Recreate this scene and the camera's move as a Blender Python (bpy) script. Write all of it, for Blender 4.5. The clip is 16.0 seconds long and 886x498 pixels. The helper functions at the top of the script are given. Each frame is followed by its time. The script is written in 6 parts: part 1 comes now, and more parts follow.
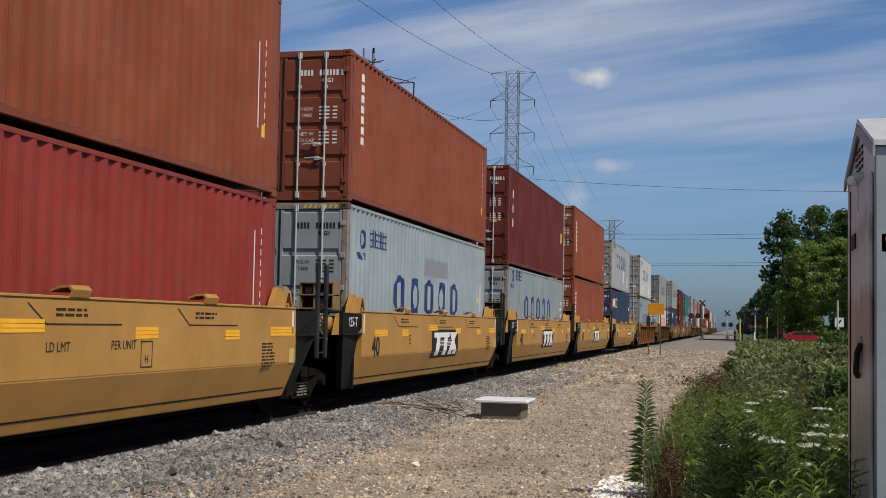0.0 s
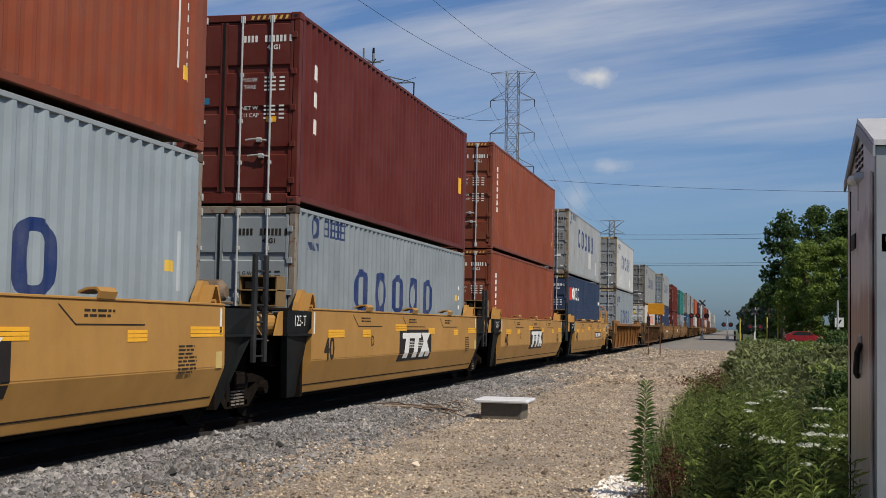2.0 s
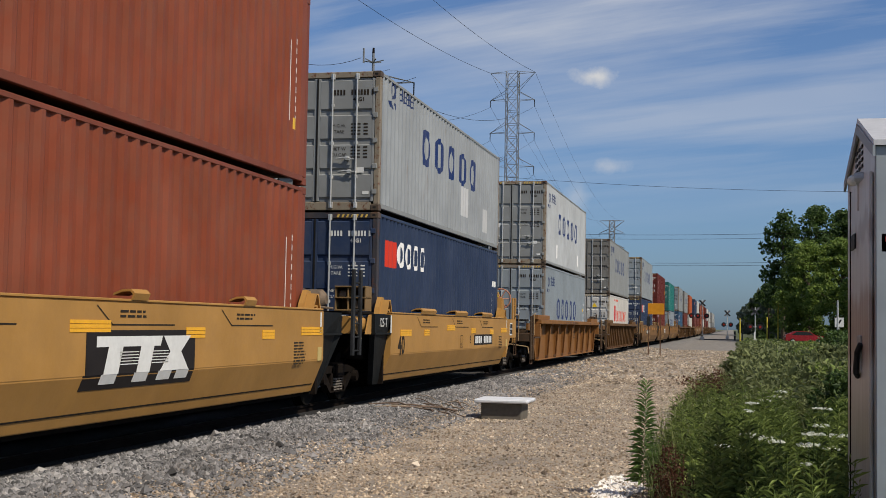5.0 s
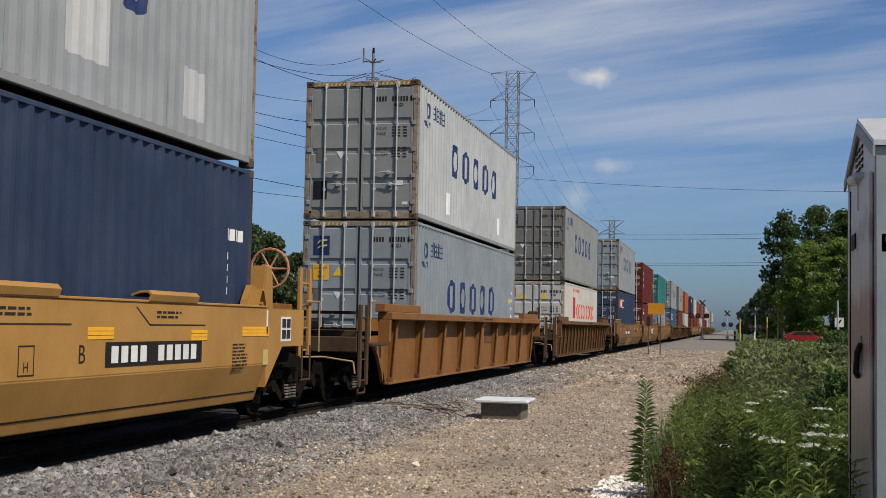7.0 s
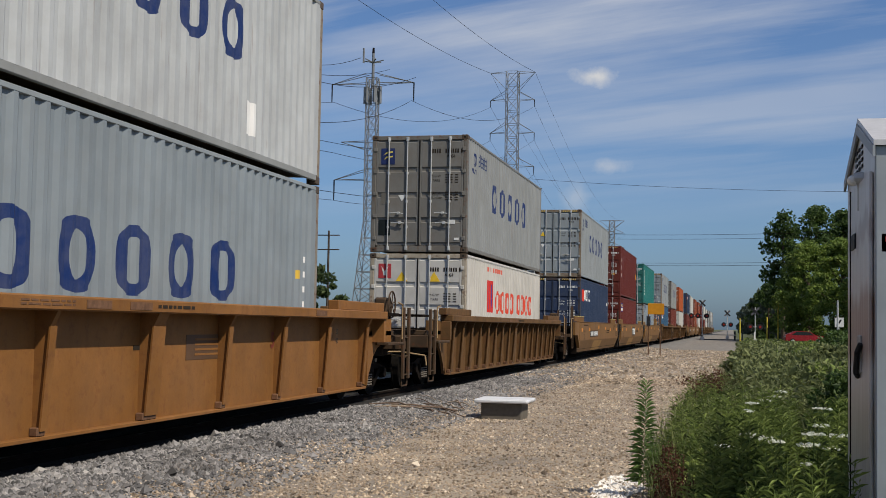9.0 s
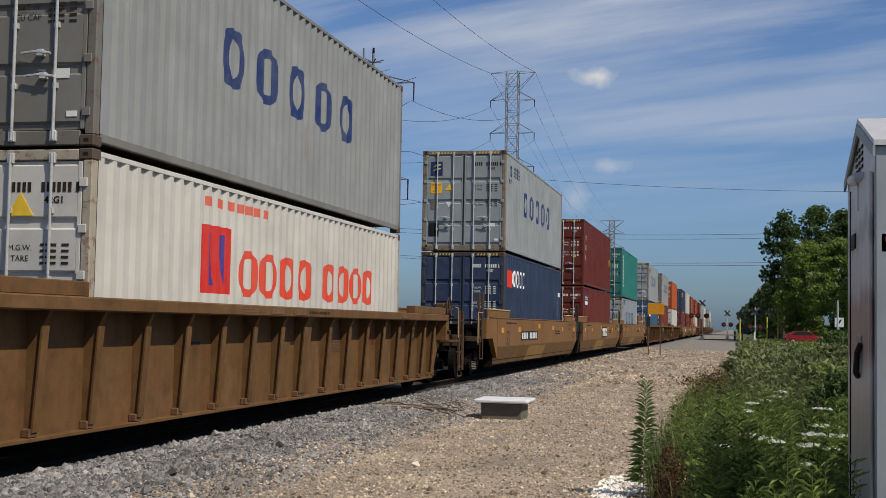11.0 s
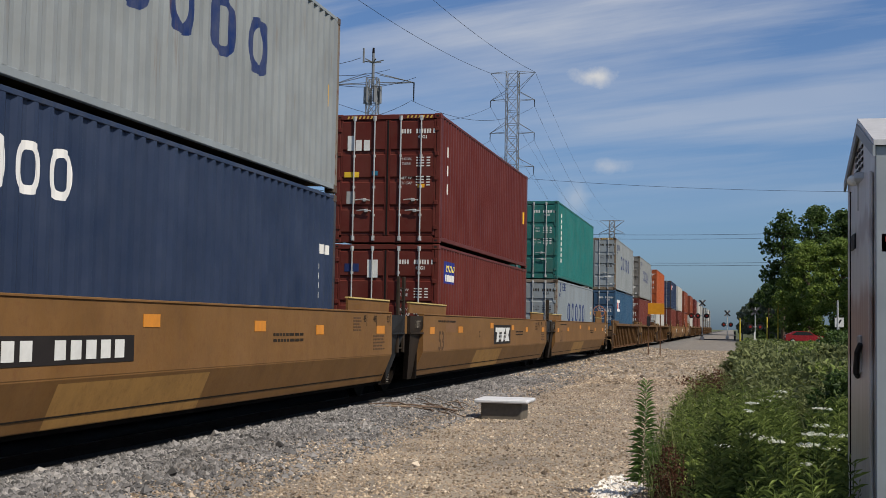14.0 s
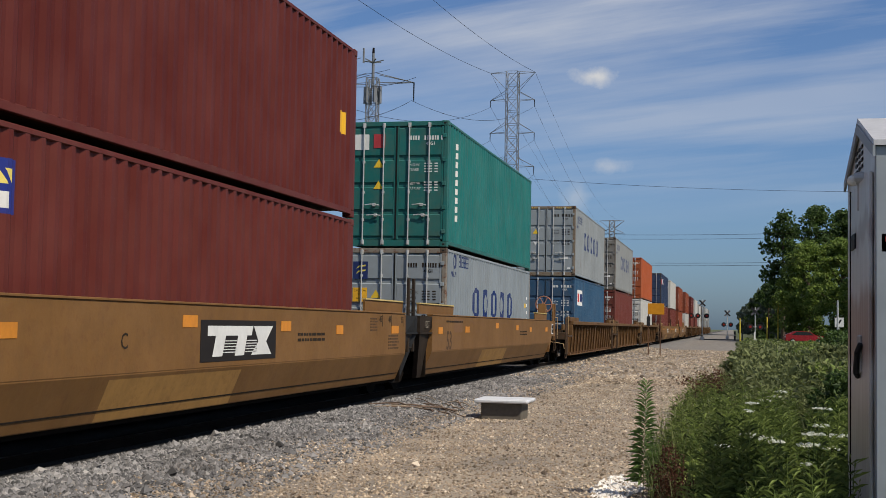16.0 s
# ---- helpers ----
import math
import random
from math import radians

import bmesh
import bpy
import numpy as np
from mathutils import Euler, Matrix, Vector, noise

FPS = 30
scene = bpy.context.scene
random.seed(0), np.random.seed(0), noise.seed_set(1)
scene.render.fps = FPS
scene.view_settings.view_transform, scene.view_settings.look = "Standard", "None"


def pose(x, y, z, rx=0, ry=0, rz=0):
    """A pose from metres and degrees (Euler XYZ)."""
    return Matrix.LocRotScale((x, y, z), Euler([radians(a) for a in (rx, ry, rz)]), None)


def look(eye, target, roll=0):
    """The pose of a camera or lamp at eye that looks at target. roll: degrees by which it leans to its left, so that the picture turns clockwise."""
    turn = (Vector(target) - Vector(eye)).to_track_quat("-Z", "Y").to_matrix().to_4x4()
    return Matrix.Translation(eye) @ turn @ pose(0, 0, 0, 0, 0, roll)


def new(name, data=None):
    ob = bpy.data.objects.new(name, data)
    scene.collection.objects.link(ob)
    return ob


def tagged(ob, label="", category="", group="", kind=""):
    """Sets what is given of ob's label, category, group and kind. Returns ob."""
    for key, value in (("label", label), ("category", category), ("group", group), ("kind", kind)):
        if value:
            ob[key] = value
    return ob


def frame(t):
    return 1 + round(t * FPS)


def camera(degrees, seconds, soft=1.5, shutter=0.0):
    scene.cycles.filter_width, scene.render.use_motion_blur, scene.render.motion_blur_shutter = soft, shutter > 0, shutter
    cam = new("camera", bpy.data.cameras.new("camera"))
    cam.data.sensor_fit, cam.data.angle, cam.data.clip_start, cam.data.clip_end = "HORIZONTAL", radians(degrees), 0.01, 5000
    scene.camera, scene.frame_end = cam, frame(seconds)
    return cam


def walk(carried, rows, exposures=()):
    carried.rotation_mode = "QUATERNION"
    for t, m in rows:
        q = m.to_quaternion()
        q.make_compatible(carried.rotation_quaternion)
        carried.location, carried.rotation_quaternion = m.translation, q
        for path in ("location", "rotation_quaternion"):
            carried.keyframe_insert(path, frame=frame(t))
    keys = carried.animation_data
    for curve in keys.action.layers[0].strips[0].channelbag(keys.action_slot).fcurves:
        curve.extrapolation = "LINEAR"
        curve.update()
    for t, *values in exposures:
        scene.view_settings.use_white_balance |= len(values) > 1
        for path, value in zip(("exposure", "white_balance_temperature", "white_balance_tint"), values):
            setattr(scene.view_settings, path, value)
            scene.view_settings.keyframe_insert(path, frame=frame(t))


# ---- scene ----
from mathutils import Vector as V

# ---------------------------------------------------------------- camera
CAM = Matrix(((0.97480198, -0.00424367, 0.2230316, 0.0),
              (0.22235796, -0.06144633, -0.97302687, 0.0),
              (0.01783368, 0.99810137, -0.05895439, 1.6),
              (0.0, 0.0, 0.0, 1.0)))
cam = camera(38.48, 16.0, soft=0.52)
EXPOSURE = 0.0
walk(cam, [(0.0, CAM), (16.0, CAM)], exposures=[(0.0, EXPOSURE), (16.0, EXPOSURE)])


def travelled(t):
    """Metres that the train has rolled towards the camera since the start."""
    return 9.088 * t + 0.00891 * t * t - 0.0000425 * t ** 3


# ---------------------------------------------------------------- light
SUN_DIR = V((0.66, -0.36, 0.88)).normalized()   # towards the sun
elev = math.asin(SUN_DIR.z)
azim = math.atan2(SUN_DIR.x, SUN_DIR.y)
sun_data = bpy.data.lights.new("sun", "SUN")
sun_data.energy, sun_data.angle, sun_data.color = 5.0, radians(0.53), (1.0, 0.90, 0.74)
sun = new("sun", sun_data)
sun.matrix_world = look(SUN_DIR * 60, (0, 0, 0))


class Nodes:
    """A short way to write node trees."""

    def __init__(self, tree):
        self.t = tree
        tree.nodes.clear()

    def n(self, kind, **kw):
        node = self.t.nodes.new(kind)
        for k, v in kw.items():
            if k.startswith("s_"):
                node.inputs[k[2:].replace("_", " ")].default_value = v
        return node

    def to(self, a, b):
        self.t.links.new(a, b)

    def feed(self, sock, v):
        if isinstance(v, bpy.types.NodeSocket):
            self.to(v, sock)
        else:
            sock.default_value = v

    def m(self, op, a, b=0.0, c=0.0, clamp=False):
        node = self.t.nodes.new("ShaderNodeMath")
        node.operation, node.use_clamp = op, clamp
        for i, v in enumerate((a, b, c)):
            self.feed(node.inputs[i], v)
        return node.outputs[0]

    def mix(self, fac, a, b, blend="MIX"):
        node = self.t.nodes.new("ShaderNodeMix")
        node.data_type, node.blend_type = "RGBA", blend
        self.feed(node.inputs[0], fac)
        for i, v in ((6, a), (7, b)):
            if isinstance(v, (tuple, list)):
                v = (*v[:3], 1.0)
            self.feed(node.inputs[i], v)
        return node.outputs[2]

    def noise(self, vec, scale, detail=4.0, rough=0.55, kind="3D"):
        node = self.t.nodes.new("ShaderNodeTexNoise")
        node.noise_dimensions = kind
        if vec is not None:
            self.to(vec, node.inputs["Vector"])
        node.inputs["Scale"].default_value, node.inputs["Detail"].default_value = scale, detail
        node.inputs["Roughness"].default_value = rough
        return node.outputs[0]

    def ramp(self, v, stops):
        node = self.t.nodes.new("ShaderNodeValToRGB")
        self.to(v, node.inputs[0])
        el = node.color_ramp.elements
        while len(el) < len(stops):
            el.new(0.5)
        for e, (p, c) in zip(el, stops):
            e.position = p
            e.color = (c, c, c, 1) if isinstance(c, (int, float)) else (*c, 1)
        return node.outputs[0]

    def stretch(self, vec, sx, sy, sz):
        node = self.t.nodes.new("ShaderNodeVectorMath")
        node.operation = "MULTIPLY"
        self.to(vec, node.inputs[0])
        node.inputs[1].default_value = (sx, sy, sz)
        return node.outputs[0]

    def coords(self, what="Object"):
        return self.t.nodes.new("ShaderNodeTexCoord").outputs[what]

    def xyz(self, vec):
        node = self.t.nodes.new("ShaderNodeSeparateXYZ")
        self.to(vec, node.inputs[0])
        return node.outputs

    def join(self, x, y, z):
        node = self.t.nodes.new("ShaderNodeCombineXYZ")
        for i, v in enumerate((x, y, z)):
            self.feed(node.inputs[i], v)
        return node.outputs[0]


# sky: clear air with thin streaks of high cloud and a few small puffs
world = bpy.data.worlds.new("sky")
world.use_nodes = True
scene.world = world
w = Nodes(world.node_tree)
sky = w.n("ShaderNodeTexSky")
sky.sky_type, sky.sun_disc = "NISHITA", False
sky.sun_elevation, sky.sun_rotation = elev, azim
sky.air_density, sky.dust_density, sky.ozone_density = 1.0, 0.9, 3.0
way = w.coords("Generated")
dx, dy, dz = w.xyz(way)
up_z = w.m("MAXIMUM", w.m("ADD", dz, 0.10), 0.03)
px_, py_ = w.m("DIVIDE", dx, up_z), w.m("DIVIDE", dy, up_z)
turned_a = w.m("SUBTRACT", w.m("MULTIPLY", px_, 0.94), w.m("MULTIPLY", py_, 0.34))
turned_b = w.m("ADD", w.m("MULTIPLY", px_, 0.34), w.m("MULTIPLY", py_, 0.94))
flat = w.join(w.m("MULTIPLY", turned_a, 0.34), w.m("MULTIPLY", turned_b, 1.35), 0.0)
streaks = w.noise(flat, 1.45, 9.0, 0.58)
veil = w.noise(w.join(px_, py_, 3.0), 0.55, 3.0, 0.5)
cover = w.m("MULTIPLY", w.ramp(streaks, [(0.37, 0.0), (0.62, 1.0)]), w.ramp(veil, [(0.30, 0.22), (0.58, 1.0)]))
high = w.ramp(dz, [(0.07, 0.0), (0.24, 1.0)])
cover = w.m("MULTIPLY", cover, high)
cover = w.m("MULTIPLY", cover, 0.85)


def puff(px3, size_x, size_z):
    """A small cumulus in one direction of the sky, ragged by noise."""
    d = V(px3).normalized()
    right = V((d.y, -d.x, 0)).normalized()
    lift = right.cross(d)
    a = w.m("ADD", w.m("MULTIPLY", dx, right.x), w.m("MULTIPLY", dy, right.y))
    b = w.m("ADD", w.m("ADD", w.m("MULTIPLY", dx, lift.x), w.m("MULTIPLY", dy, lift.y)), w.m("MULTIPLY", dz, lift.z))
    r = w.m("SQRT", w.m("ADD", w.m("POWER", w.m("DIVIDE", a, size_x), 2.0), w.m("POWER", w.m("DIVIDE", b, size_z), 2.0)))
    r = w.m("ADD", r, w.m("MULTIPLY", w.m("SUBTRACT", w.noise(way, 55.0, 5.0, 0.6), 0.5), 1.6))
    front = w.m("GREATER_THAN", w.m("ADD", w.m("MULTIPLY", dx, d.x), w.m("MULTIPLY", dy, d.y)), 0.3)
    return w.m("MULTIPLY", w.m("SUBTRACT", 1.0, r, clamp=True), front)


puffs = w.m("ADD", puff((-0.1035, 0.955, 0.190), 0.019, 0.008),
            w.m("ADD", w.m("MULTIPLY", puff((-0.0925, 0.985, 0.124), 0.016, 0.008), 0.45),
                w.m("MULTIPLY", puff((-0.1215, 0.985, 0.100), 0.014, 0.014), 0.3)))
clear = w.mix(1.0, sky.outputs[0], (0.74, 0.90, 1.15), "MULTIPLY")
blue = w.mix(w.ramp(dz, [(0.0, 0.75), (0.16, 0.0)]), clear, w.mix(1.0, clear, (0.62, 0.74, 0.92), "MULTIPLY"))
tint = w.mix(cover, blue, (6.6, 6.95, 7.7))
tint = w.mix(w.m("MULTIPLY", puffs, 1.1, clamp=True), tint, (7.4, 7.5, 7.7))
back = w.n("ShaderNodeBackground", s_Strength=0.082)
w.to(tint, back.inputs["Color"])
w.to(back.outputs[0], w.n("ShaderNodeOutputWorld").inputs[0])


# ---------------------------------------------------------------- materials
def material(name):
    m = bpy.data.materials.new(name)
    m.use_nodes = True
    k = Nodes(m.node_tree)
    b = k.n("ShaderNodeBsdfPrincipled")
    k.to(b.outputs[0], k.n("ShaderNodeOutputMaterial").inputs[0])
    return m, k, b


def bump(k, b, height, strength, distance=0.01):
    node = k.n("ShaderNodeBump", s_Strength=strength, s_Distance=distance)
    k.to(height, node.inputs["Height"])
    k.to(node.outputs[0], b.inputs["Normal"])


def span(k, v, lo, hi):
    return k.m("MULTIPLY", k.m("GREATER_THAN", v, lo), k.m("LESS_THAN", v, hi))


def mark_mask(k, y, z, mark):
    """Painted marks in the plane of a side: rings, blocks, columns of dashes, slanted strokes."""
    kind, y0, y1, z0, z1 = mark[:5]
    inside = k.m("MULTIPLY", span(k, y, y0, y1), span(k, z, z0, z1))
    if kind == "box":
        return inside
    u = k.m("DIVIDE", k.m("SUBTRACT", y, y0), y1 - y0)
    v = k.m("DIVIDE", k.m("SUBTRACT", z, z0), z1 - z0)
    if kind in ("rings", "blocks", "strokes"):
        count, fill = mark[6], mark[7]
        f = k.m("FRACT", k.m("MULTIPLY", u, count))
        if kind == "strokes":
            f = k.m("FRACT", k.m("ADD", k.m("MULTIPLY", u, count), k.m("MULTIPLY", v, 0.35)))
            return k.m("MULTIPLY", inside, k.m("LESS_THAN", f, fill))
        if kind == "blocks":
            return k.m("MULTIPLY", inside, k.m("LESS_THAN", f, fill))
        a = k.m("DIVIDE", k.m("SUBTRACT", f, 0.5), fill / 2)
        c = k.m("MULTIPLY", k.m("SUBTRACT", v, 0.5), 2.0)
        r = k.m("ADD", k.m("POWER", k.m("ABSOLUTE", a), 2.6), k.m("POWER", k.m("ABSOLUTE", c), 2.6))
        a2, c2 = k.m("DIVIDE", a, 0.42), k.m("DIVIDE", c, 0.66)
        r2 = k.m("ADD", k.m("POWER", k.m("ABSOLUTE", a2), 2.6), k.m("POWER", k.m("ABSOLUTE", c2), 2.6))
        return k.m("MULTIPLY", inside, k.m("MULTIPLY", k.m("LESS_THAN", r, 1.0), k.m("GREATER_THAN", r2, 1.0)))
    if kind == "glyphs":
        f = k.m("FRACT", k.m("MULTIPLY", u, mark[6]))
        uprights = k.m("MAXIMUM", k.m("MAXIMUM", span(k, f, 0.06, 0.20), span(k, f, 0.36, 0.48)), span(k, f, 0.64, 0.78))
        across = k.m("LESS_THAN", k.m("FRACT", k.m("MULTIPLY", v, 2.8)), 0.30)
        return k.m("MULTIPLY", inside, k.m("MULTIPLY", k.m("MAXIMUM", uprights, across), k.m("LESS_THAN", f, mark[7])))
    if kind == "column":
        f = k.m("FRACT", k.m("MULTIPLY", v, mark[6]))
        return k.m("MULTIPLY", inside, k.m("LESS_THAN", f, mark[7]))


PAINTS = {}


def paint(name, base, rough=0.5, dirt=(0.12, 0.085, 0.06), amount=0.35, marks=(), streak=0.5, rust=0.0, runs=0.0):
    """Weathered sheet-metal paint: faded patches, rain streaks, dust, rust specks and painted marks."""
    if name in PAINTS:
        return PAINTS[name]
    m, k, b = material(name)
    co = k.coords()
    wo = k.n("ShaderNodeObjectInfo")
    shift = k.n("ShaderNodeVectorMath")
    shift.operation = "ADD"
    k.to(co, shift.inputs[0])
    k.to(k.join(k.m("MULTIPLY", wo.outputs["Random"], 37.0), 0.0, 0.0), shift.inputs[1])
    cs = shift.outputs[0]
    base = tuple(c * 0.655 for c in base)
    x, y, z = k.xyz(co)
    fade = k.noise(cs, 0.9, 5.0, 0.6)
    fine = k.noise(cs, 26.0, 5.0, 0.65)
    rain = k.m("ADD", k.m("MULTIPLY", k.noise(k.stretch(cs, 3.0, 3.0, 0.25), 1.6, 5.0, 0.65), 0.6), k.m("MULTIPLY", k.noise(cs, 1.1, 3.0, 0.5), 0.4))
    colour = k.mix(k.ramp(fade, [(0.3, 0.0), (0.75, 1.0)]), tuple(c * 0.86 for c in base), tuple(min(1, c * 1.12 + 0.012) for c in base))
    for mk in marks:
        mask = mark_mask(k, y, z, mk)
        chipped = k.m("MULTIPLY", mask, k.ramp(fine, [(0.24, 0.75), (0.34, 1.0)]))
        colour = k.mix(chipped, colour, tuple(c * 0.85 for c in mk[5]))
    stain = k.m("MULTIPLY", k.ramp(rain, [(0.46, 0.0), (0.78, 1.0)]), streak * amount * 1.4)
    colour = k.mix(stain, colour, dirt)
    dusty = k.m("MULTIPLY", k.ramp(k.noise(cs, 2.7, 6.0, 0.7), [(0.42, 0.0), (0.8, 1.0)]), amount)
    colour = k.mix(dusty, colour, dirt)
    if rust:
        spots = k.m("MULTIPLY", k.ramp(k.noise(cs, 7.5, 8.0, 0.75), [(0.53, 0.0), (0.62, 1.0)]), rust)
        colour = k.mix(spots, colour, (0.11, 0.040, 0.018))
    if runs:
        tears = k.noise(k.stretch(cs, 9.0, 9.0, 0.5), 1.3, 4.0, 0.62)
        where = k.ramp(k.noise(cs, 0.8, 3.0, 0.6), [(0.45, 0.0), (0.6, 1.0)])
        colour = k.mix(k.m("MULTIPLY", k.m("MULTIPLY", k.ramp(tears, [(0.60, 0.0), (0.72, 1.0)]), where), runs), colour, (0.13, 0.075, 0.045))
    k.to(colour, b.inputs["Base Color"])
    k.feed(b.inputs["Roughness"], k.m("ADD", k.m("MULTIPLY", fine, 0.22), rough - 0.1))
    b.inputs["Specular IOR Level"].default_value = 0.16
    bump(k, b, k.m("ADD", fine, k.m("MULTIPLY", fade, 2.0)), 0.12, 0.01)
    PAINTS[name] = m
    return m


def plain(name, base, rough=0.5, metal=0.0, spread=0.25, scale=9.0, relief=0.1, second=None):
    """Any other solid surface with grain at two scales."""
    if name in PAINTS:
        return PAINTS[name]
    m, k, b = material(name)
    co = k.coords()
    base = tuple(c * 0.82 for c in base)
    second = second and tuple(c * 0.82 for c in second)
    big, small = k.noise(co, scale * 0.13, 4.0, 0.6), k.noise(co, scale, 6.0, 0.65)
    both = k.m("ADD", k.m("MULTIPLY", big, 0.55), k.m("MULTIPLY", small, 0.45))
    lo = tuple(c * (1 - spread) for c in base)
    hi = second or tuple(min(1, c * (1 + spread)) for c in base)
    k.to(k.mix(k.ramp(both, [(0.33, 0.0), (0.68, 1.0)]), lo, hi), b.inputs["Base Color"])
    k.feed(b.inputs["Roughness"], k.m("ADD", k.m("MULTIPLY", small, 0.25), rough - 0.12))
    b.inputs["Metallic"].default_value = metal
    b.inputs["Specular IOR Level"].default_value = 0.5 if rough < 0.3 else 0.06 if max(base) < 0.05 else 0.25
    bump(k, b, small, relief, 0.01)
    PAINTS[name] = m
    return m


def leafy(name, low, high, scale=0.8):
    """Leaves: every clump of its own green, some light coming through."""
    m, k, b = material(name)
    geo = k.n("ShaderNodeNewGeometry")
    rnd = geo.outputs["Random Per Island"]
    patch = k.noise(k.coords(), scale, 3.0, 0.6)
    mixv = k.m("ADD", k.m("MULTIPLY", rnd, 0.55), k.m("MULTIPLY", patch, 0.5))
    k.to(k.mix(k.ramp(mixv, [(0.2, 0.0), (0.85, 1.0)]), low, high), b.inputs["Base Color"])
    b.inputs["Roughness"].default_value = 0.55
    b.inputs["Specular IOR Level"].default_value = 0.25
    tr = k.n("ShaderNodeBsdfTranslucent")
    k.to(k.mix(k.ramp(mixv, [(0.2, 0.0), (0.85, 1.0)]), tuple(c * 1.3 for c in low), tuple(c * 1.3 for c in high)), tr.inputs[0])
    both = k.n("ShaderNodeMixShader", s_Fac=0.38)
    k.to(b.outputs[0], both.inputs[1])
    k.to(tr.outputs[0], both.inputs[2])
    out = [n for n in m.node_tree.nodes if n.type == "OUTPUT_MATERIAL"][0]
    k.to(both.outputs[0], out.inputs[0])
    return m


def stones(name, stops, rough=0.85):
    m, k, b = material(name)
    geo = k.n("ShaderNodeNewGeometry")
    co = k.coords()
    rnd = geo.outputs["Random Per Island"]
    fine = k.noise(co, 60.0, 4.0, 0.6)
    v = k.m("ADD", k.m("MULTIPLY", rnd, 0.85), k.m("MULTIPLY", fine, 0.15))
    drift = k.noise(k.stretch(co, 1.0, 0.22, 1.0), 1.3, 5.0, 0.6)
    blots = k.noise(co, 0.9, 5.0, 0.65)
    tone = k.ramp(k.m("ADD", k.m("MULTIPLY", drift, 0.55), k.m("MULTIPLY", blots, 0.45)), [(0.36, (0.56, 0.52, 0.49)), (0.52, (1.05, 1.0, 0.97)), (0.66, (1.42, 1.36, 1.28))])
    k.to(k.mix(1.0, k.ramp(v, stops), tone, "MULTIPLY"), b.inputs["Base Color"])
    b.inputs["Roughness"].default_value = rough
    bump(k, b, fine, 0.3, 0.004)
    return m


STEEL = plain("rod_steel", (0.55, 0.56, 0.56), 0.45, 0.4, 0.25, 30)
BLACK = plain("black_paint", (0.022, 0.024, 0.027), 0.5, 0.0, 0.4, 14, 0.2, (0.045, 0.046, 0.05))
GREASE = plain("greasy_iron", (0.006, 0.005, 0.0045), 0.85, 0.0, 0.5, 12, 0.3, (0.018, 0.013, 0.010))
WHEEL = plain("wheel_steel", (0.008, 0.007, 0.006), 0.8, 0.0, 0.4, 12)
TREAD = plain("worn_rail_head", (0.16, 0.15, 0.14), 0.5, 0.7, 0.3, 20)
RUSTY = plain("rusted_steel", (0.13, 0.060, 0.032), 0.8, 0.1, 0.5, 16, 0.3, (0.24, 0.13, 0.075))
WHITE = plain("white_paint", (0.72, 0.73, 0.72), 0.5, 0.0, 0.12, 12)
DARKINK = plain("dark_lettering", (0.035, 0.028, 0.022), 0.8, 0.0, 0.3, 12)
AMBER = plain("amber_reflector", (0.85, 0.43, 0.03), 0.4, 0.0, 0.12, 40)
RAILWEB = plain("grimy_rail", (0.014, 0.010, 0.008), 0.85, 0.1, 0.4, 16)
RUBBER = plain("rubber", (0.02, 0.02, 0.02), 0.7)
WOODTIE = plain("creosoted_wood", (0.022, 0.017, 0.013), 0.9, 0.0, 0.4, 18, 0.4)
BARK = plain("bark", (0.085, 0.065, 0.05), 0.95, 0.0, 0.4, 14, 0.6)


# ---------------------------------------------------------------- mesh helpers
def part(name, bm, mat, parent, label=""):
    """Links a bmesh (or mesh) as one mesh object under a thing or part."""
    if isinstance(bm, bmesh.types.BMesh):
        me = bpy.data.meshes.new(name)
        bm.to_mesh(me)
        bm.free()
    else:
        me = bm
    if mat is not None and not me.materials:
        me.materials.append(mat)
    ob = new(name, me)
    if parent is not None:
        ob.parent = parent
    if label:
        ob["label"] = label
    return ob


def thing(name, label, category, group="", kind="", at=None):
    ob = new(name)
    ob.empty_display_size = 0.2
    if at is not None:
        ob.matrix_basis = at
    return tagged(ob, label, category, group, kind)


def box(x0, x1, y0, y1, z0, z1, bevel=0.0, bm=None):
    bm = bm or bmesh.new()
    r = bmesh.ops.create_cube(bm, size=1.0)
    for v in r["verts"]:
        v.co = V(((x0 + x1) / 2 + v.co.x * (x1 - x0), (y0 + y1) / 2 + v.co.y * (y1 - y0), (z0 + z1) / 2 + v.co.z * (z1 - z0)))
    if bevel:
        es = list({e for v in r["verts"] for e in v.link_edges})
        bmesh.ops.bevel(bm, geom=es, offset=bevel, segments=1, affect="EDGES")
    return bm


def rod(a, b, r0, r1=None, n=8, bm=None):
    """A tapered round bar from a to b."""
    bm = bm or bmesh.new()
    a, b = V(a), V(b)
    q = (b - a).to_track_quat("Z", "Y").to_matrix().to_4x4()
    r = bmesh.ops.create_cone(bm, cap_ends=True, segments=n, radius1=r0, radius2=r0 if r1 is None else r1, depth=(b - a).length)
    bmesh.ops.transform(bm, matrix=Matrix.Translation((a + b) / 2) @ q, verts=r["verts"])
    return bm


def bent(points, r, n=8, bm=None):
    bm = bm or bmesh.new()
    for a, b in zip(points[:-1], points[1:]):
        rod(a, b, r, r, n, bm)
    return bm


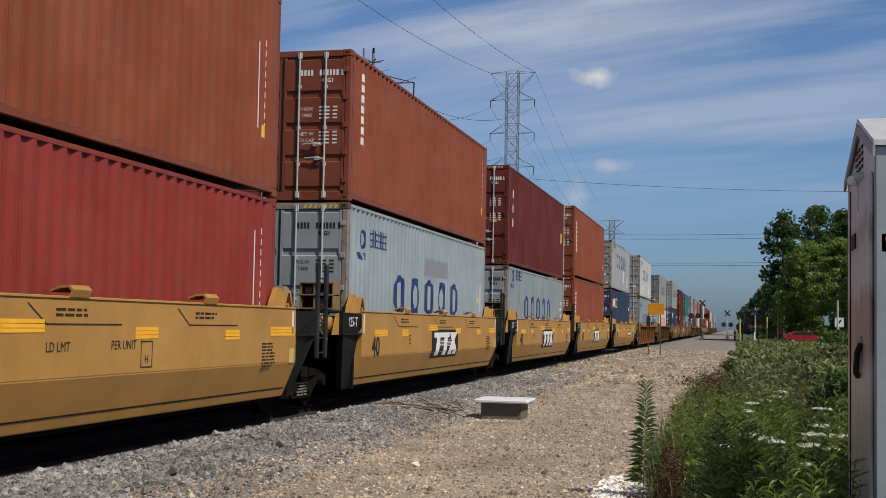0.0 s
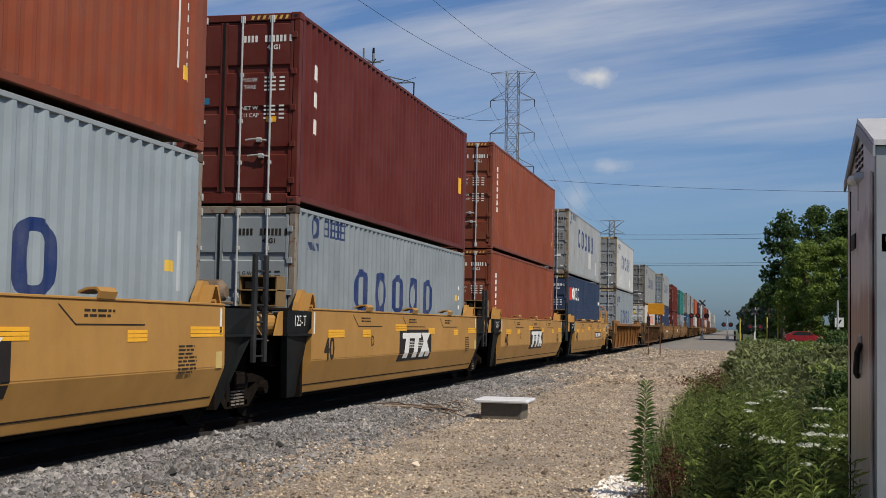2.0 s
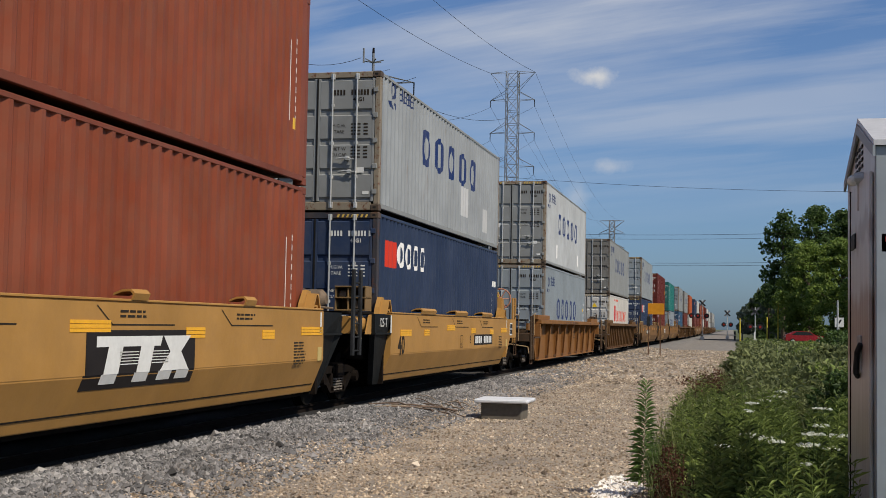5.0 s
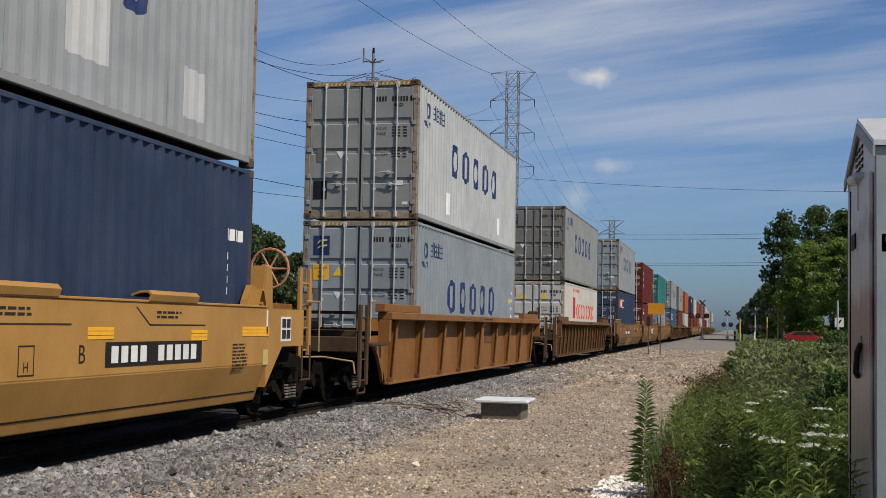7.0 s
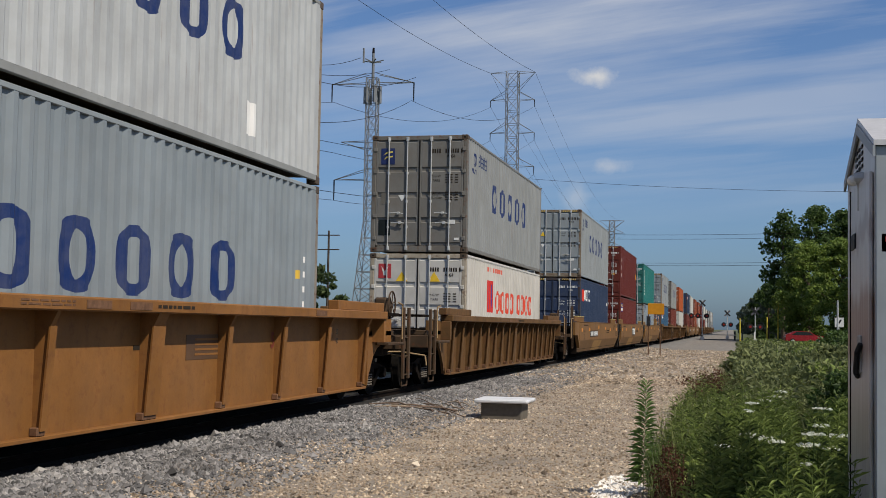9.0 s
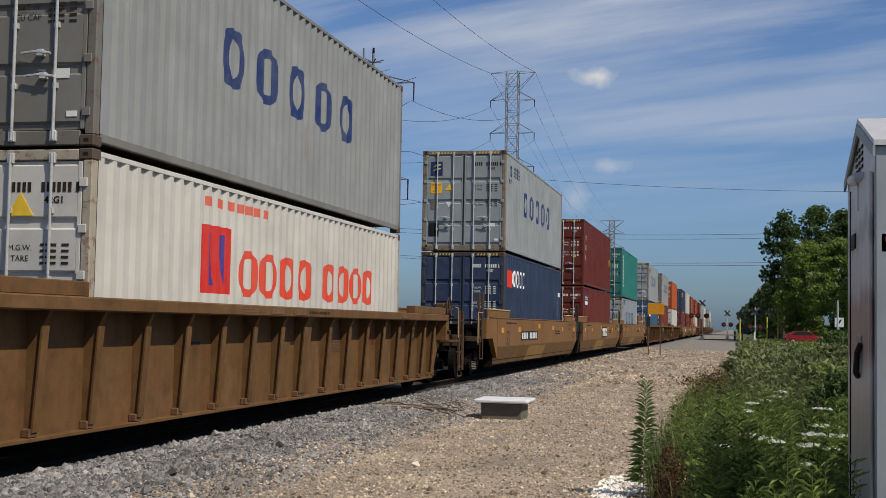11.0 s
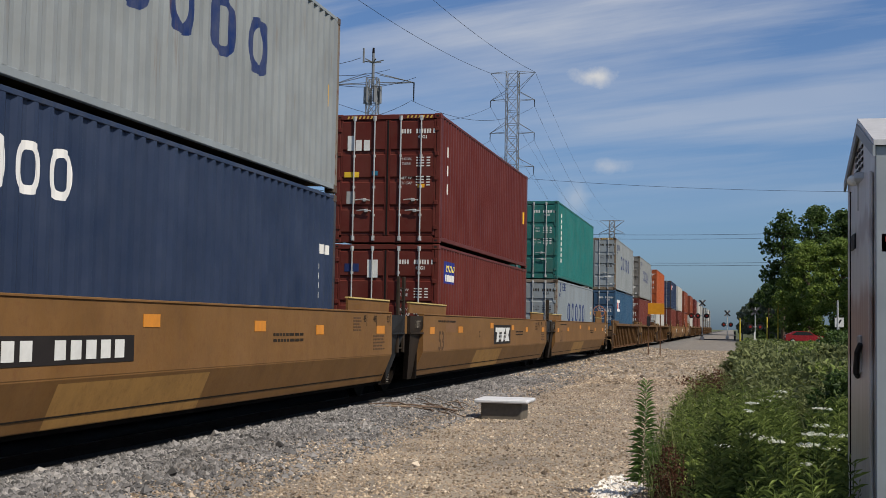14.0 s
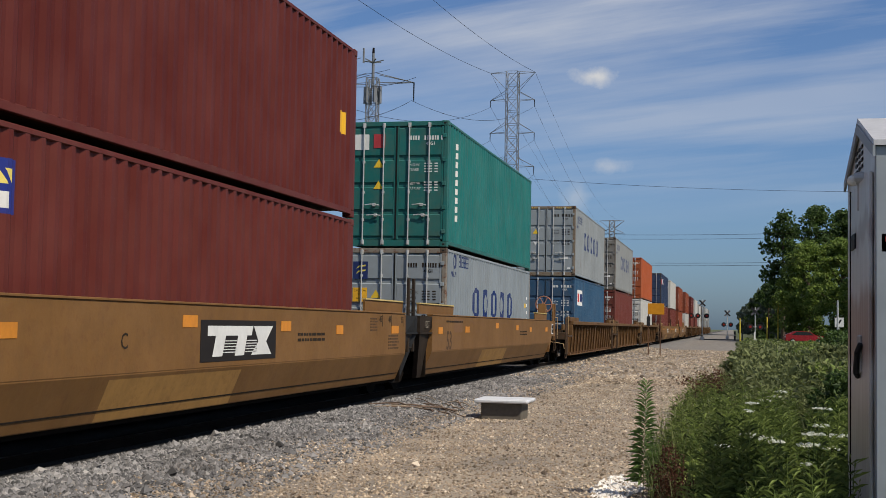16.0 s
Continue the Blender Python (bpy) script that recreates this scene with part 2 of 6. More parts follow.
def prism(outline, axis, lo, hi, bm=None):
    """A closed outline pushed along an axis: 'x' takes (y, z), 'y' takes (x, z), 'z' takes (x, y)."""
    bm = bm or bmesh.new()
    place = {"x": lambda p, s: (s, p[0], p[1]), "y": lambda p, s: (p[0], s, p[1]), "z": lambda p, s: (p[0], p[1], s)}[axis]
    a = [bm.verts.new(place(p, lo)) for p in outline]
    b = [bm.verts.new(place(p, hi)) for p in outline]
    n = len(outline)
    for i in range(n):
        bm.faces.new((a[i], a[(i + 1) % n], b[(i + 1) % n], b[i]))
    bm.faces.new(a[::-1])
    bm.faces.new(b)
    bmesh.ops.recalc_face_normals(bm, faces=bm.faces)
    return bm


def raw(name, verts, faces, mat, smooth=False):
    me = bpy.data.meshes.new(name)
    me.from_pydata(np.asarray(verts).tolist(), [], np.asarray(faces).tolist() if not isinstance(faces, list) else faces)
    me.materials.append(mat)
    if smooth:
        me.shade_smooth()
    return me


TEXTS = {}


def lettering(text, size, m, mat, parent, name="lettering", bold=0.0):
    """Flat painted writing; m puts its x to the right and its y up."""
    key = (text, size, mat.name, bold)
    if key not in TEXTS:
        cu = bpy.data.curves.new("lettering", "FONT")
        cu.body, cu.size, cu.offset = text, size, bold
        cu.align_x, cu.align_y = "CENTER", "CENTER"
        cu.resolution_u = 2
        tmp = bpy.data.objects.new("lettering", cu)
        scene.collection.objects.link(tmp)
        me = bpy.data.meshes.new_from_object(tmp.evaluated_get(bpy.context.evaluated_depsgraph_get()))
        bpy.data.objects.remove(tmp)
        bpy.data.curves.remove(cu)
        me.materials.clear()
        me.materials.append(mat)
        TEXTS[key] = me
    ob = part(name, TEXTS[key], None, parent)
    ob.matrix_basis = m
    return ob


def on_end(x, y, z):
    """A frame on a face that looks towards -y: writing runs along +x."""
    return Matrix(((1, 0, 0, x), (0, 0, -1, y), (0, 1, 0, z), (0, 0, 0, 1)))


def on_side(x, y, z):
    """A frame on a face that looks towards +x: writing runs along +y."""
    return Matrix(((0, 0, 1, x), (1, 0, 0, y), (0, 1, 0, z), (0, 0, 0, 1)))

# ---------------------------------------------------------------- ground and track
TRACK_X, RAIL_Z = -7.55, 0.25
FAR = 2500.0


def ground_height(x, y):
    """Flat land, a low shoulder of ballast along the track."""
    d = abs(x - TRACK_X)
    bank = 0.13 * max(0.0, min(1.0, (3.3 - d) / 1.5))
    bumps = 0.025 * noise.noise(V((x * 0.8, y * 0.8, 0))) + 0.05 * noise.noise(V((x * 0.17, y * 0.12, 4)))
    fade = max(0.0, 1 - y / 120) if d > 1.5 else 0.0
    return bank + bumps * fade * 0.8


def ground_material():
    m, k, b = material("ground_gravel_and_grass")
    co = k.coords()
    x, y, z = k.xyz(co)
    wob = k.m("MULTIPLY", k.m("SUBTRACT", k.noise(co, 0.9, 5.0, 0.6), 0.5), 1.3)
    coarse = k.noise(co, 38.0, 4.0, 0.7)
    grit = k.noise(co, 120.0, 3.0, 0.6)
    damp = k.noise(k.stretch(co, 1.0, 0.16, 1.0), 1.5, 6.0, 0.62)
    patch = k.noise(co, 0.55, 5.0, 0.65)
    grain = k.m("ADD", k.m("MULTIPLY", coarse, 0.6), k.m("MULTIPLY", grit, 0.4))
    tan_ = k.mix(k.ramp(grain, [(0.30, 0.0), (0.72, 1.0)]), (0.10, 0.08, 0.06), (0.44, 0.375, 0.30))
    tan_ = k.mix(k.m("MULTIPLY", k.ramp(damp, [(0.42, 0.0), (0.68, 1.0)]), 0.55), tan_, k.mix(grain, (0.20, 0.16, 0.12), (0.50, 0.43, 0.335)))
    tan_ = k.mix(k.m("MULTIPLY", k.ramp(patch, [(0.44, 0.0), (0.60, 1.0)]), 0.75), tan_, k.mix(grain, (0.05, 0.043, 0.036), (0.25, 0.222, 0.195)))
    grey = k.mix(k.ramp(grain, [(0.30, 0.0), (0.72, 1.0)]), (0.035, 0.036, 0.040), (0.24, 0.245, 0.26))
    side = k.m("ADD", x, wob)
    col = k.mix(k.ramp(k.m("DIVIDE", k.m("SUBTRACT", side, -5.4), 1.2), [(0.0, 0.0), (1.0, 1.0)]), grey, tan_)
    # oil-dark bed, blackened further: the train's shade is painted into its colour
    shaded_bed = k.m("LESS_THAN", k.m("ABSOLUTE", k.m("SUBTRACT", k.m("ADD", x, k.m("MULTIPLY", wob, 0.12)), TRACK_X)), 1.28)
    col = k.mix(shaded_bed, col, k.mix(grain, (0.004, 0.0035, 0.003), (0.015, 0.0135, 0.0125)))
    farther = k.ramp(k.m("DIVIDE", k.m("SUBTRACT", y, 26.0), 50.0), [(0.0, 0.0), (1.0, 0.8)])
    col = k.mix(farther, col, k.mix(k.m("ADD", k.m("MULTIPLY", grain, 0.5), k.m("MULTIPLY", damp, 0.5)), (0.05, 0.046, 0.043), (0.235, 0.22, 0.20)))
    soil = k.mix(k.noise(co, 6.0, 5.0, 0.6), (0.030, 0.034, 0.012), (0.085, 0.105, 0.035))
    edge = k.m("ADD", k.m("ADD", x, k.m("MULTIPLY", wob, 0.45)), k.m("MULTIPLY", k.m("MAXIMUM", k.m("SUBTRACT", 60.0, y), 0.0), 0.014))
    col = k.mix(k.ramp(k.m("ADD", k.m("MULTIPLY", edge, 2.0), -0.2), [(0.0, 0.0), (1.0, 1.0)]), col, soil)
    # soil drawn close behind the track; its dark colour stands for shade under cars
    left = k.ramp(k.m("DIVIDE", k.m("SUBTRACT", -9.3, side), 0.8), [(0.0, 0.0), (1.0, 1.0)])
    col = k.mix(left, col, soil)
    k.to(col, b.inputs["Base Color"])
    b.inputs["Roughness"].default_value = 0.92
    bump(k, b, grain, 0.7, 0.03)
    return m


def build_ground():
    ys = list(np.arange(-12, 60, 0.35)) + list(np.arange(60, 240, 4.0)) + [260, 300, 400, 600, 1000, FAR]
    xs = [-FAR, -600, -200, -90, -50, -30, -20, -15, -12] + list(np.arange(-11, 3.01, 0.25)) + [4, 6, 9, 14, 20, 40, 90, 200, 600, FAR]
    verts = [(x, y, ground_height(x, y)) for y in ys for x in xs]
    n = len(xs)
    faces = [(j * n + i, j * n + i + 1, (j + 1) * n + i + 1, (j + 1) * n + i) for j in range(len(ys) - 1) for i in range(n - 1)]
    # the sheet also reaches behind the camera
    base = len(verts)
    verts += [(-FAR, -FAR, 0), (FAR, -FAR, 0)]
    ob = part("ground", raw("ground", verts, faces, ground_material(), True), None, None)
    tagged(ob, "tan gravel service path between grey ballast and green verge", "ground", kind="structure")
    back = raw("ground_behind", [(-FAR, -FAR, -0.02), (FAR, -FAR, -0.02), (FAR, -12, -0.02), (-FAR, -12, -0.02)], [(0, 1, 2, 3)], ob.data.materials[0])
    tagged(part("ground_behind", back, None, None), "flat gravel and grass land behind", "ground", kind="structure")


def scatter_stones(name, mat, count, xr, yr, size, seed, label, keep, dense_near=1.4):
    """Loose angular stones lying on the ground, joined into one sheet of stuff."""
    rng = np.random.default_rng(seed)
    x = rng.uniform(*xr, count)
    y = yr[0] + (yr[1] - yr[0]) * rng.uniform(0, 1, count) ** dense_near
    ok = np.array([keep(a, b) for a, b in zip(x, y)])
    x, y = x[ok], y[ok]
    n = len(x)
    base = np.array([(1, 0, 0), (-0.9, 0.2, 0), (0.1, 1, 0), (0, -1, 0.1), (0.15, 0.1, 0.75), (-0.1, 0, -0.6)], float)
    tris = np.array([(0, 2, 4), (2, 1, 4), (1, 3, 4), (3, 0, 4), (2, 0, 5), (1, 2, 5), (3, 1, 5), (0, 3, 5)])
    s = size * rng.lognormal(0, 0.38, n)
    ang = rng.uniform(0, 2 * np.pi, n)
    p = base[None] * (1 + rng.uniform(-0.35, 0.35, (n, 6, 3))) * s[:, None, None]
    c, sn = np.cos(ang)[:, None], np.sin(ang)[:, None]
    px, py = p[:, :, 0] * c - p[:, :, 1] * sn, p[:, :, 0] * sn + p[:, :, 1] * c
    tilt = rng.uniform(-0.5, 0.5, n)[:, None]
    pz = p[:, :, 2] + px * tilt
    g = np.array([ground_height(a, b) for a, b in zip(x, y)])
    v = np.stack([px + x[:, None], py + y[:, None], pz + (g + 0.12 * s)[:, None]], 2).reshape(-1, 3)
    f = (tris[None] + (np.arange(n) * 6)[:, None, None]).reshape(-1, 3)
    ob = part(name, raw(name, v, f, mat), None, None)
    return tagged(ob, label, "stones", kind="stuff")


def build_track():
    rail_out = [(-0.075, 0), (0.075, 0), (0.075, 0.012), (0.012, 0.03), (0.012, 0.125), (0.036, 0.135), (0.036, 0.165), (0.03, 0.172),
                (-0.03, 0.172), (-0.036, 0.165), (-0.036, 0.135), (-0.012, 0.125), (-0.012, 0.03), (-0.075, 0.012)]
    for side in (-1, 1):
        cx = TRACK_X + side * 0.755
        bm = prism([(cx + a, RAIL_Z - 0.172 + b) for a, b in rail_out], "y", -12, 900)
        ob = part("rail", bm, RAILWEB, None)
        ob.data.materials.append(TREAD)
        for p in ob.data.polygons:
            if p.normal.z > 0.9 and p.center.z > RAIL_Z - 0.01:
                p.material_index = 1
        tagged(ob, "rusted steel running rail with a bright worn head", "rail", "rails of the track")
    sleepers = tagged(new("sleepers"), "dark creosoted wooden sleepers bedded in grey ballast", "sleepers", kind="structure")
    me = bpy.data.meshes.new("sleeper")
    bm = box(-1.3, 1.3, -0.115, 0.115, -0.16, 0, 0.012)
    bm.to_mesh(me)
    bm.free()
    me.materials.append(WOODTIE)
    rng = random.Random(4)
    for i in range(160):
        ob = part("sleeper", me, None, sleepers)
        ob.matrix_basis = pose(TRACK_X + rng.uniform(-0.04, 0.04), -4 + i * 0.53, RAIL_Z - 0.165 + rng.uniform(-0.012, 0.008), 0, 0, rng.uniform(-1, 1))
    bm = bmesh.new()
    for i in range(160, 420):
        box(TRACK_X - 1.3, TRACK_X + 1.3, -4 + i * 0.53 - 0.115, -4 + i * 0.53 + 0.115, RAIL_Z - 0.3, RAIL_Z - 0.16, 0, bm)
    ob = part("sleeper_row", bm, WOODTIE, sleepers)
    ob["kind"] = "stuff"


# ---------------------------------------------------------------- containers
CW, CL = 1.219, 12.192
HC, STD = 2.896, 2.591


def corrugated(x_out, sign, y0, y1, z0, z1, depth=0.036, period=0.278):
    """A pressed sheet: flat crests and troughs in turn, upright."""
    pts, y = [(y0, x_out - 0.004)], y0 + 0.05
    while y + period <= y1 - 0.02:
        for dy, d in ((0.0, 0.0), (0.072, 0.0), (0.140, depth), (0.210, depth)):
            pts.append((y + dy, x_out - 0.004 - d))
        y += period
    pts += [(y, x_out - 0.004), (y1, x_out - 0.004)]
    verts = [(sign * x, yy, z) for yy, x in pts for z in (z0, z1)]
    faces = [(2 * i, 2 * i + 2, 2 * i + 3, 2 * i + 1) if sign > 0 else (2 * i, 2 * i + 1, 2 * i + 3, 2 * i + 2) for i in range(len(pts) - 1)]
    return verts, faces


def door_leaf(x0, x1, h):
    """One door leaf pressed from a single sheet: raised fields between three grooves across."""
    zs = [0.17 + (h - 0.30) * f for f in (0.0, 0.235, 0.475, 0.715, 1.0)]
    front = [(0.034, zs[0])]
    for a, b in zip(zs[:-1], zs[1:]):
        front += [(0.034, a + 0.055), (0.008, a + 0.085), (0.008, b - 0.05), (0.034, b - 0.03)]
    front += [(0.034, zs[-1]), (0.075, zs[-1]), (0.075, zs[0])]
    return prism([(y, z) for y, z in front], "x", x0 + 0.05, x1 - 0.05)


CASTING = paint("rusty_casting", (0.10, 0.075, 0.055), rust=1.0)


def container(label, h, side_mat, end_mat, post_mat, marks="", near=True, stripes=False, group="containers on the train"):
    cast = CASTING if post_mat is not end_mat else end_mat
    c = thing("shipping_container", label, "shipping container", group)
    for s in (1, -1):
        v, f = corrugated(CW, s, 0.13, CL - 0.13, 0.14, h - 0.06)
        part("side_panel", raw("side_panel", v, f, side_mat if s > 0 else end_mat), None, c)
        part("top_rail", box(*sorted((s * (CW - 0.06), s * CW)), 0.16, CL - 0.16, h - 0.075, h - 0.018, 0.006), end_mat, c)
        part("bottom_rail", box(*sorted((s * (CW - 0.07), s * (CW - 0.006))), 0.16, CL - 0.16, 0.055, 0.145, 0.006), end_mat, c)
        for y0, y1 in ((0.005, 0.13), (CL - 0.13, CL - 0.005)):
            part("corner_post", box(*sorted((s * (CW - 0.11), s * (CW - 0.004))), y0, y1, 0.115, h - 0.115, 0.012), post_mat, c)
            for z0 in (0.0, h - 0.118):
                ya = 0.0 if y0 < 1 else CL - 0.178
                bm = box(*sorted((s * (CW - 0.162), s * CW)), ya, ya + 0.178, z0, z0 + 0.118, 0.012)
                k_ = part("corner_casting", bm, cast, c)
                if near and y0 < 1:
                    xa = s * (CW - 0.085)
                    part("lock_hole", box(xa - 0.034, xa + 0.034, -0.002, 0.01, z0 + 0.036, z0 + 0.082, 0.006), RUBBER, k_)
    part("roof", box(-CW + 0.05, CW - 0.05, 0.1, CL - 0.1, h - 0.03, h - 0.012), end_mat, c)
    part("floor", box(-CW + 0.05, CW - 0.05, 0.1, CL - 0.1, 0.12, 0.15), RUSTY, c)
    v, f = corrugated(CW, 1, -CW + 0.11, CW - 0.11, 0.12, h - 0.11)
    v = [(y, CL - 0.02 - (CW - x), z) for x, y, z in v]
    part("front_panel", raw("front_panel", v, [q[::-1] for q in f], end_mat), None, c)
    part("door_header", box(-CW + 0.16, CW - 0.16, 0.006, 0.12, h - 0.12, h - 0.01, 0.008), post_mat, c)
    part("door_sill", box(-CW + 0.16, CW - 0.16, 0.008, 0.13, 0.01, 0.16, 0.008), post_mat, c)
    if stripes:
        for s in (1, -1):
            for i in range(7):
                x = s * (0.42 + i * 0.09)
                part("warning_stripe", prism([(x, h - 0.1), (x + 0.04, h - 0.1), (x + 0.065, h - 0.04), (x + 0.025, h - 0.04)], "y", 0.002, 0.006), plain("warning_yellow", (0.62, 0.42, 0.10), 0.5), c)
    for s in (-1, 1):
        x0, x1 = (-CW + 0.115, -0.012) if s < 0 else (0.012, CW - 0.115)
        d = part("door", door_leaf(x0, x1, h), end_mat, c)
        for xa, xb in ((x0, x0 + 0.05), (x1 - 0.05, x1)):
            part("door_stile", box(xa, xb, 0.010, 0.072, 0.17, h - 0.13, 0.006), end_mat, d)
        for xr in ((x0 + 0.33, x0 + 0.80) if s < 0 else (x0 + 0.29, x0 + 0.76)):
            bm = rod((xr, -0.022, 0.06), (xr, -0.022, h - 0.05), 0.017)
            for z in (0.1, h - 0.1):
                box(xr - 0.035, xr + 0.035, -0.03, 0.012, z - 0.055, z + 0.055, 0.006, bm)
            if near:
                for z in (0.62, 1.25, 1.95):
                    box(xr - 0.03, xr + 0.03, -0.026, 0.012, z - 0.03, z + 0.03, 0.004, bm)
            part("locking_rod", bm, STEEL, d)
        if near:
            for z, xa in ((0.72, x0 + 0.42), (0.96, x0 + 0.38)):
                bm = bent([(xa, -0.035, z), (xa + 0.16, -0.05, z + 0.012), (xa + 0.34, -0.05, z - 0.01)], 0.014, 6)
                box(xa + 0.18, xa + 0.25, -0.06, 0.012, z - 0.035, z + 0.035, 0.006, bm)
                part("door_handle", bm, STEEL, d)
            xh = x0 - 0.02 if s < 0 else x1 + 0.02
            for i in range(5):
                z = 0.35 + i * (h - 0.7) / 4
                part("hinge", box(xh - 0.045, xh + 0.045, -0.012, 0.014, z - 0.045, z + 0.045, 0.006), end_mat, d)
        part("door_seal", box(*((-0.013, -0.002) if s < 0 else (0.002, 0.013)), 0.0, 0.05, 0.17, h - 0.13), RUBBER, d)
    if near and marks:
        ink = WHITE if marks == "white" else DARKINK
        for x in (0.335, 0.395, 0.455, 0.515, 0.67, 0.73, 0.79, 0.85, 0.91, 0.97, 1.06):
            part("number_bar", box(x - 0.018, x + 0.018, 0.003, 0.0079, h - 0.445, h - 0.345), ink, c)
        lettering("45G1" if h > 2.7 else "42G1", 0.10, on_end(0.80, 0.004, h - 0.53), ink, c, bold=0.003)
        for z, a, b in ((h - 1.02, "M.G.W.", "TARE"), (h - 1.45, "NET W", "CU CAP")):
            lettering(a, 0.085, on_end(0.43, 0.004, z), ink, c)
            lettering(b, 0.085, on_end(0.43, 0.004, z - 0.11), ink, c)
            for i in range(4):
                for xa, xb in ((0.66, 0.70), (0.72, 0.84), (0.90, 0.98)):
                    part("data_bar", box(xa, xb, 0.003, 0.0079, z + 0.02 - i * 0.062, z + 0.046 - i * 0.062), ink, c)
    return c


def plate(parent, name, x0, x1, z0, z1, mat, label="", y=0.004):
    return part(name, box(x0, x1, y - 0.003, y + 0.004, z0, z1), mat, parent, label)


def badge(parent, x0, x1, z0, z1, ground, stroke, label):
    """A square maker's badge drawn as two plain swooshes on its field."""
    b = plate(parent, "badge", x0, x1, z0, z1, ground, label)
    w_, h_ = x1 - x0, z1 - z0
    for f in (0.30, 0.58):
        part("badge_stroke", prism([(x0 + w_ * 0.2, z0 + h_ * f), (x0 + w_ * 0.42, z0 + h_ * (f + 0.10)), (x0 + w_ * 0.85, z0 + h_ * (f + 0.16)),
                                    (x0 + w_ * 0.85, z0 + h_ * (f + 0.24)), (x0 + w_ * 0.40, z0 + h_ * (f + 0.2))], "y", -0.001, 0.0005), stroke, b)


def triangle(parent, x, z, r, mat, down=False):
    s = -1 if down else 1
    part("warning_triangle", prism([(x - r, z - s * r * 0.6), (x + r, z - s * r * 0.6), (x, z + s * r)], "y", 0.001, 0.008), mat, parent)


BLUE = (0.010, 0.029, 0.125)
PALE = (0.33, 0.40, 0.46)


def rings(y0, y1, z0, z1, col=BLUE, n=5, fill=0.62):
    return ("rings", y0 - 0.38 * (y1 - y0) / n * 0.5, y1 + 0.38 * (y1 - y0) / n * 0.5, z0, z1, col, n, fill)


INK = (0.014, 0.030, 0.105)
SMALL = (("glyphs", 1.35, 2.6, 2.22, 2.54, INK, 4, 0.80), ("box", 0.84, 0.90, 2.1, 2.6, INK), ("rings", 0.72, 1.12, 2.16, 2.50, INK, 1, 0.9),
         ("strokes", 0.55, 1.2, 1.97, 2.09, INK, 4, 0.7))
SMALL_H = tuple((m[0], m[1], m[2], m[3] + 0.06, m[4] + 0.06, *m[5:]) for m in SMALL)
W_ = (0.70, 0.70, 0.68)
TRI = (("column", 0.70, 0.94, 1.05, 2.35, W_, 7.0, 0.70), ("box", 11.45, 11.50, 0.9, 2.1, W_), ("column", 11.62, 11.68, 0.9, 2.2, W_, 9.0, 0.6),
       ("box", 11.56, 11.75, 0.78, 0.95, (0.75, 0.45, 0.05)))
TEXM = (("column", 0.72, 0.94, 1.15, 2.42, W_, 3.0, 0.55), ("box", 11.30, 11.62, 1.35, 1.72, (0.75, 0.42, 0.03)), ("column", 11.68, 11.73, 1.0, 2.4, W_, 8.0, 0.6))
CODE = (("blocks", 11.35, 11.9, 1.9, 2.05, W_, 4, 0.7), ("column", 11.35, 11.42, 1.2, 1.8, W_, 4.0, 0.6))
LOWLET = rings(3.14, 8.85, 1.03, 1.80)

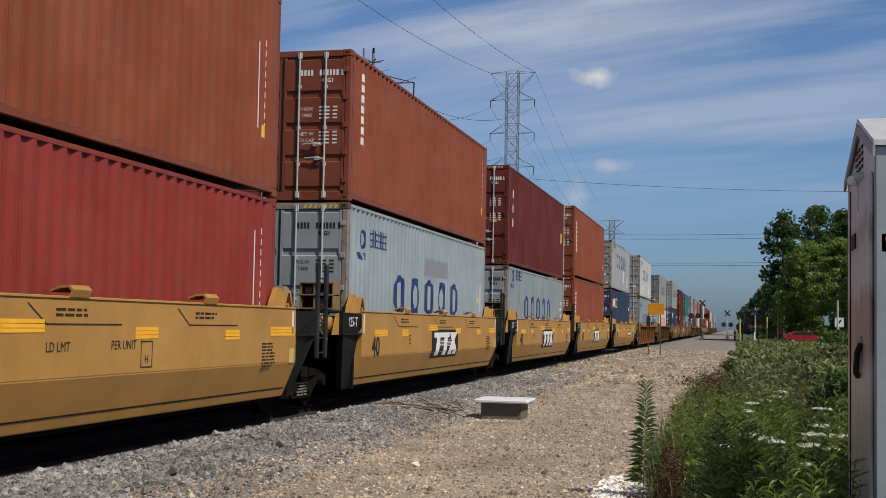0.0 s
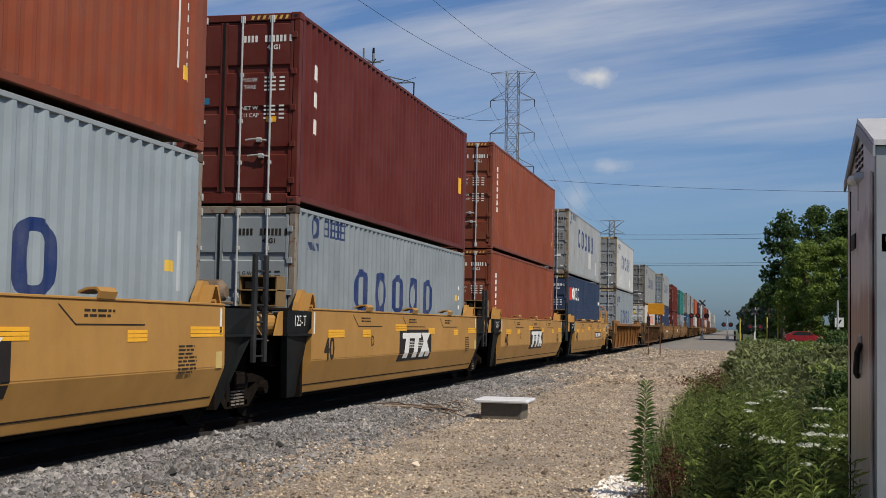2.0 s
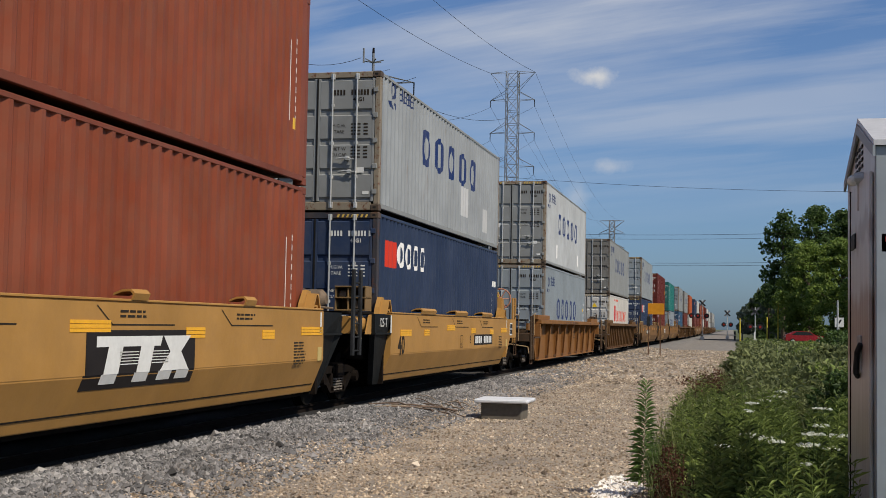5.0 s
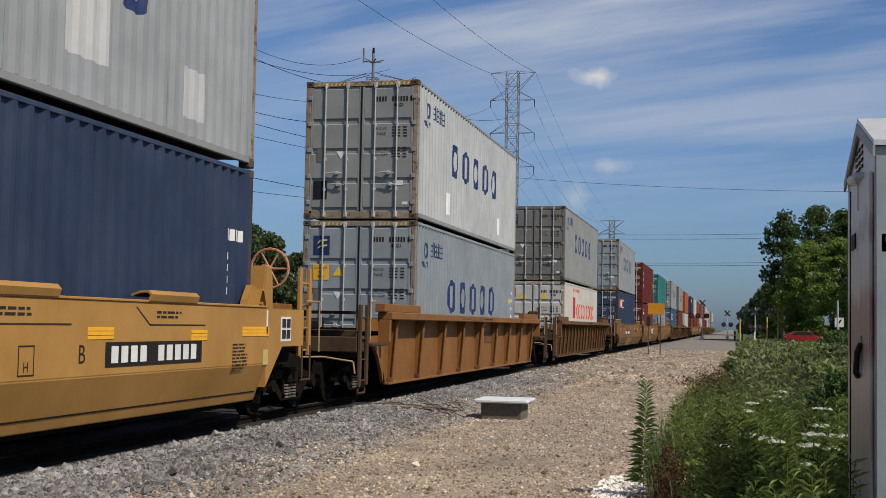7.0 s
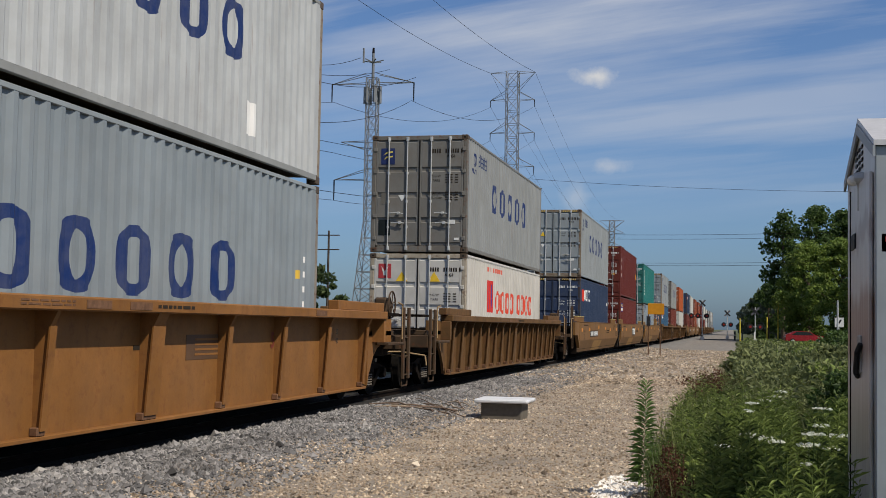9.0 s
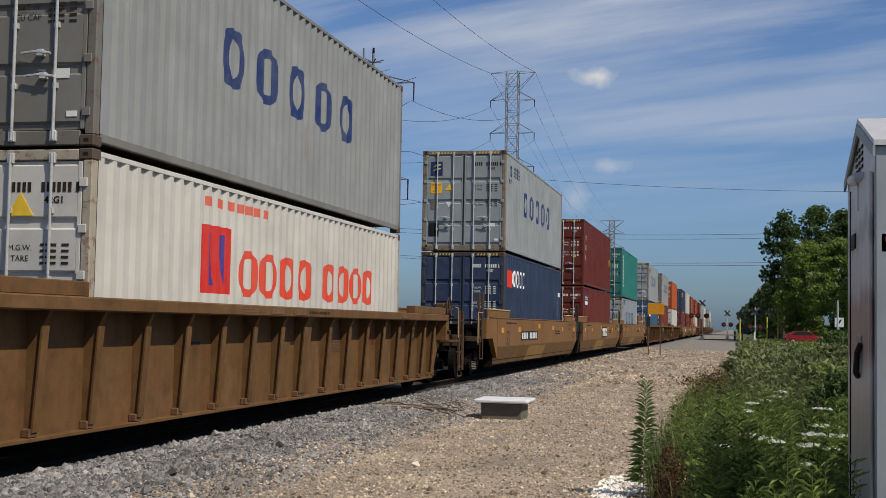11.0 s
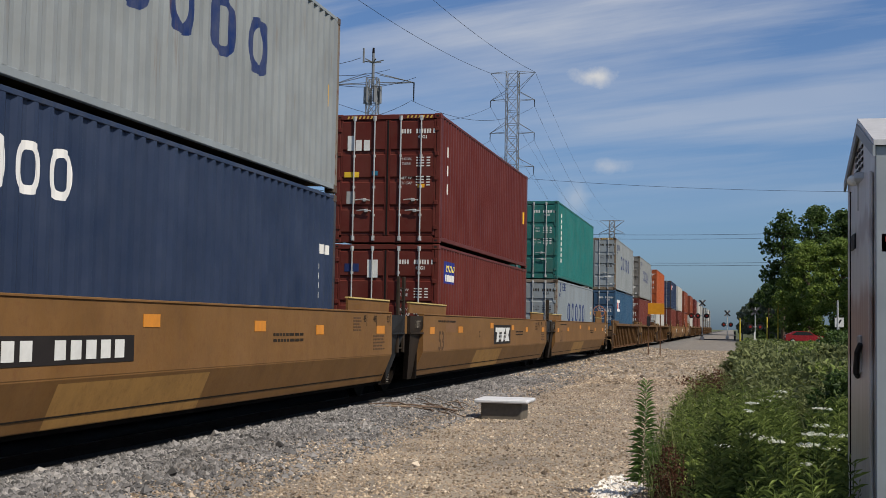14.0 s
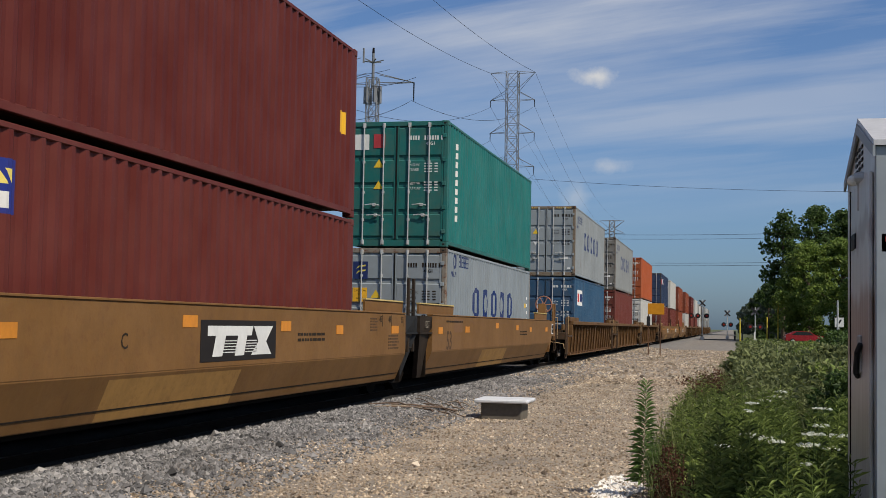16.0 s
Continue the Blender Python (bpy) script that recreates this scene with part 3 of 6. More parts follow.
S = {   # side paint, by look
    "orange": paint("oxide_orange_paint", (0.285, 0.062, 0.025), marks=TRI, amount=0.30),
    "bright_red": paint("faded_red_paint", (0.30, 0.030, 0.022), marks=TRI, amount=0.25),
    "maroon": paint("maroon_paint", (0.126, 0.0165, 0.0112), marks=TEXM, amount=0.16, dirt=(0.10, 0.035, 0.022)),
    "maroon_low": paint("maroon_lower_paint", (0.140, 0.021, 0.0145), dirt=(0.10, 0.04, 0.028), marks=(("box", 0.62, 1.75, 1.75, 2.25, (0.02, 0.035, 0.22)), ("strokes", 0.75, 1.65, 2.02, 2.16, (0.75, 0.62, 0.16), 3, 0.8), ("blocks", 0.72, 1.68, 1.80, 1.95, W_, 4, 0.7)), amount=0.25),
    "pale_low": paint("pale_blue_grey_paint", PALE, dirt=(0.17, 0.165, 0.155), marks=(LOWLET, *SMALL, ("box", 5.5, 7.7, 1.88, 2.25, (0.20, 0.215, 0.25)), ("box", 11.55, 11.62, 1.2, 1.9, (0.4, 0.45, 0.5)), ("box", 11.25, 11.5, 1.42, 1.55, (0.70, 0.45, 0.05))), amount=0.22),
    "pale_plain": paint("pale_grey_blue_paint", (0.275, 0.325, 0.37), dirt=(0.17, 0.165, 0.155), marks=(LOWLET, *SMALL, ("box", 11.25, 11.42, 1.42, 1.55, (0.70, 0.45, 0.05)), ("column", 11.55, 11.60, 1.0, 1.9, (0.75, 0.75, 0.75), 4.0, 0.4)), amount=0.26),
    "pale_mid": paint("pale_blue_paint", (0.315, 0.35, 0.375), dirt=(0.17, 0.165, 0.155), marks=(rings(3.25, 9.0, 1.26, 2.04), *SMALL_H, ("box", 11.62, 11.75, 1.35, 1.7, (0.75, 0.42, 0.03))), amount=0.30, runs=0.5),
    "white_f": paint("bright_white_paint", (0.55, 0.58, 0.61), dirt=(0.2, 0.19, 0.175), marks=(rings(3.25, 9.0, 1.26, 2.04), *SMALL_H, ("box", 2.75, 3.2, 0.35, 0.85, (0.80, 0.80, 0.80)), ("box", 9.1, 9.5, 0.35, 0.8, (0.80, 0.80, 0.8))), amount=0.25, runs=0.5),
    "white_up": paint("chalky_white_paint", (0.38, 0.41, 0.44), dirt=(0.17, 0.165, 0.155), marks=(rings(3.25, 9.0, 1.26, 2.04), *SMALL_H, ("box", 7.15, 8.05, 0.55, 1.25, (0.50, 0.51, 0.53)), ("box", 9.9, 10.5, 0.35, 0.95, (0.47, 0.48, 0.5))), amount=0.25, runs=0.5),
    "grey_up": paint("dull_grey_paint", (0.31, 0.33, 0.34), dirt=(0.17, 0.165, 0.155), marks=(rings(3.25, 9.0, 1.26, 2.04), *SMALL_H), amount=0.35, runs=0.5),
    "navy": paint("navy_paint", (0.024, 0.043, 0.100), marks=(("box", 0.50, 1.42, 1.92, 2.42, (0.58, 0.04, 0.02)), rings(1.55, 3.7, 1.95, 2.45, (0.78, 0.78, 0.78), 4, 0.8), *CODE), amount=0.08, dirt=(0.10, 0.10, 0.10)),
    "blue": paint("blue_paint", (0.030, 0.105, 0.21), marks=(("box", 1.0, 2.9, 1.75, 2.4, (0.75, 0.75, 0.75)), ("box", 1.2, 1.7, 1.9, 2.25, (0.5, 0.05, 0.05)), ("box", 1.9, 2.7, 1.9, 2.25, BLUE)), amount=0.2),
    "white_red": paint("white_container_paint", (0.66, 0.64, 0.60), 0.5, (0.22, 0.20, 0.18), marks=(("box", 2.75, 3.75, 1.20, 2.05, (0.55, 0.025, 0.02)), rings(4.1, 6.9, 1.18, 1.80, (0.62, 0.06, 0.03), 4, 0.84), rings(7.6, 10.3, 1.18, 1.80, (0.62, 0.06, 0.03), 4, 0.84), ("strokes", 3.0, 3.5, 1.3, 1.95, (0.06, 0.03, 0.22), 1, 0.4), ("blocks", 2.9, 5.2, 2.28, 2.40, (0.60, 0.12, 0.08), 7, 0.7)), amount=0.22),
    "green": paint("sea_green_paint", (0.012, 0.195, 0.185), marks=(("column", 0.95, 1.20, 0.65, 2.55, W_, 9.0, 0.68),), amount=0.2),
    "flame": paint("bright_orange_paint", (0.50, 0.105, 0.028), amount=0.25),
    "white_plain": paint("white_plain_paint", (0.62, 0.62, 0.60), amount=0.25),
    "red_plain": paint("red_plain_paint", (0.17, 0.032, 0.024), amount=0.3),
}
E_ = {
    "orange": paint("oxide_orange_door", (0.24, 0.055, 0.026), amount=0.30), "bright_red": paint("red_door", (0.26, 0.030, 0.022)),
    "maroon": paint("maroon_door", (0.138, 0.019, 0.013), amount=0.2), "pale_low": paint("pale_door", (0.33, 0.38, 0.42), dirt=(0.17, 0.165, 0.155), amount=0.3),
    "white_up": paint("grey_door", (0.33, 0.345, 0.35), dirt=(0.17, 0.165, 0.155), amount=0.3), "grey_up": paint("dull_grey_door", (0.235, 0.235, 0.225), amount=0.4),
    "navy": paint("navy_door", (0.026, 0.050, 0.120), dirt=(0.1, 0.1, 0.1)), "blue": paint("blue_door", (0.030, 0.10, 0.20)), "white_red": paint("white_door", (0.70, 0.69, 0.66), dirt=(0.17, 0.165, 0.155), amount=0.25),
    "green": paint("green_door", (0.012, 0.175, 0.165)), "flame": paint("flame_door", (0.42, 0.09, 0.026)), "red_plain": paint("red_plain_door", (0.15, 0.03, 0.023)),
}
E_.update(white_f=E_["white_up"], pale_plain=E_["pale_low"], maroon_low=E_["maroon"], pale_mid=E_["pale_low"], white_plain=E_["white_red"])
POST = {k: E_[k] for k in E_}
POST.update(pale_low=paint("worn_grey_post", (0.30, 0.27, 0.23), rust=1.0), pale_plain=paint("worn_grey_post", (0.3, 0.28, 0.25)), white_f=paint("rusty_white_post", (0.34, 0.29, 0.22), rust=1.0), white_up=paint("rusty_white_post", (0.34, 0.29, 0.22), rust=1.0),
            pale_mid=paint("rusty_grey_post", (0.26, 0.22, 0.17), rust=1.0), grey_up=paint("dull_grey_post", (0.20, 0.195, 0.18), rust=0.6),
            white_red=paint("stained_white_post", (0.50, 0.45, 0.36), rust=0.7), navy=paint("navy_post", (0.040, 0.045, 0.062), rust=0.6))
LABELS = {
    "orange": "oxide-orange corrugated steel container with white vertical marks", "bright_red": "faded bright red corrugated steel container, scuffed",
    "maroon": "dark maroon corrugated steel container with white marks", "maroon_low": "maroon corrugated container with a small blue and yellow panel",
    "pale_low": "pale blue-grey corrugated container, blue rings, grey patch", "pale_plain": "pale blue-grey corrugated container with large blue rings", "pale_mid": "light grey corrugated container with large blue ring marks",
    "white_f": "bright white corrugated container with blue rings, rust-stained edges", "white_up": "chalky white corrugated container with blue rings and rusty edges", "grey_up": "dull grey weathered container with large dark blue rings",
    "navy": "navy blue corrugated container with red and white emblem", "blue": "mid-blue corrugated container with a white square panel",
    "white_red": "white corrugated container with a row of red blocks", "green": "sea-green corrugated steel container with white column of marks",
    "flame": "bright orange corrugated steel shipping container", "white_plain": "plain white corrugated steel shipping container", "red_plain": "plain brick-red corrugated steel shipping container",
}


def make_container(look_, h, near=True):
    dark_ink = look_ in ("pale_low", "pale_plain", "pale_mid", "white_up", "white_f", "grey_up", "white_red", "white_plain")
    stripes = h > 2.7 and look_ in ("white_up", "white_f", "pale_mid", "navy", "pale_plain", "pale_low", "maroon", "orange")
    c = container(LABELS[look_], h, S[look_], E_[look_], POST[look_], "dark" if dark_ink else "white", near, stripes and near)
    if near and look_ in ("white_up", "white_f", "pale_mid", "pale_low", "pale_plain", "grey_up"):
        navy, yel = plain("badge_navy", (0.02, 0.035, 0.13)), plain("badge_yellow", (0.75, 0.62, 0.12))
        if look_ not in ("white_up", "white_f"):
            badge(c, -0.98, -0.63, h - 0.72, h - 0.32, navy, yel, "navy badge with two pale yellow swooshes")
        if look_ in ("pale_mid", "pale_low", "pale_plain"):
            cau = plate(c, "caution_sticker", -0.98, -0.64, h - 1.24, h - 0.92, plain("caution_orange", (0.78, 0.42, 0.03)), "orange caution sticker")
            lettering("CAUTION", 0.062, on_end(-0.81, -0.0005, h - 0.99), DARKINK, cau)
            lettering("9'6\"", 0.07, on_end(-0.81, -0.0005, h - 1.08), DARKINK, cau)
            lettering("HIGH", 0.07, on_end(-0.81, -0.0005, h - 1.17), DARKINK, cau)
            triangle(c, -0.43, h - 1.08, 0.12, plain("caution_yellow", (0.75, 0.50, 0.04)))
        triangle(c, -0.43, h - 1.54, 0.10, WHITE, True)
        plate(c, "data_plate", -0.96, -0.78, h - 1.70, h - 1.42, plain("data_plate", (0.20, 0.18, 0.15), 0.4, 0.4))
        plate(c, "dark_patch", -1.02, -0.72, 0.42, 0.80, plain("dark_patch", (0.018, 0.024, 0.026), 0.6))
        plate(c, "paper_label", 0.74, 0.92, 0.70, 0.80, WHITE)
        plate(c, "small_label", 0.90, 1.02, 0.30, 0.36, WHITE)
    if near and look_ == "white_red":
        y_ = plate(c, "emblem", -0.99, -0.67, h - 0.62, h - 0.26, plain("emblem_red", (0.45, 0.05, 0.06)), "red emblem with white border")
        part("emblem_stroke", prism([(-0.92, h - 0.32), (-0.83, h - 0.45), (-0.74, h - 0.32), (-0.80, h - 0.55), (-0.86, h - 0.55)], "y", -0.001, 0.0005), WHITE, y_)
        for x in (-0.40, 0.42):
            triangle(c, x, h - 0.6, 0.15, plain("caution_yellow", (0.75, 0.50, 0.04)))
    if near and look_ == "maroon":
        for i in range(3):
            plate(c, "white_block", -0.94 + i * 0.19, -0.80 + i * 0.19, h - 0.82, h - 0.58 + (0.1 if i == 0 else 0), WHITE)
        plate(c, "yellow_label", -1.0, -0.66, h - 1.42, h - 1.30, plain("caution_yellow", (0.75, 0.50, 0.04)))
        plate(c, "grey_panel", -0.94, -0.74, h - 2.02, h - 1.74, plain("grey_panel", (0.35, 0.35, 0.35)))
        plate(c, "blue_tag", -0.36, -0.22, h - 1.38, h - 1.28, plain("tag_blue", (0.02, 0.16, 0.28)))
        plate(c, "amber_label", 0.70, 0.86, h - 1.66, h - 1.58, AMBER)
    if near and look_ == "maroon_low":
        plate(c, "sticker", -0.95, -0.62, h - 0.62, h - 0.44, plain("badge_navy", (0.02, 0.035, 0.13)))
        plate(c, "emblem", -0.42, -0.18, h - 0.75, h - 0.35, WHITE)
    if near and look_ == "green":
        plate(c, "white_sticker", -1.0, -0.66, h - 0.66, h - 0.30, WHITE)
        plate(c, "emblem", -0.55, -0.28, h - 0.62, h - 0.30, plain("emblem_red", (0.45, 0.05, 0.06)))
        for z in (h - 1.0, h - 1.5):
            triangle(c, -0.42, z, 0.12, plain("caution_yellow", (0.75, 0.50, 0.04)))
    return c

# ---------------------------------------------------------------- well cars
YELLOW = paint("well_car_yellow", (0.52, 0.275, 0.070), 0.5, (0.16, 0.10, 0.05), 0.25)
BROWN = paint("well_car_grimy_yellow", (0.250, 0.124, 0.036), 0.6, (0.085, 0.048, 0.024), 0.45, rust=0.25,
              marks=(("box", 3.1, 6.6, 0.3, 0.98, (0.38, 0.21, 0.065)), ("box", -2.4, 0.4, 0.5, 1.36, (0.20, 0.105, 0.04)), ("box", -0.4, 0.6, 1.42, 1.72, (0.20, 0.105, 0.05))))
OCHRE = paint("ribbed_car_ochre", (0.31, 0.135, 0.034), 0.6, (0.085, 0.048, 0.026), 0.4, rust=0.35)
OCHRE_DARK = paint("ribbed_car_dark_ochre", (0.190, 0.098, 0.033), 0.7, (0.032, 0.020, 0.012), 0.75, rust=0.5)
SLATE = plain("slate_black_panel", (0.009, 0.010, 0.011), 0.6, 0.0, 0.3, 10, 0.1, (0.019, 0.021, 0.022))
UMBER = plain("grimy_umber_panel", (0.026, 0.021, 0.018), 0.7, 0.0, 0.3, 10, 0.1, (0.050, 0.037, 0.028))
GRIME = paint("grimy_deck_paint", (0.085, 0.052, 0.028), 0.75, (0.03, 0.02, 0.014), 0.6, rust=0.5)
PALERAIL = plain("pale_handrail", (0.34, 0.23, 0.12), 0.6)
STRAW = plain("straw_plate", (0.55, 0.42, 0.16), 0.5)
HOSE = plain("hose", (0.25, 0.11, 0.07), 0.7)
ROLLERS = []
J = "joint"
C_ = "coupler"


def wheelset(parent, y):
    bm = bmesh.new()
    for s in (-1, 1):
        x = s * 0.755
        for xa, xb, r in ((x - 0.065, x + 0.065, 0.42), (x - s * 0.065 - 0.015, x - s * 0.065 + 0.015, 0.445), (x - 0.1, x + 0.1, 0.12)):
            rod((xa, 0, 0), (xb, 0, 0), r, r, 24, bm)
        for i in range(6):
            a = i * math.pi / 3
            rod((x + s * 0.06, 0.26 * math.cos(a), 0.26 * math.sin(a)), (x + s * 0.072, 0.26 * math.cos(a), 0.26 * math.sin(a)), 0.05, 0.04, 8, bm)
    rod((-1.05, 0, 0), (1.05, 0, 0), 0.085, 0.085, 12, bm)
    ob = part("wheelset", bm, WHEEL, parent)
    ob.matrix_basis = pose(0, y, 0.42)
    return ob


def truck(car, y, roll=True):
    """A two-axle truck: cast side frames, bolster, coil springs, turning wheelsets."""
    bm = bmesh.new()
    for s in (-1, 1):
        xa, xb = sorted((s * 0.94, s * 1.06))
        for outline in ([(-1.12, 0.52), (-0.55, 0.62), (0.55, 0.62), (1.12, 0.52), (1.12, 0.36), (0.95, 0.34), (0.70, 0.50), (-0.70, 0.50), (-0.95, 0.34), (-1.12, 0.36)],
                        [(-0.80, 0.44), (-0.42, 0.18), (0.42, 0.18), (0.80, 0.44), (0.66, 0.50), (0.36, 0.27), (-0.36, 0.27), (-0.66, 0.50)]):
            prism(outline, "x", xa, xb, bm)
        for yy in (-0.31, 0.31):
            box(xa, xb, yy - 0.05, yy + 0.05, 0.2, 0.6, 0.01, bm)
        for yy in (-0.89, 0.89):
            rod((s * 1.03, yy, 0.42), (s * 1.13, yy, 0.42), 0.11, 0.09, 12, bm)
    box(-1.12, 1.12, -0.2, 0.2, 0.42, 0.66, 0.03, bm)
    frame_ = part("truck", bm, GREASE, car)
    frame_.matrix_basis = pose(0, y, RAIL_Z)
    for s in (-1, 1):
        for yy in (-0.16, 0.0, 0.16):
            bm = bmesh.new()
            for i in range(5):
                bmesh.ops.create_cone(bm, cap_ends=True, segments=10, radius1=0.066, radius2=0.066, depth=0.022, matrix=Matrix.Translation((s * 1.02, yy, 0.225 + i * 0.044)))
            part("spring", bm, plain("dusty_spring", (0.16, 0.14, 0.12), 0.6), frame_)
    for yy in (-0.89, 0.89):
        ws = wheelset(frame_, yy)
        if roll:
            ROLLERS.append((ws, yy))


def line_strip(parent, name, points, width, mat, x):
    """A thin painted line along a side, through (y, z) points."""
    bm = bmesh.new()
    for (ya, za), (yb, zb) in zip(points[:-1], points[1:]):
        d = V((yb - ya, zb - za)).normalized() * width / 2
        n = V((-d.y, d.x))
        ids = [bm.verts.new((x, ya + n.x - d.x, za + n.y - d.y)), bm.verts.new((x, yb + n.x + d.x, zb + n.y + d.y)),
               bm.verts.new((x, yb - n.x + d.x, zb - n.y + d.y)), bm.verts.new((x, ya - n.x - d.x, za - n.y - d.y))]
        bm.faces.new(ids[::-1])
    bmesh.ops.recalc_face_normals(bm, faces=bm.faces)
    return part(name, bm, mat, parent)


def side_box(parent, name, y0, y1, z0, z1, x, mat, label=""):
    return part(name, box(x - 0.004, x + 0.006, y0, y1, z0, z1), mat, parent, label)


def bars(parent, y0, y1, z0, z1, x, rows, mat, seed=0):
    """Writing too small to read: rows of plain bars."""
    rng = random.Random(seed)
    h = (z1 - z0) / (rows * 2.0)
    for i in range(rows):
        z = z1 - (i + 0.8) * (z1 - z0) / rows
        y = y0
        end = y1 - rng.uniform(0, 0.25) * (y1 - y0)
        while y < end:
            wid = min(rng.uniform(0.06, 0.2), end - y)
            part("stencil_bar", box(x, x + 0.003, y, y + wid, z, z + h), mat, parent)
            y += wid + 0.035


def logo_plate(car, y0, y1, z0, z1, x, slope):
    """A black plate with white slab strokes and fine white lines behind them."""
    p = part("emblem_plate", prism([(x, z0), (x + 0.005, z0), (x + 0.005, z1), (x, z1)], "y", y0, y1), plain("plate_black", (0.025, 0.022, 0.022), 0.5), car, "black emblem plate with white strokes")
    w_, h_ = y1 - y0, z1 - z0
    low = 0.0 if slope else 0.12

    def stroke(pts):
        part("emblem_stroke", prism([(y0 + a * w_, z0 + b * h_) for a, b in pts], "x", x + 0.005, x + 0.008), WHITE, p)
    stroke([(0.08, 0.62), (0.08, 0.86), (0.66, 0.86), (0.64, 0.62)])
    for a in (0.14, 0.42):
        stroke([(a, low), (a + 0.04, 0.62), (a + 0.16, 0.62), (a + 0.12, low)])
    stroke([(0.67, 0.86), (0.95, 0.86), (0.85, 0.46), (0.93, low), (0.64, low), (0.74, 0.46)])
    for i in range(5):
        for ya, yb in ((0.27, 0.44), (0.56, 0.72)):
            stroke([(ya, 0.20 + i * 0.07), (ya, 0.222 + i * 0.07), (yb, 0.222 + i * 0.07), (yb, 0.20 + i * 0.07)])


def number_plate(car, y0, y1, z0, z1, x):
    p = side_box(car, "number_plate", y0, y1, z0, z1, x, plain("plate_black", (0.025, 0.022, 0.022), 0.5), "black plate with white bars")
    n = 10
    for i in range(n):
        if i == 4:
            continue
        a = y0 + (y1 - y0) * (0.05 + 0.91 * i / n)
        part("number_bar", box(x + 0.005, x + 0.009, a, a + (y1 - y0) * 0.062, z0 + (z1 - z0) * 0.16, z1 - (z1 - z0) * 0.16), WHITE, p)


def ladder(car, x, y, z0, z1, mat, wid=0.40, rungs=5):
    bm = bmesh.new()
    for yy in (y, y + wid):
        box(x - 0.02, x + 0.03, yy - 0.05, yy + 0.05, z0, z1, 0.006, bm)
    for i in range(rungs):
        z = z0 + 0.08 + i * (z1 - z0 - 0.3) / max(1, rungs - 1)
        rod((x, y, z), (x, y + wid, z), 0.014, 0.014, 6, bm)
    part("ladder", bm, mat, car)


def guide(car, y, mat, sx=1):
    """A triangular container guide standing on the side sill."""
    x0, x1 = sorted((sx * 1.26, sx * 1.34))
    bm = prism([(y - 0.28, 1.76), (y + 0.28, 1.76), (y + 0.24, 1.86), (y + 0.09, 2.06), (y - 0.05, 2.07), (y - 0.22, 1.88)], "x", x0, x1)
    xa, xb = sorted((sx * 1.33, sx * 1.48))
    prism([(y - 0.20, 1.76), (y - 0.16, 1.76), (y - 0.02, 2.0), (y - 0.05, 2.02)], "x", xa, xb, bm)
    prism([(y + 0.16, 1.76), (y + 0.2, 1.76), (y + 0.07, 2.02), (y + 0.03, 2.0)], "x", xa, xb, bm)
    rod((xa, y, 1.82), (xb, y, 1.82), 0.03, 0.03, 8, bm)
    part("container_guide", bm, mat, car)


def sill(y0, y1, sx=1, slope0=0.0, slope1=0.0):
    """A deep side sill: upright above, turned in below, cut square or slanting at its ends."""
    prof = [(1.50, 1.77), (1.50, 1.03), (1.30, 0.54), (1.20, 0.54), (1.38, 1.05), (1.38, 1.77)]
    bm = bmesh.new()
    cols = []
    for yy, sl in ((y0, slope0), (y1, slope1)):
        cols.append([bm.verts.new((sx * x, yy + sl * (1.77 - z) / 1.31, z)) for x, z in prof])
    n = len(prof)
    for i in range(n):
        bm.faces.new((cols[0][i], cols[0][(i + 1) % n], cols[1][(i + 1) % n], cols[1][i]))
    bm.faces.new(cols[0])
    bm.faces.new(cols[1][::-1])
    bmesh.ops.recalc_face_normals(bm, faces=bm.faces)
    bmesh.ops.bevel(bm, geom=[e for e in bm.edges if e.calc_length() > 3], offset=0.012, segments=2, affect="EDGES")
    return bm


def end_panel(car, y_top0, y_top1, y_bot0, y_bot1, mat, label):
    """The dark end of a side, over the wheels, narrowing downwards."""
    for sx in (1, -1):
        x0, x1 = sorted((sx * 1.40, sx * 1.492))
        bm = prism([(y_top0, 1.75), (y_top1, 1.75), (y_top1, 1.42), (y_bot1, 0.50), (y_bot0, 0.50), (y_top0, 1.42)], "x", x0, x1)
        for v in bm.verts:
            if v.co.z < 1.0:
                v.co.x -= sx * 0.20
        part("end_panel", bm, mat, car, label)
        part("panel_ledge", box(*sorted((sx * 1.44, sx * 1.505)), min(y_top0, y_top1), max(y_top0, y_top1), 1.395, 1.425), mat, car)


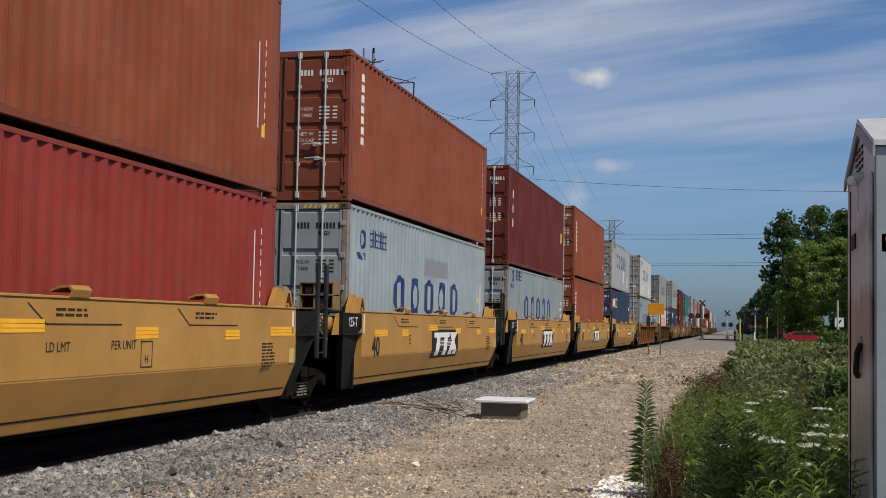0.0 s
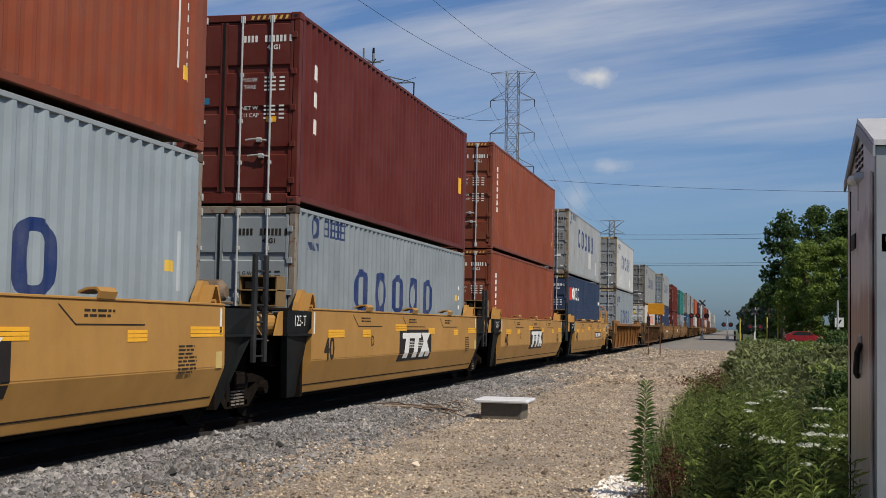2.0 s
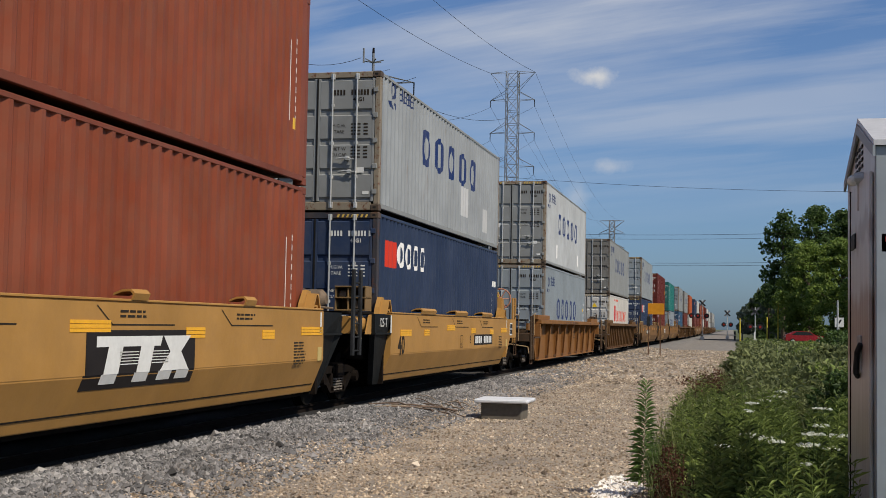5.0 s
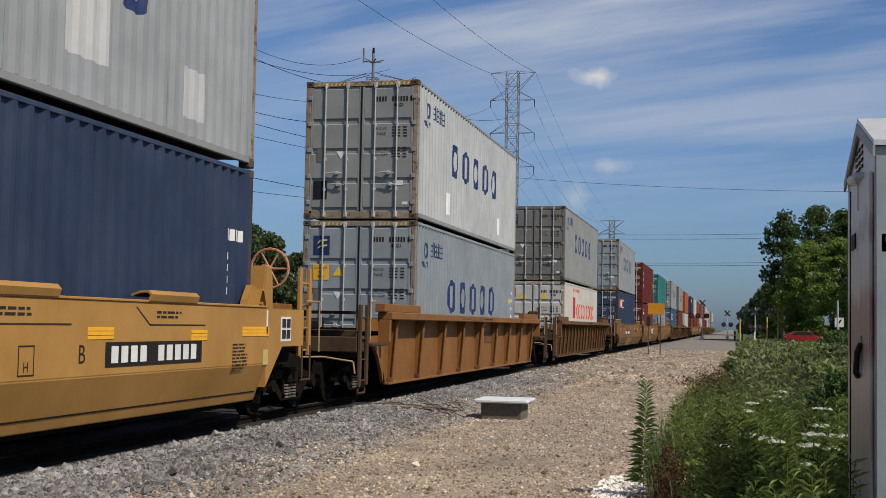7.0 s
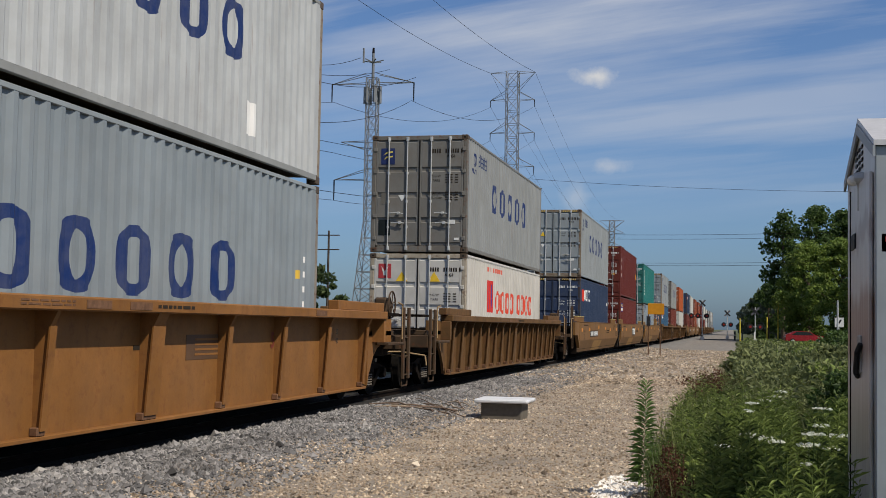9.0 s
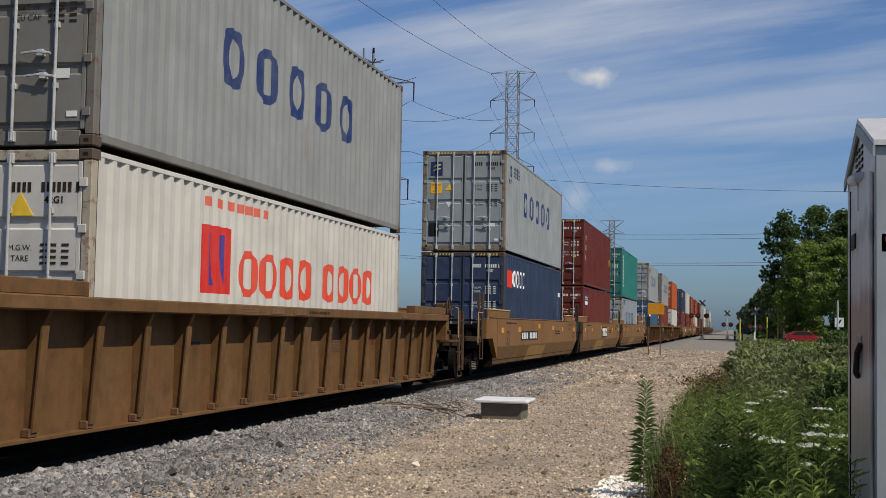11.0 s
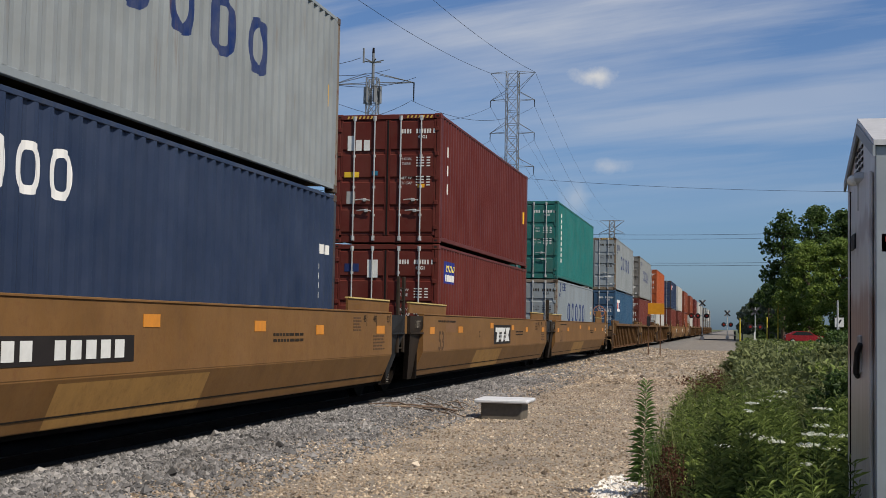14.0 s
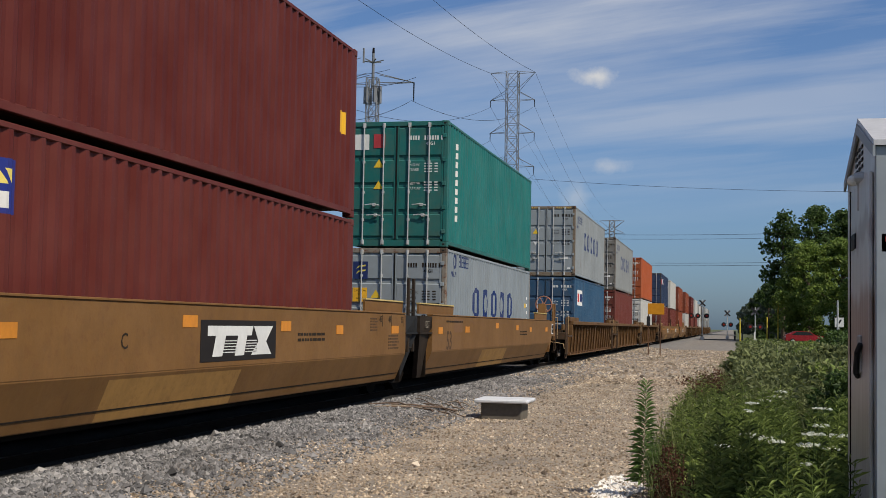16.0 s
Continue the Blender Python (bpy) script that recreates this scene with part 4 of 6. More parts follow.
def smooth_car(style, mark, near_end, far_end, y_lo, y_hi, roll, label, text="", truck_at=None):
    """A smooth-sided well car unit; near_end and far_end are 'joint' or 'coupler'."""
    body = YELLOW if style == "yellow" else BROWN
    car = thing("well_car", label, "rail car", "well cars of the train")
    for sx in (1, -1):
        part("side_sill", sill(y_lo, y_hi, sx, -0.05, 0.05), body, car)
        part("top_flange", box(*sorted((sx * 1.36, sx * 1.506)), y_lo + 0.02, y_hi - 0.02, 1.772, 1.80, 0.006), body, car)
        part("seam", prism([(1.346, 0.655), (1.352, 0.655), (1.360, 0.672), (1.354, 0.672)] if sx > 0 else [(-1.346, 0.655), (-1.352, 0.655), (-1.360, 0.672), (-1.354, 0.672)], "y", y_lo + 0.05, y_hi - 0.05), DARKINK, car)
    part("well_floor", box(-1.2, 1.2, y_lo, y_hi, 0.48, 0.60), GREASE, car)
    mid = (y_lo + y_hi) / 2
    dark = SLATE if style == "yellow" else UMBER
    for end, y_end, sgn in ((near_end, y_lo, -1), (far_end, y_hi, 1)):
        part("bulkhead", box(-1.38, 1.38, *sorted((y_end + sgn * 0.04, y_end + sgn * 0.12)), 0.5, 1.61), GREASE, car)
        if end == "joint":
            end_panel(car, *((y_end - 1.05, y_end - 0.01, y_end - 0.45, y_end - 0.02) if sgn < 0 else (y_end + 0.01, y_end + 0.95, y_end + 0.02, y_end + 0.35)), dark if sgn < 0 or style == "yellow" else plain("slate_grey_panel", (0.024, 0.025, 0.027), 0.6, 0.0, 0.3, 10, 0.1), "dark slate end panel")
            out = 1.6 if style == "yellow" else 1.12
            part("end_deck", box(-1.35, 1.30, *sorted((y_end + sgn * 0.02, y_end + sgn * out)), 1.62, 1.70), GREASE, car)
            part("draft_sill", box(-0.45, 0.45, *sorted((y_end + sgn * 0.1, y_end + sgn * out)), 0.72, 1.25, 0.03), GREASE, car)
            # added dark beam that blacks out the joint, where shade hides everything
            part("body_bolster", box(-1.2, 1.2, *sorted((y_end + sgn * 0.45, y_end + sgn * 0.85)), 0.95, 1.6, 0.02), GREASE, car)
        else:
            reach = 1.5
            part("end_deck", box(-1.40, 1.40, *sorted((y_end, y_end + sgn * reach)), 1.50, 1.62, 0.01), GRIME, car)
            for sx in (1, -1):
                bm = prism([(y_end, 1.765), (y_end + sgn * 1.5, 1.765), (y_end + sgn * 1.5, 1.25), (y_end + sgn * 0.62, 1.25), (y_end, 0.72)], "x", *sorted((sx * 1.36, sx * 1.488)))
                part("end_side", bm, body, car)
                bm = bent([(sx * 1.42, y_end + sgn * 1.65, 0.75), (sx * 1.42, y_end + sgn * 1.65, 1.25)], 0.016)
                bent([(sx * 1.42, y_end + sgn * 2.0, 1.25), (sx * 1.42, y_end + sgn * 2.0, 0.75), (sx * 1.42, y_end + sgn * 1.6, 0.75)], 0.016, 8, bm)
                part("step", bm, GRIME, car)
                ladder(car, sx * 1.38, y_end + (sgn * 2.0 if sgn < 0 else 1.6), 1.1, 2.38, body if sgn > 0 else GRIME, 0.42, 4)
                bm = bent([(sx * 1.44, y_end + sgn * 2.35, 1.15), (sx * 1.44, y_end + sgn * 2.35, 1.9), (sx * 1.44, y_end + sgn * 1.75, 1.9)], 0.014)
                part("handrail", bm, PALERAIL, car)
            # dark filler box in place of unseen brake gear, closing light gaps under deck
            part("underframe", box(-1.1, 1.1, *sorted((y_end + sgn * 0.05, y_end + sgn * 2.0)), 1.0, 1.48, 0.02), GREASE, car)
            part("air_hose", bent([(0.35, y_end + sgn * 2.0, 0.85), (0.40, y_end + sgn * 2.4, 0.55), (0.36, y_end + sgn * 2.8, 0.62)], 0.03), RUBBER, car)
            part("end_beam", box(-1.38, 1.38, *sorted((y_end + sgn * 1.5, y_end + sgn * 2.15)), 1.18, 1.30, 0.01), GRIME, car)
            part("crosswalk", box(-1.3, 1.3, *sorted((y_end + sgn * 1.55, y_end + sgn * 2.2)), 1.68, 1.73), GREASE, car)
            bm = box(-0.22, 0.22, *sorted((y_end, y_end + sgn * 2.3)), 0.72, 1.02, 0.03)
            box(-0.16, 0.16, *sorted((y_end + sgn * 2.2, y_end + sgn * 2.75)), 0.74, 1.0, 0.05, bm)
            part("coupler", bm, GREASE, car)
    x = 1.5
    if style == "yellow":
        c0 = mid - 6.1
        for gy in (0.0, 12.0):
            for sx in (1, -1):
                guide(car, c0 + gy, body, sx)
        for y in (2.9, 6.1, 9.2):
            bm = bmesh.new()
            pts = [(1.52, 1.79), (1.545, 1.86), (1.50, 1.905), (1.40, 1.90), (1.30, 1.86), (1.30, 1.835), (1.40, 1.875), (1.49, 1.88), (1.52, 1.85), (1.50, 1.79)]
            half = 0.62 if mark == "number" else 0.18
            prism(pts, "y", c0 + y - half, c0 + y + half, bm)
            part("lifting_tab", bm, body, car)
            line_strip(car, "seam", [(c0 + y - 0.88, 1.72), (c0 + y - 0.56, 1.535), (c0 + y + 0.88, 1.535)], 0.016, DARKINK, x + 0.003)
            bars(car, c0 + y - 0.4, c0 + y + 0.3, 1.60, 1.70, x + 0.001, 2, DARKINK, int(y))
        for y0, y1, z in ((0.72, 1.55, 1.42), (2.6, 3.05, 1.42), (4.7, 5.5, 1.52), (7.3, 7.83, 1.45), (9.7, 10.15, 1.42), (11.25, 12.2, 1.46)):
            for i in range(3):
                side_box(car, "reflector", c0 + y0, c0 + y1, z - 0.06 + i * 0.042, z - 0.024 + i * 0.042, x, AMBER, "amber reflective strip")
        side_box(car, "post_stripe", c0 + 0.02, c0 + 0.07, 1.42, 1.74, x, WHITE)
        side_box(car, "post_stripe", c0 + 12.1, c0 + 12.15, 1.42, 1.74, x, WHITE)
        side_box(car, "straw_plate", c0 + 12.0, c0 + 12.18, 1.02, 1.22, x, STRAW)
        bars(car, c0 + 10.95, c0 + 11.45, 0.98, 1.32, x + 0.001, 8, DARKINK, 5)
        lettering("40", 0.50, on_side(x + 0.004, c0 + 0.80, 1.175), DARKINK, car, bold=0.012)
        if mark == "logo":
            logo_plate(car, c0 + 5.02, c0 + 7.55, 1.04, 1.48, x, 1)
            line = prism([(1.497, 1.04), (1.503, 1.04), (1.447, 0.89), (1.441, 0.89)], "y", c0 + 4.98, c0 + 7.55)
            part("emblem_base", line, plain("plate_black", (0.025, 0.022, 0.022), 0.5), car)
            for a, b in ((0.125, 0.255), (0.405, 0.535), (0.63, 0.76), (0.81, 0.94)):
                part("emblem_stroke", prism([(1.5045, 1.04), (1.5065, 1.04), (1.469, 0.94), (1.467, 0.94)], "y", c0 + 5.02 + a * 2.53, c0 + 5.02 + b * 2.53), WHITE, car)
            if text:
                lettering(text, 0.26, on_side(x + 0.004, c0 + 3.2, 1.28), DARKINK, car)
        elif mark == "number":
            number_plate(car, c0 + 7.67, c0 + 10.0, 1.11, 1.36, x)
            lettering(text, 0.26, on_side(x + 0.004, c0 + 7.2, 1.24), DARKINK, car)
            bx = line_strip(car, "data_frame", [(c0 + 6.1, 1.34), (c0 + 6.35, 1.34), (c0 + 6.35, 1.08), (c0 + 6.1, 1.08), (c0 + 6.1, 1.34)], 0.014, DARKINK, x + 0.003)
            lettering("H", 0.13, on_side(x + 0.004, c0 + 6.22, 1.15), DARKINK, bx)
        else:
            lettering("LD LMT", 0.13, on_side(x + 0.004, c0 + 5.75, 1.32), DARKINK, car)
            lettering("PER UNIT", 0.13, on_side(x + 0.004, c0 + 7.05, 1.325), DARKINK, car)
            bx = line_strip(car, "data_frame", [(c0 + 7.44, 1.36), (c0 + 7.7, 1.36), (c0 + 7.7, 1.09), (c0 + 7.44, 1.09), (c0 + 7.44, 1.36)], 0.014, DARKINK, x + 0.003)
            lettering("H", 0.13, on_side(x + 0.004, c0 + 7.57, 1.17), DARKINK, bx)
        if near_end == "joint":
            lettering("125-T", 0.22, on_side(1.496, y_lo - 0.52, 1.60), WHITE, car)
    else:
        c0 = mid - 6.1
        for y0, y1, z in ((-1.95, -1.55, 1.48), (0.82, 1.3, 1.5), (4.7, 5.1, 1.6), (7.9, 8.3, 1.55), (10.4, 10.75, 1.5), (13.7, 14.2, 1.5)):
            side_box(car, "reflector", c0 + y0, c0 + y1, z - 0.09, z + 0.05, x, plain("dull_amber", (0.62, 0.24, 0.03), 0.5), "dull amber reflector square")
        lettering("53", 0.56, on_side(x + 0.004, c0 - 0.9, 1.22), plain("faded_lettering", (0.085, 0.048, 0.026), 0.8), car, bold=0.008)
        bars(car, c0 - 1.2, c0 + 0.6, 1.62, 1.70, x + 0.001, 1, DARKINK, 3)
        bars(car, c0 + 8.6, c0 + 9.9, 1.3, 1.46, x + 0.001, 2, DARKINK, 4)
        if mark == "logo":
            logo_plate(car, c0 + 5.2, c0 + 7.7, 1.1, 1.6, x, 0)
            lettering("C", 0.24, on_side(x + 0.004, c0 + 3.3, 1.36), DARKINK, car)
        elif mark == "number":
            number_plate(car, c0 + 1.3, c0 + 4.5, 1.16, 1.43, x)
        if far_end == J:
            for word, dy in (("45", -1.75), ("48", -1.15), ("53", -0.25)):
                lettering(word, 0.16, on_side(x + 0.004, y_hi + dy, 1.66), DARKINK, car, bold=0.003)
                side_box(car, "length_mark", y_hi + dy + 0.12, y_hi + dy + 0.14, 1.54, 1.74, x - 0.003, DARKINK)
            bars(car, y_hi - 1.2, y_hi - 0.45, 1.12, 1.40, x + 0.001, 5, plain("faded_lettering", (0.085, 0.048, 0.026), 0.8), 11)
            bars(car, y_hi - 2.4, y_hi - 1.95, 1.45, 1.70, x + 0.001, 5, plain("faded_lettering", (0.085, 0.048, 0.026), 0.8), 12)
        if near_end == J:
            lettering("125T", 0.20, on_side(1.496, y_lo - 0.45, 1.58), plain("chalked_lettering", (0.25, 0.22, 0.18), 0.8), car)
        # raised guide plates along the top at both ends
        for ya, yb in ((y_lo - 0.55, y_lo + 2.7), (y_hi - 2.2, y_hi + 0.35)):
            for sx in (1, -1):
                part("guide_plate", prism([(ya, 1.80), (yb, 1.80), (yb + 0.05, 2.0), (ya, 2.0)], "x", *sorted((sx * 1.30, sx * 1.34))), body, car)
                part("guide_flange", box(*sorted((sx * 1.28, sx * 1.36)), ya, yb, 2.0, 2.025), STRAW if sx > 0 else body, car)
    if near_end == "joint":
        for sx in (1, -1):
            ladder(car, sx * 1.42, y_lo - (2.15 if style == "yellow" else 1.75), 1.05, 2.48, BLACK if style == "yellow" else UMBER, 0.40, 6)
            for xa in (1.24, 1.40):
                part("tank_bracket", prism([(y_lo - 1.36, 1.40), (y_lo - 1.06, 1.40), (y_lo - 1.06, 1.74), (y_lo - 1.18, 1.72)], "x", *sorted((sx * xa, sx * (xa + 0.03)))), body, car)
            part("reservoir", rod((sx * 1.22, y_lo - 1.95, 1.56), (sx * 1.22, y_lo - 1.10, 1.56), 0.15, 0.15, 18), body, car)
            part("air_pipe", bent([(sx * 1.38, y_lo - 1.95, 1.52), (sx * 1.40, y_lo - 1.75, 1.38), (sx * 1.40, y_lo - 1.55, 1.33)], 0.012, 6), PALERAIL, car)
        if style == "yellow":
            part("brake_platform", box(-0.9, 1.30, y_lo - 1.95, y_lo - 0.45, 1.74, 1.79, 0.01), GREASE, car)
            tank = plain("dusty_tank", (0.17, 0.125, 0.09), 0.8, 0.0, 0.5, 10, 0.2)
            bm = rod((-0.85, y_lo - 1.35, 1.99), (0.62, y_lo - 1.35, 1.99), 0.17, 0.17, 18)
            rod((0.62, y_lo - 1.35, 1.99), (0.70, y_lo - 1.35, 1.99), 0.17, 0.09, 18, bm)
            for xs in (-0.5, 0.25):
                rod((xs, y_lo - 1.35, 1.99), (xs + 0.05, y_lo - 1.35, 1.99), 0.182, 0.182, 18, bm)
            part("air_tank", bm, tank, car, "dusty brown air tank")
            part("brake_rod", bent([(-0.7, y_lo - 1.68, 1.86), (0.2, y_lo - 1.66, 1.88), (0.9, y_lo - 1.6, 1.83)], 0.022, 6), tank, car)
            bm = box(0.70, 1.27, y_lo - 0.56, y_lo - 0.53, 1.80, 2.24)
            for za, zb in ((1.80, 1.825), (2.02, 2.045), (2.215, 2.24)):
                box(0.70, 1.27, y_lo - 0.92, y_lo - 0.56, za, zb, 0.004, bm)
            for xs in (0.70, 0.93, 1.245):
                box(xs, xs + 0.025, y_lo - 0.90, y_lo - 0.56, 1.825, 2.215, 0.004, bm)
            part("valve_rack", bm, plain("straw_rack", (0.36, 0.23, 0.09), 0.6, 0.0, 0.4, 12, 0.2, (0.20, 0.125, 0.06)), car, "open straw-coloured steel rack")
            part("valve", rod((1.08, y_lo - 0.86, 1.92), (1.08, y_lo - 0.6, 1.92), 0.07, 0.05, 12), tank, car)
            part("valve", box(0.76, 0.90, y_lo - 0.84, y_lo - 0.62, 2.05, 2.16, 0.015), tank, car)
    for ty in (truck_at or ()):
        truck(car, ty, roll)
    if far_end == "coupler":
        yb = y_hi + 1.1
        bm = prism([(yb - 0.78, 1.62), (yb - 0.30, 1.62), (yb - 0.34, 2.20), (yb - 0.42, 2.36), (yb - 0.60, 2.36), (yb - 0.66, 2.1)], "x", 1.02, 1.28)
        bmesh.ops.bevel(bm, geom=list(bm.edges), offset=0.02, segments=2, affect="EDGES")
        part("brake_housing", bm, body, car)
        pink = plain("pink_rusted_paint", (0.44, 0.21, 0.14), 0.7, 0.0, 0.3, 14)
        hub = V((1.15, yb - 0.14, 2.34))
        ring = [hub + V((0.28 * math.cos(a), 0, 0.28 * math.sin(a))) for a in np.linspace(0, 2 * math.pi, 21)]
        bm = bent(ring, 0.02, 6)
        for i in range(6):
            rod(hub, hub + V((0.28 * math.cos(i * math.pi / 3), 0, 0.28 * math.sin(i * math.pi / 3))), 0.016, 0.012, 6, bm)
        rod(hub - V((0, 0.24, 0)), hub + V((0, 0.03, 0)), 0.05, 0.04, 12, bm)
        part("brake_wheel", bm, pink, car, "pink rust-worn brake wheel")
        part("brake_chain", bent([(1.15, yb - 0.30, 2.2), (1.17, yb - 0.22, 2.0), (1.15, yb - 0.1, 1.78)], 0.025), HOSE, car)
        side_box(car, "placard", y_hi + 0.55, y_hi + 0.95, 1.32, 1.66, 1.488, WHITE, "white placard with dark bars")
        for ya, za in ((0.59, 1.51), (0.77, 1.51), (0.59, 1.36), (0.77, 1.36)):
            side_box(car, "placard_field", y_hi + ya, y_hi + ya + 0.14, za, za + 0.12, 1.495, BLACK)
    return car


DENSE = [-2.2, -1.2, -0.15, 0.9, 1.95, 3.0, 4.05, 5.1, 6.05, 7.25, 8.3, 9.35, 10.4, 11.45, 12.5, 13.5, 14.35]
RIBS = [-2.2, -0.1, 1.93, 3.92, 6.05, 8.2, 10.2, 12.2, 14.3]


def ribbed_car(paint_, roll, label, ribs):
    """A well car with a box chord on top, recessed side sheets and upright ribs."""
    car = thing("ribbed_well_car", label, "rail car", "well cars of the train")
    y0, y1 = -2.6, 14.8
    rng = random.Random(label)
    for sx in (1, -1):
        part("top_chord", box(*sorted((sx * 1.26, sx * 1.55)), y0 - 0.3, y1 + 0.4, 1.66, 1.80, 0.015), paint_, car)
        prof = [(y0 - 0.05, 1.67), (y1, 1.67), (y1, 1.0), (y1 - 0.25, 0.50), (y0 + 0.25, 0.50), (y0 - 0.05, 1.0)]
        part("side_sheet", prism(prof, "x", *sorted((sx * 1.24, sx * 1.27))), paint_, car)
        part("bottom_angle", box(*sorted((sx * 1.24, sx * 1.36)), y0 + 0.25, y1 - 0.25, 0.46, 0.50, 0.006), paint_, car)
        for y in ribs if sx > 0 or roll else ():
            wide = 0.26 if y == 6.05 else 0.07
            bm = prism([(1.262, 1.665), (1.50, 1.665), (1.43, 1.52), (1.36, 0.60), (1.34, 0.50), (1.262, 0.50)] if sx > 0 else
                       [(-1.262, 1.665), (-1.50, 1.665), (-1.43, 1.52), (-1.36, 0.60), (-1.34, 0.50), (-1.262, 0.50)], "y", y, y + wide)
            part("rib", bm, paint_, car)
            part("rib_flange", prism([(1.425, 1.52), (1.445, 1.52), (1.375, 0.55), (1.355, 0.55)] if sx > 0 else [(-1.425, 1.52), (-1.445, 1.52), (-1.375, 0.55), (-1.355, 0.55)], "y", y - 0.025, y + wide + 0.025), paint_, car)
            part("rib_foot", box(*sorted((sx * 1.27, sx * 1.36)), y - 0.05, y + wide + 0.02, 0.50, 0.585, 0.01), RUSTY, car)
        for ye, sg in ((y0, -1), (y1, 1)):
            # the arch over the wheels
            arch = [(ye, 1.67), (ye + sg * 1.55, 1.67), (ye + sg * 1.55, 1.22), (ye + sg * 0.95, 1.22), (ye + sg * 0.62, 1.15), (ye + sg * 0.36, 1.0), (ye + sg * 0.12, 0.72), (ye, 0.5)]
            part("arch_plate", prism(arch, "x", *sorted((sx * 1.24, sx * 1.30))), paint_, car)
            part("arch_ledge", box(*sorted((sx * 1.26, sx * 1.54)), *sorted((ye + sg * 0.5, ye + sg * 1.6)), 1.20, 1.25, 0.008), GRIME, car)
            part("corner_column", box(*sorted((sx * 1.28, sx * 1.52)), *sorted((ye + sg * 0.28, ye + sg * 0.40)), 1.25, 1.66, 0.008), paint_, car)
            part("guide_box", box(*sorted((sx * 1.27, sx * 1.45)), *sorted((ye + sg * 0.5, ye - sg * 2.2)), 1.80, 1.95, 0.01), paint_, car)
            ladder(car, sx * 1.48, ye + (sg * 2.15 if sg < 0 else 1.75), 0.55, 1.9, GRIME, 0.40, 4)
            part("handrail", bent([(sx * 1.5, ye + sg * 1.6, 1.3), (sx * 1.5, ye + sg * 1.6, 1.95), (sx * 1.5, ye + sg * 1.3, 1.98)], 0.014), PALERAIL, car)
    part("well_floor", box(-1.24, 1.24, y0, y1, 0.50, 0.62), GREASE, car)
    for ye, sg in ((y0, -1), (y1, 1)):
        # added dark filler below the deck, so no daylight shows between the trucks
        part("underframe", box(-1.1, 1.1, *sorted((ye + sg * 0.05, ye + sg * 2.1)), 0.98, 1.34, 0.02), GREASE, car)
        part("air_hose", bent([(0.35, ye + sg * 2.2, 0.85), (0.40, ye + sg * 2.6, 0.55), (0.36, ye + sg * 3.0, 0.62)], 0.03), RUBBER, car)
        part("uncoupling_lever", bent([(0.2, ye + sg * 2.6, 1.0), (0.9, ye + sg * 2.35, 1.02), (1.42, ye + sg * 2.3, 0.95), (1.45, ye + sg * 2.3, 0.75)], 0.016), PALERAIL, car)
        for sx in (1, -1):
            part("step", bent([(sx * 1.46, ye + sg * 1.75, 0.6), (sx * 1.46, ye + sg * 1.75, 0.42), (sx * 1.46, ye + sg * 2.15, 0.42), (sx * 1.46, ye + sg * 2.15, 0.6)], 0.018), GRIME, car)
        part("bulkhead", box(-1.24, 1.24, *sorted((ye - sg * 0.1, ye)), 0.62, 1.5), GREASE, car)
        part("end_deck", box(-1.3, 1.3, *sorted((ye, ye + sg * 1.75)), 1.36, 1.46, 0.01), GRIME, car)
        part("end_beam", box(-1.45, 1.45, *sorted((ye + sg * 1.7, ye + sg * 2.2)), 1.1, 1.36, 0.015), GRIME, car)
        part("crosswalk", box(-1.3, 1.3, *sorted((ye + sg * 1.4, ye + sg * 2.1)), 1.74, 1.79), GREASE, car)
        bm = box(-0.22, 0.22, *sorted((ye, ye + sg * 2.5)), 0.72, 1.02, 0.03)
        box(-0.16, 0.16, *sorted((ye + sg * 2.4, ye + sg * 2.95)), 0.74, 1.0, 0.05, bm)
        part("coupler", bm, GREASE, car)
        truck(car, ye + sg * 0.9, roll)
    ring = [(1.25, y1 + 1.75 + 0.25 * math.cos(a), 1.95 + 0.25 * math.sin(a)) for a in np.linspace(0, 2 * math.pi, 17)]
    bm = bent(ring, 0.016, 6)
    for a in (0.3, 1.35, 2.4):
        dy, dz = 0.25 * math.cos(a), 0.25 * math.sin(a)
        rod((1.25, y1 + 1.75 - dy, 1.95 - dz), (1.25, y1 + 1.75 + dy, 1.95 + dz), 0.010, 0.010, 6, bm)
    part("brake_wheel", bm, GRIME, car)
    part("brake_housing", box(0.95, 1.2, y1 + 1.55, y1 + 1.92, 1.46, 2.08, 0.04), GRIME, car)
    part("brake_stand", box(1.1, 1.3, y1 + 0.6, y1 + 0.74, 1.46, 1.95, 0.015), GRIME, car)
    lettering("53", 0.30, on_side(1.276, 10.2, 1.32), plain("dull_red_letter", (0.16, 0.035, 0.025)), car, bold=0.01)
    for word, z in (("20", 1.45), ("40", 1.30)):
        lettering(word, 0.12, on_side(1.449, 12.535, z), DARKINK, car, bold=0.003)
    bars(car, 2.0, 2.7, 1.28, 1.36, 1.271, 1, DARKINK, 1)
    bars(car, 5.9, 6.5, 1.24, 1.34, 1.271, 1, DARKINK, 2)
    bars(car, 3.2, 4.2, 1.70, 1.77, 1.551, 2, RUSTY, 3)
    bars(car, 5.9, 6.9, 1.70, 1.77, 1.551, 1, DARKINK, 4)
    side_box(car, "faded_emblem", 7.25, 8.6, 1.12, 1.42, 1.268, plain("faded_black", (0.10, 0.055, 0.03), 0.6), "faded dark emblem with pale bars")
    for i in range(4):
        part("emblem_bar", box(1.274, 1.277, 7.5, 8.2, 1.17 + i * 0.06, 1.195 + i * 0.06), paint_, car)
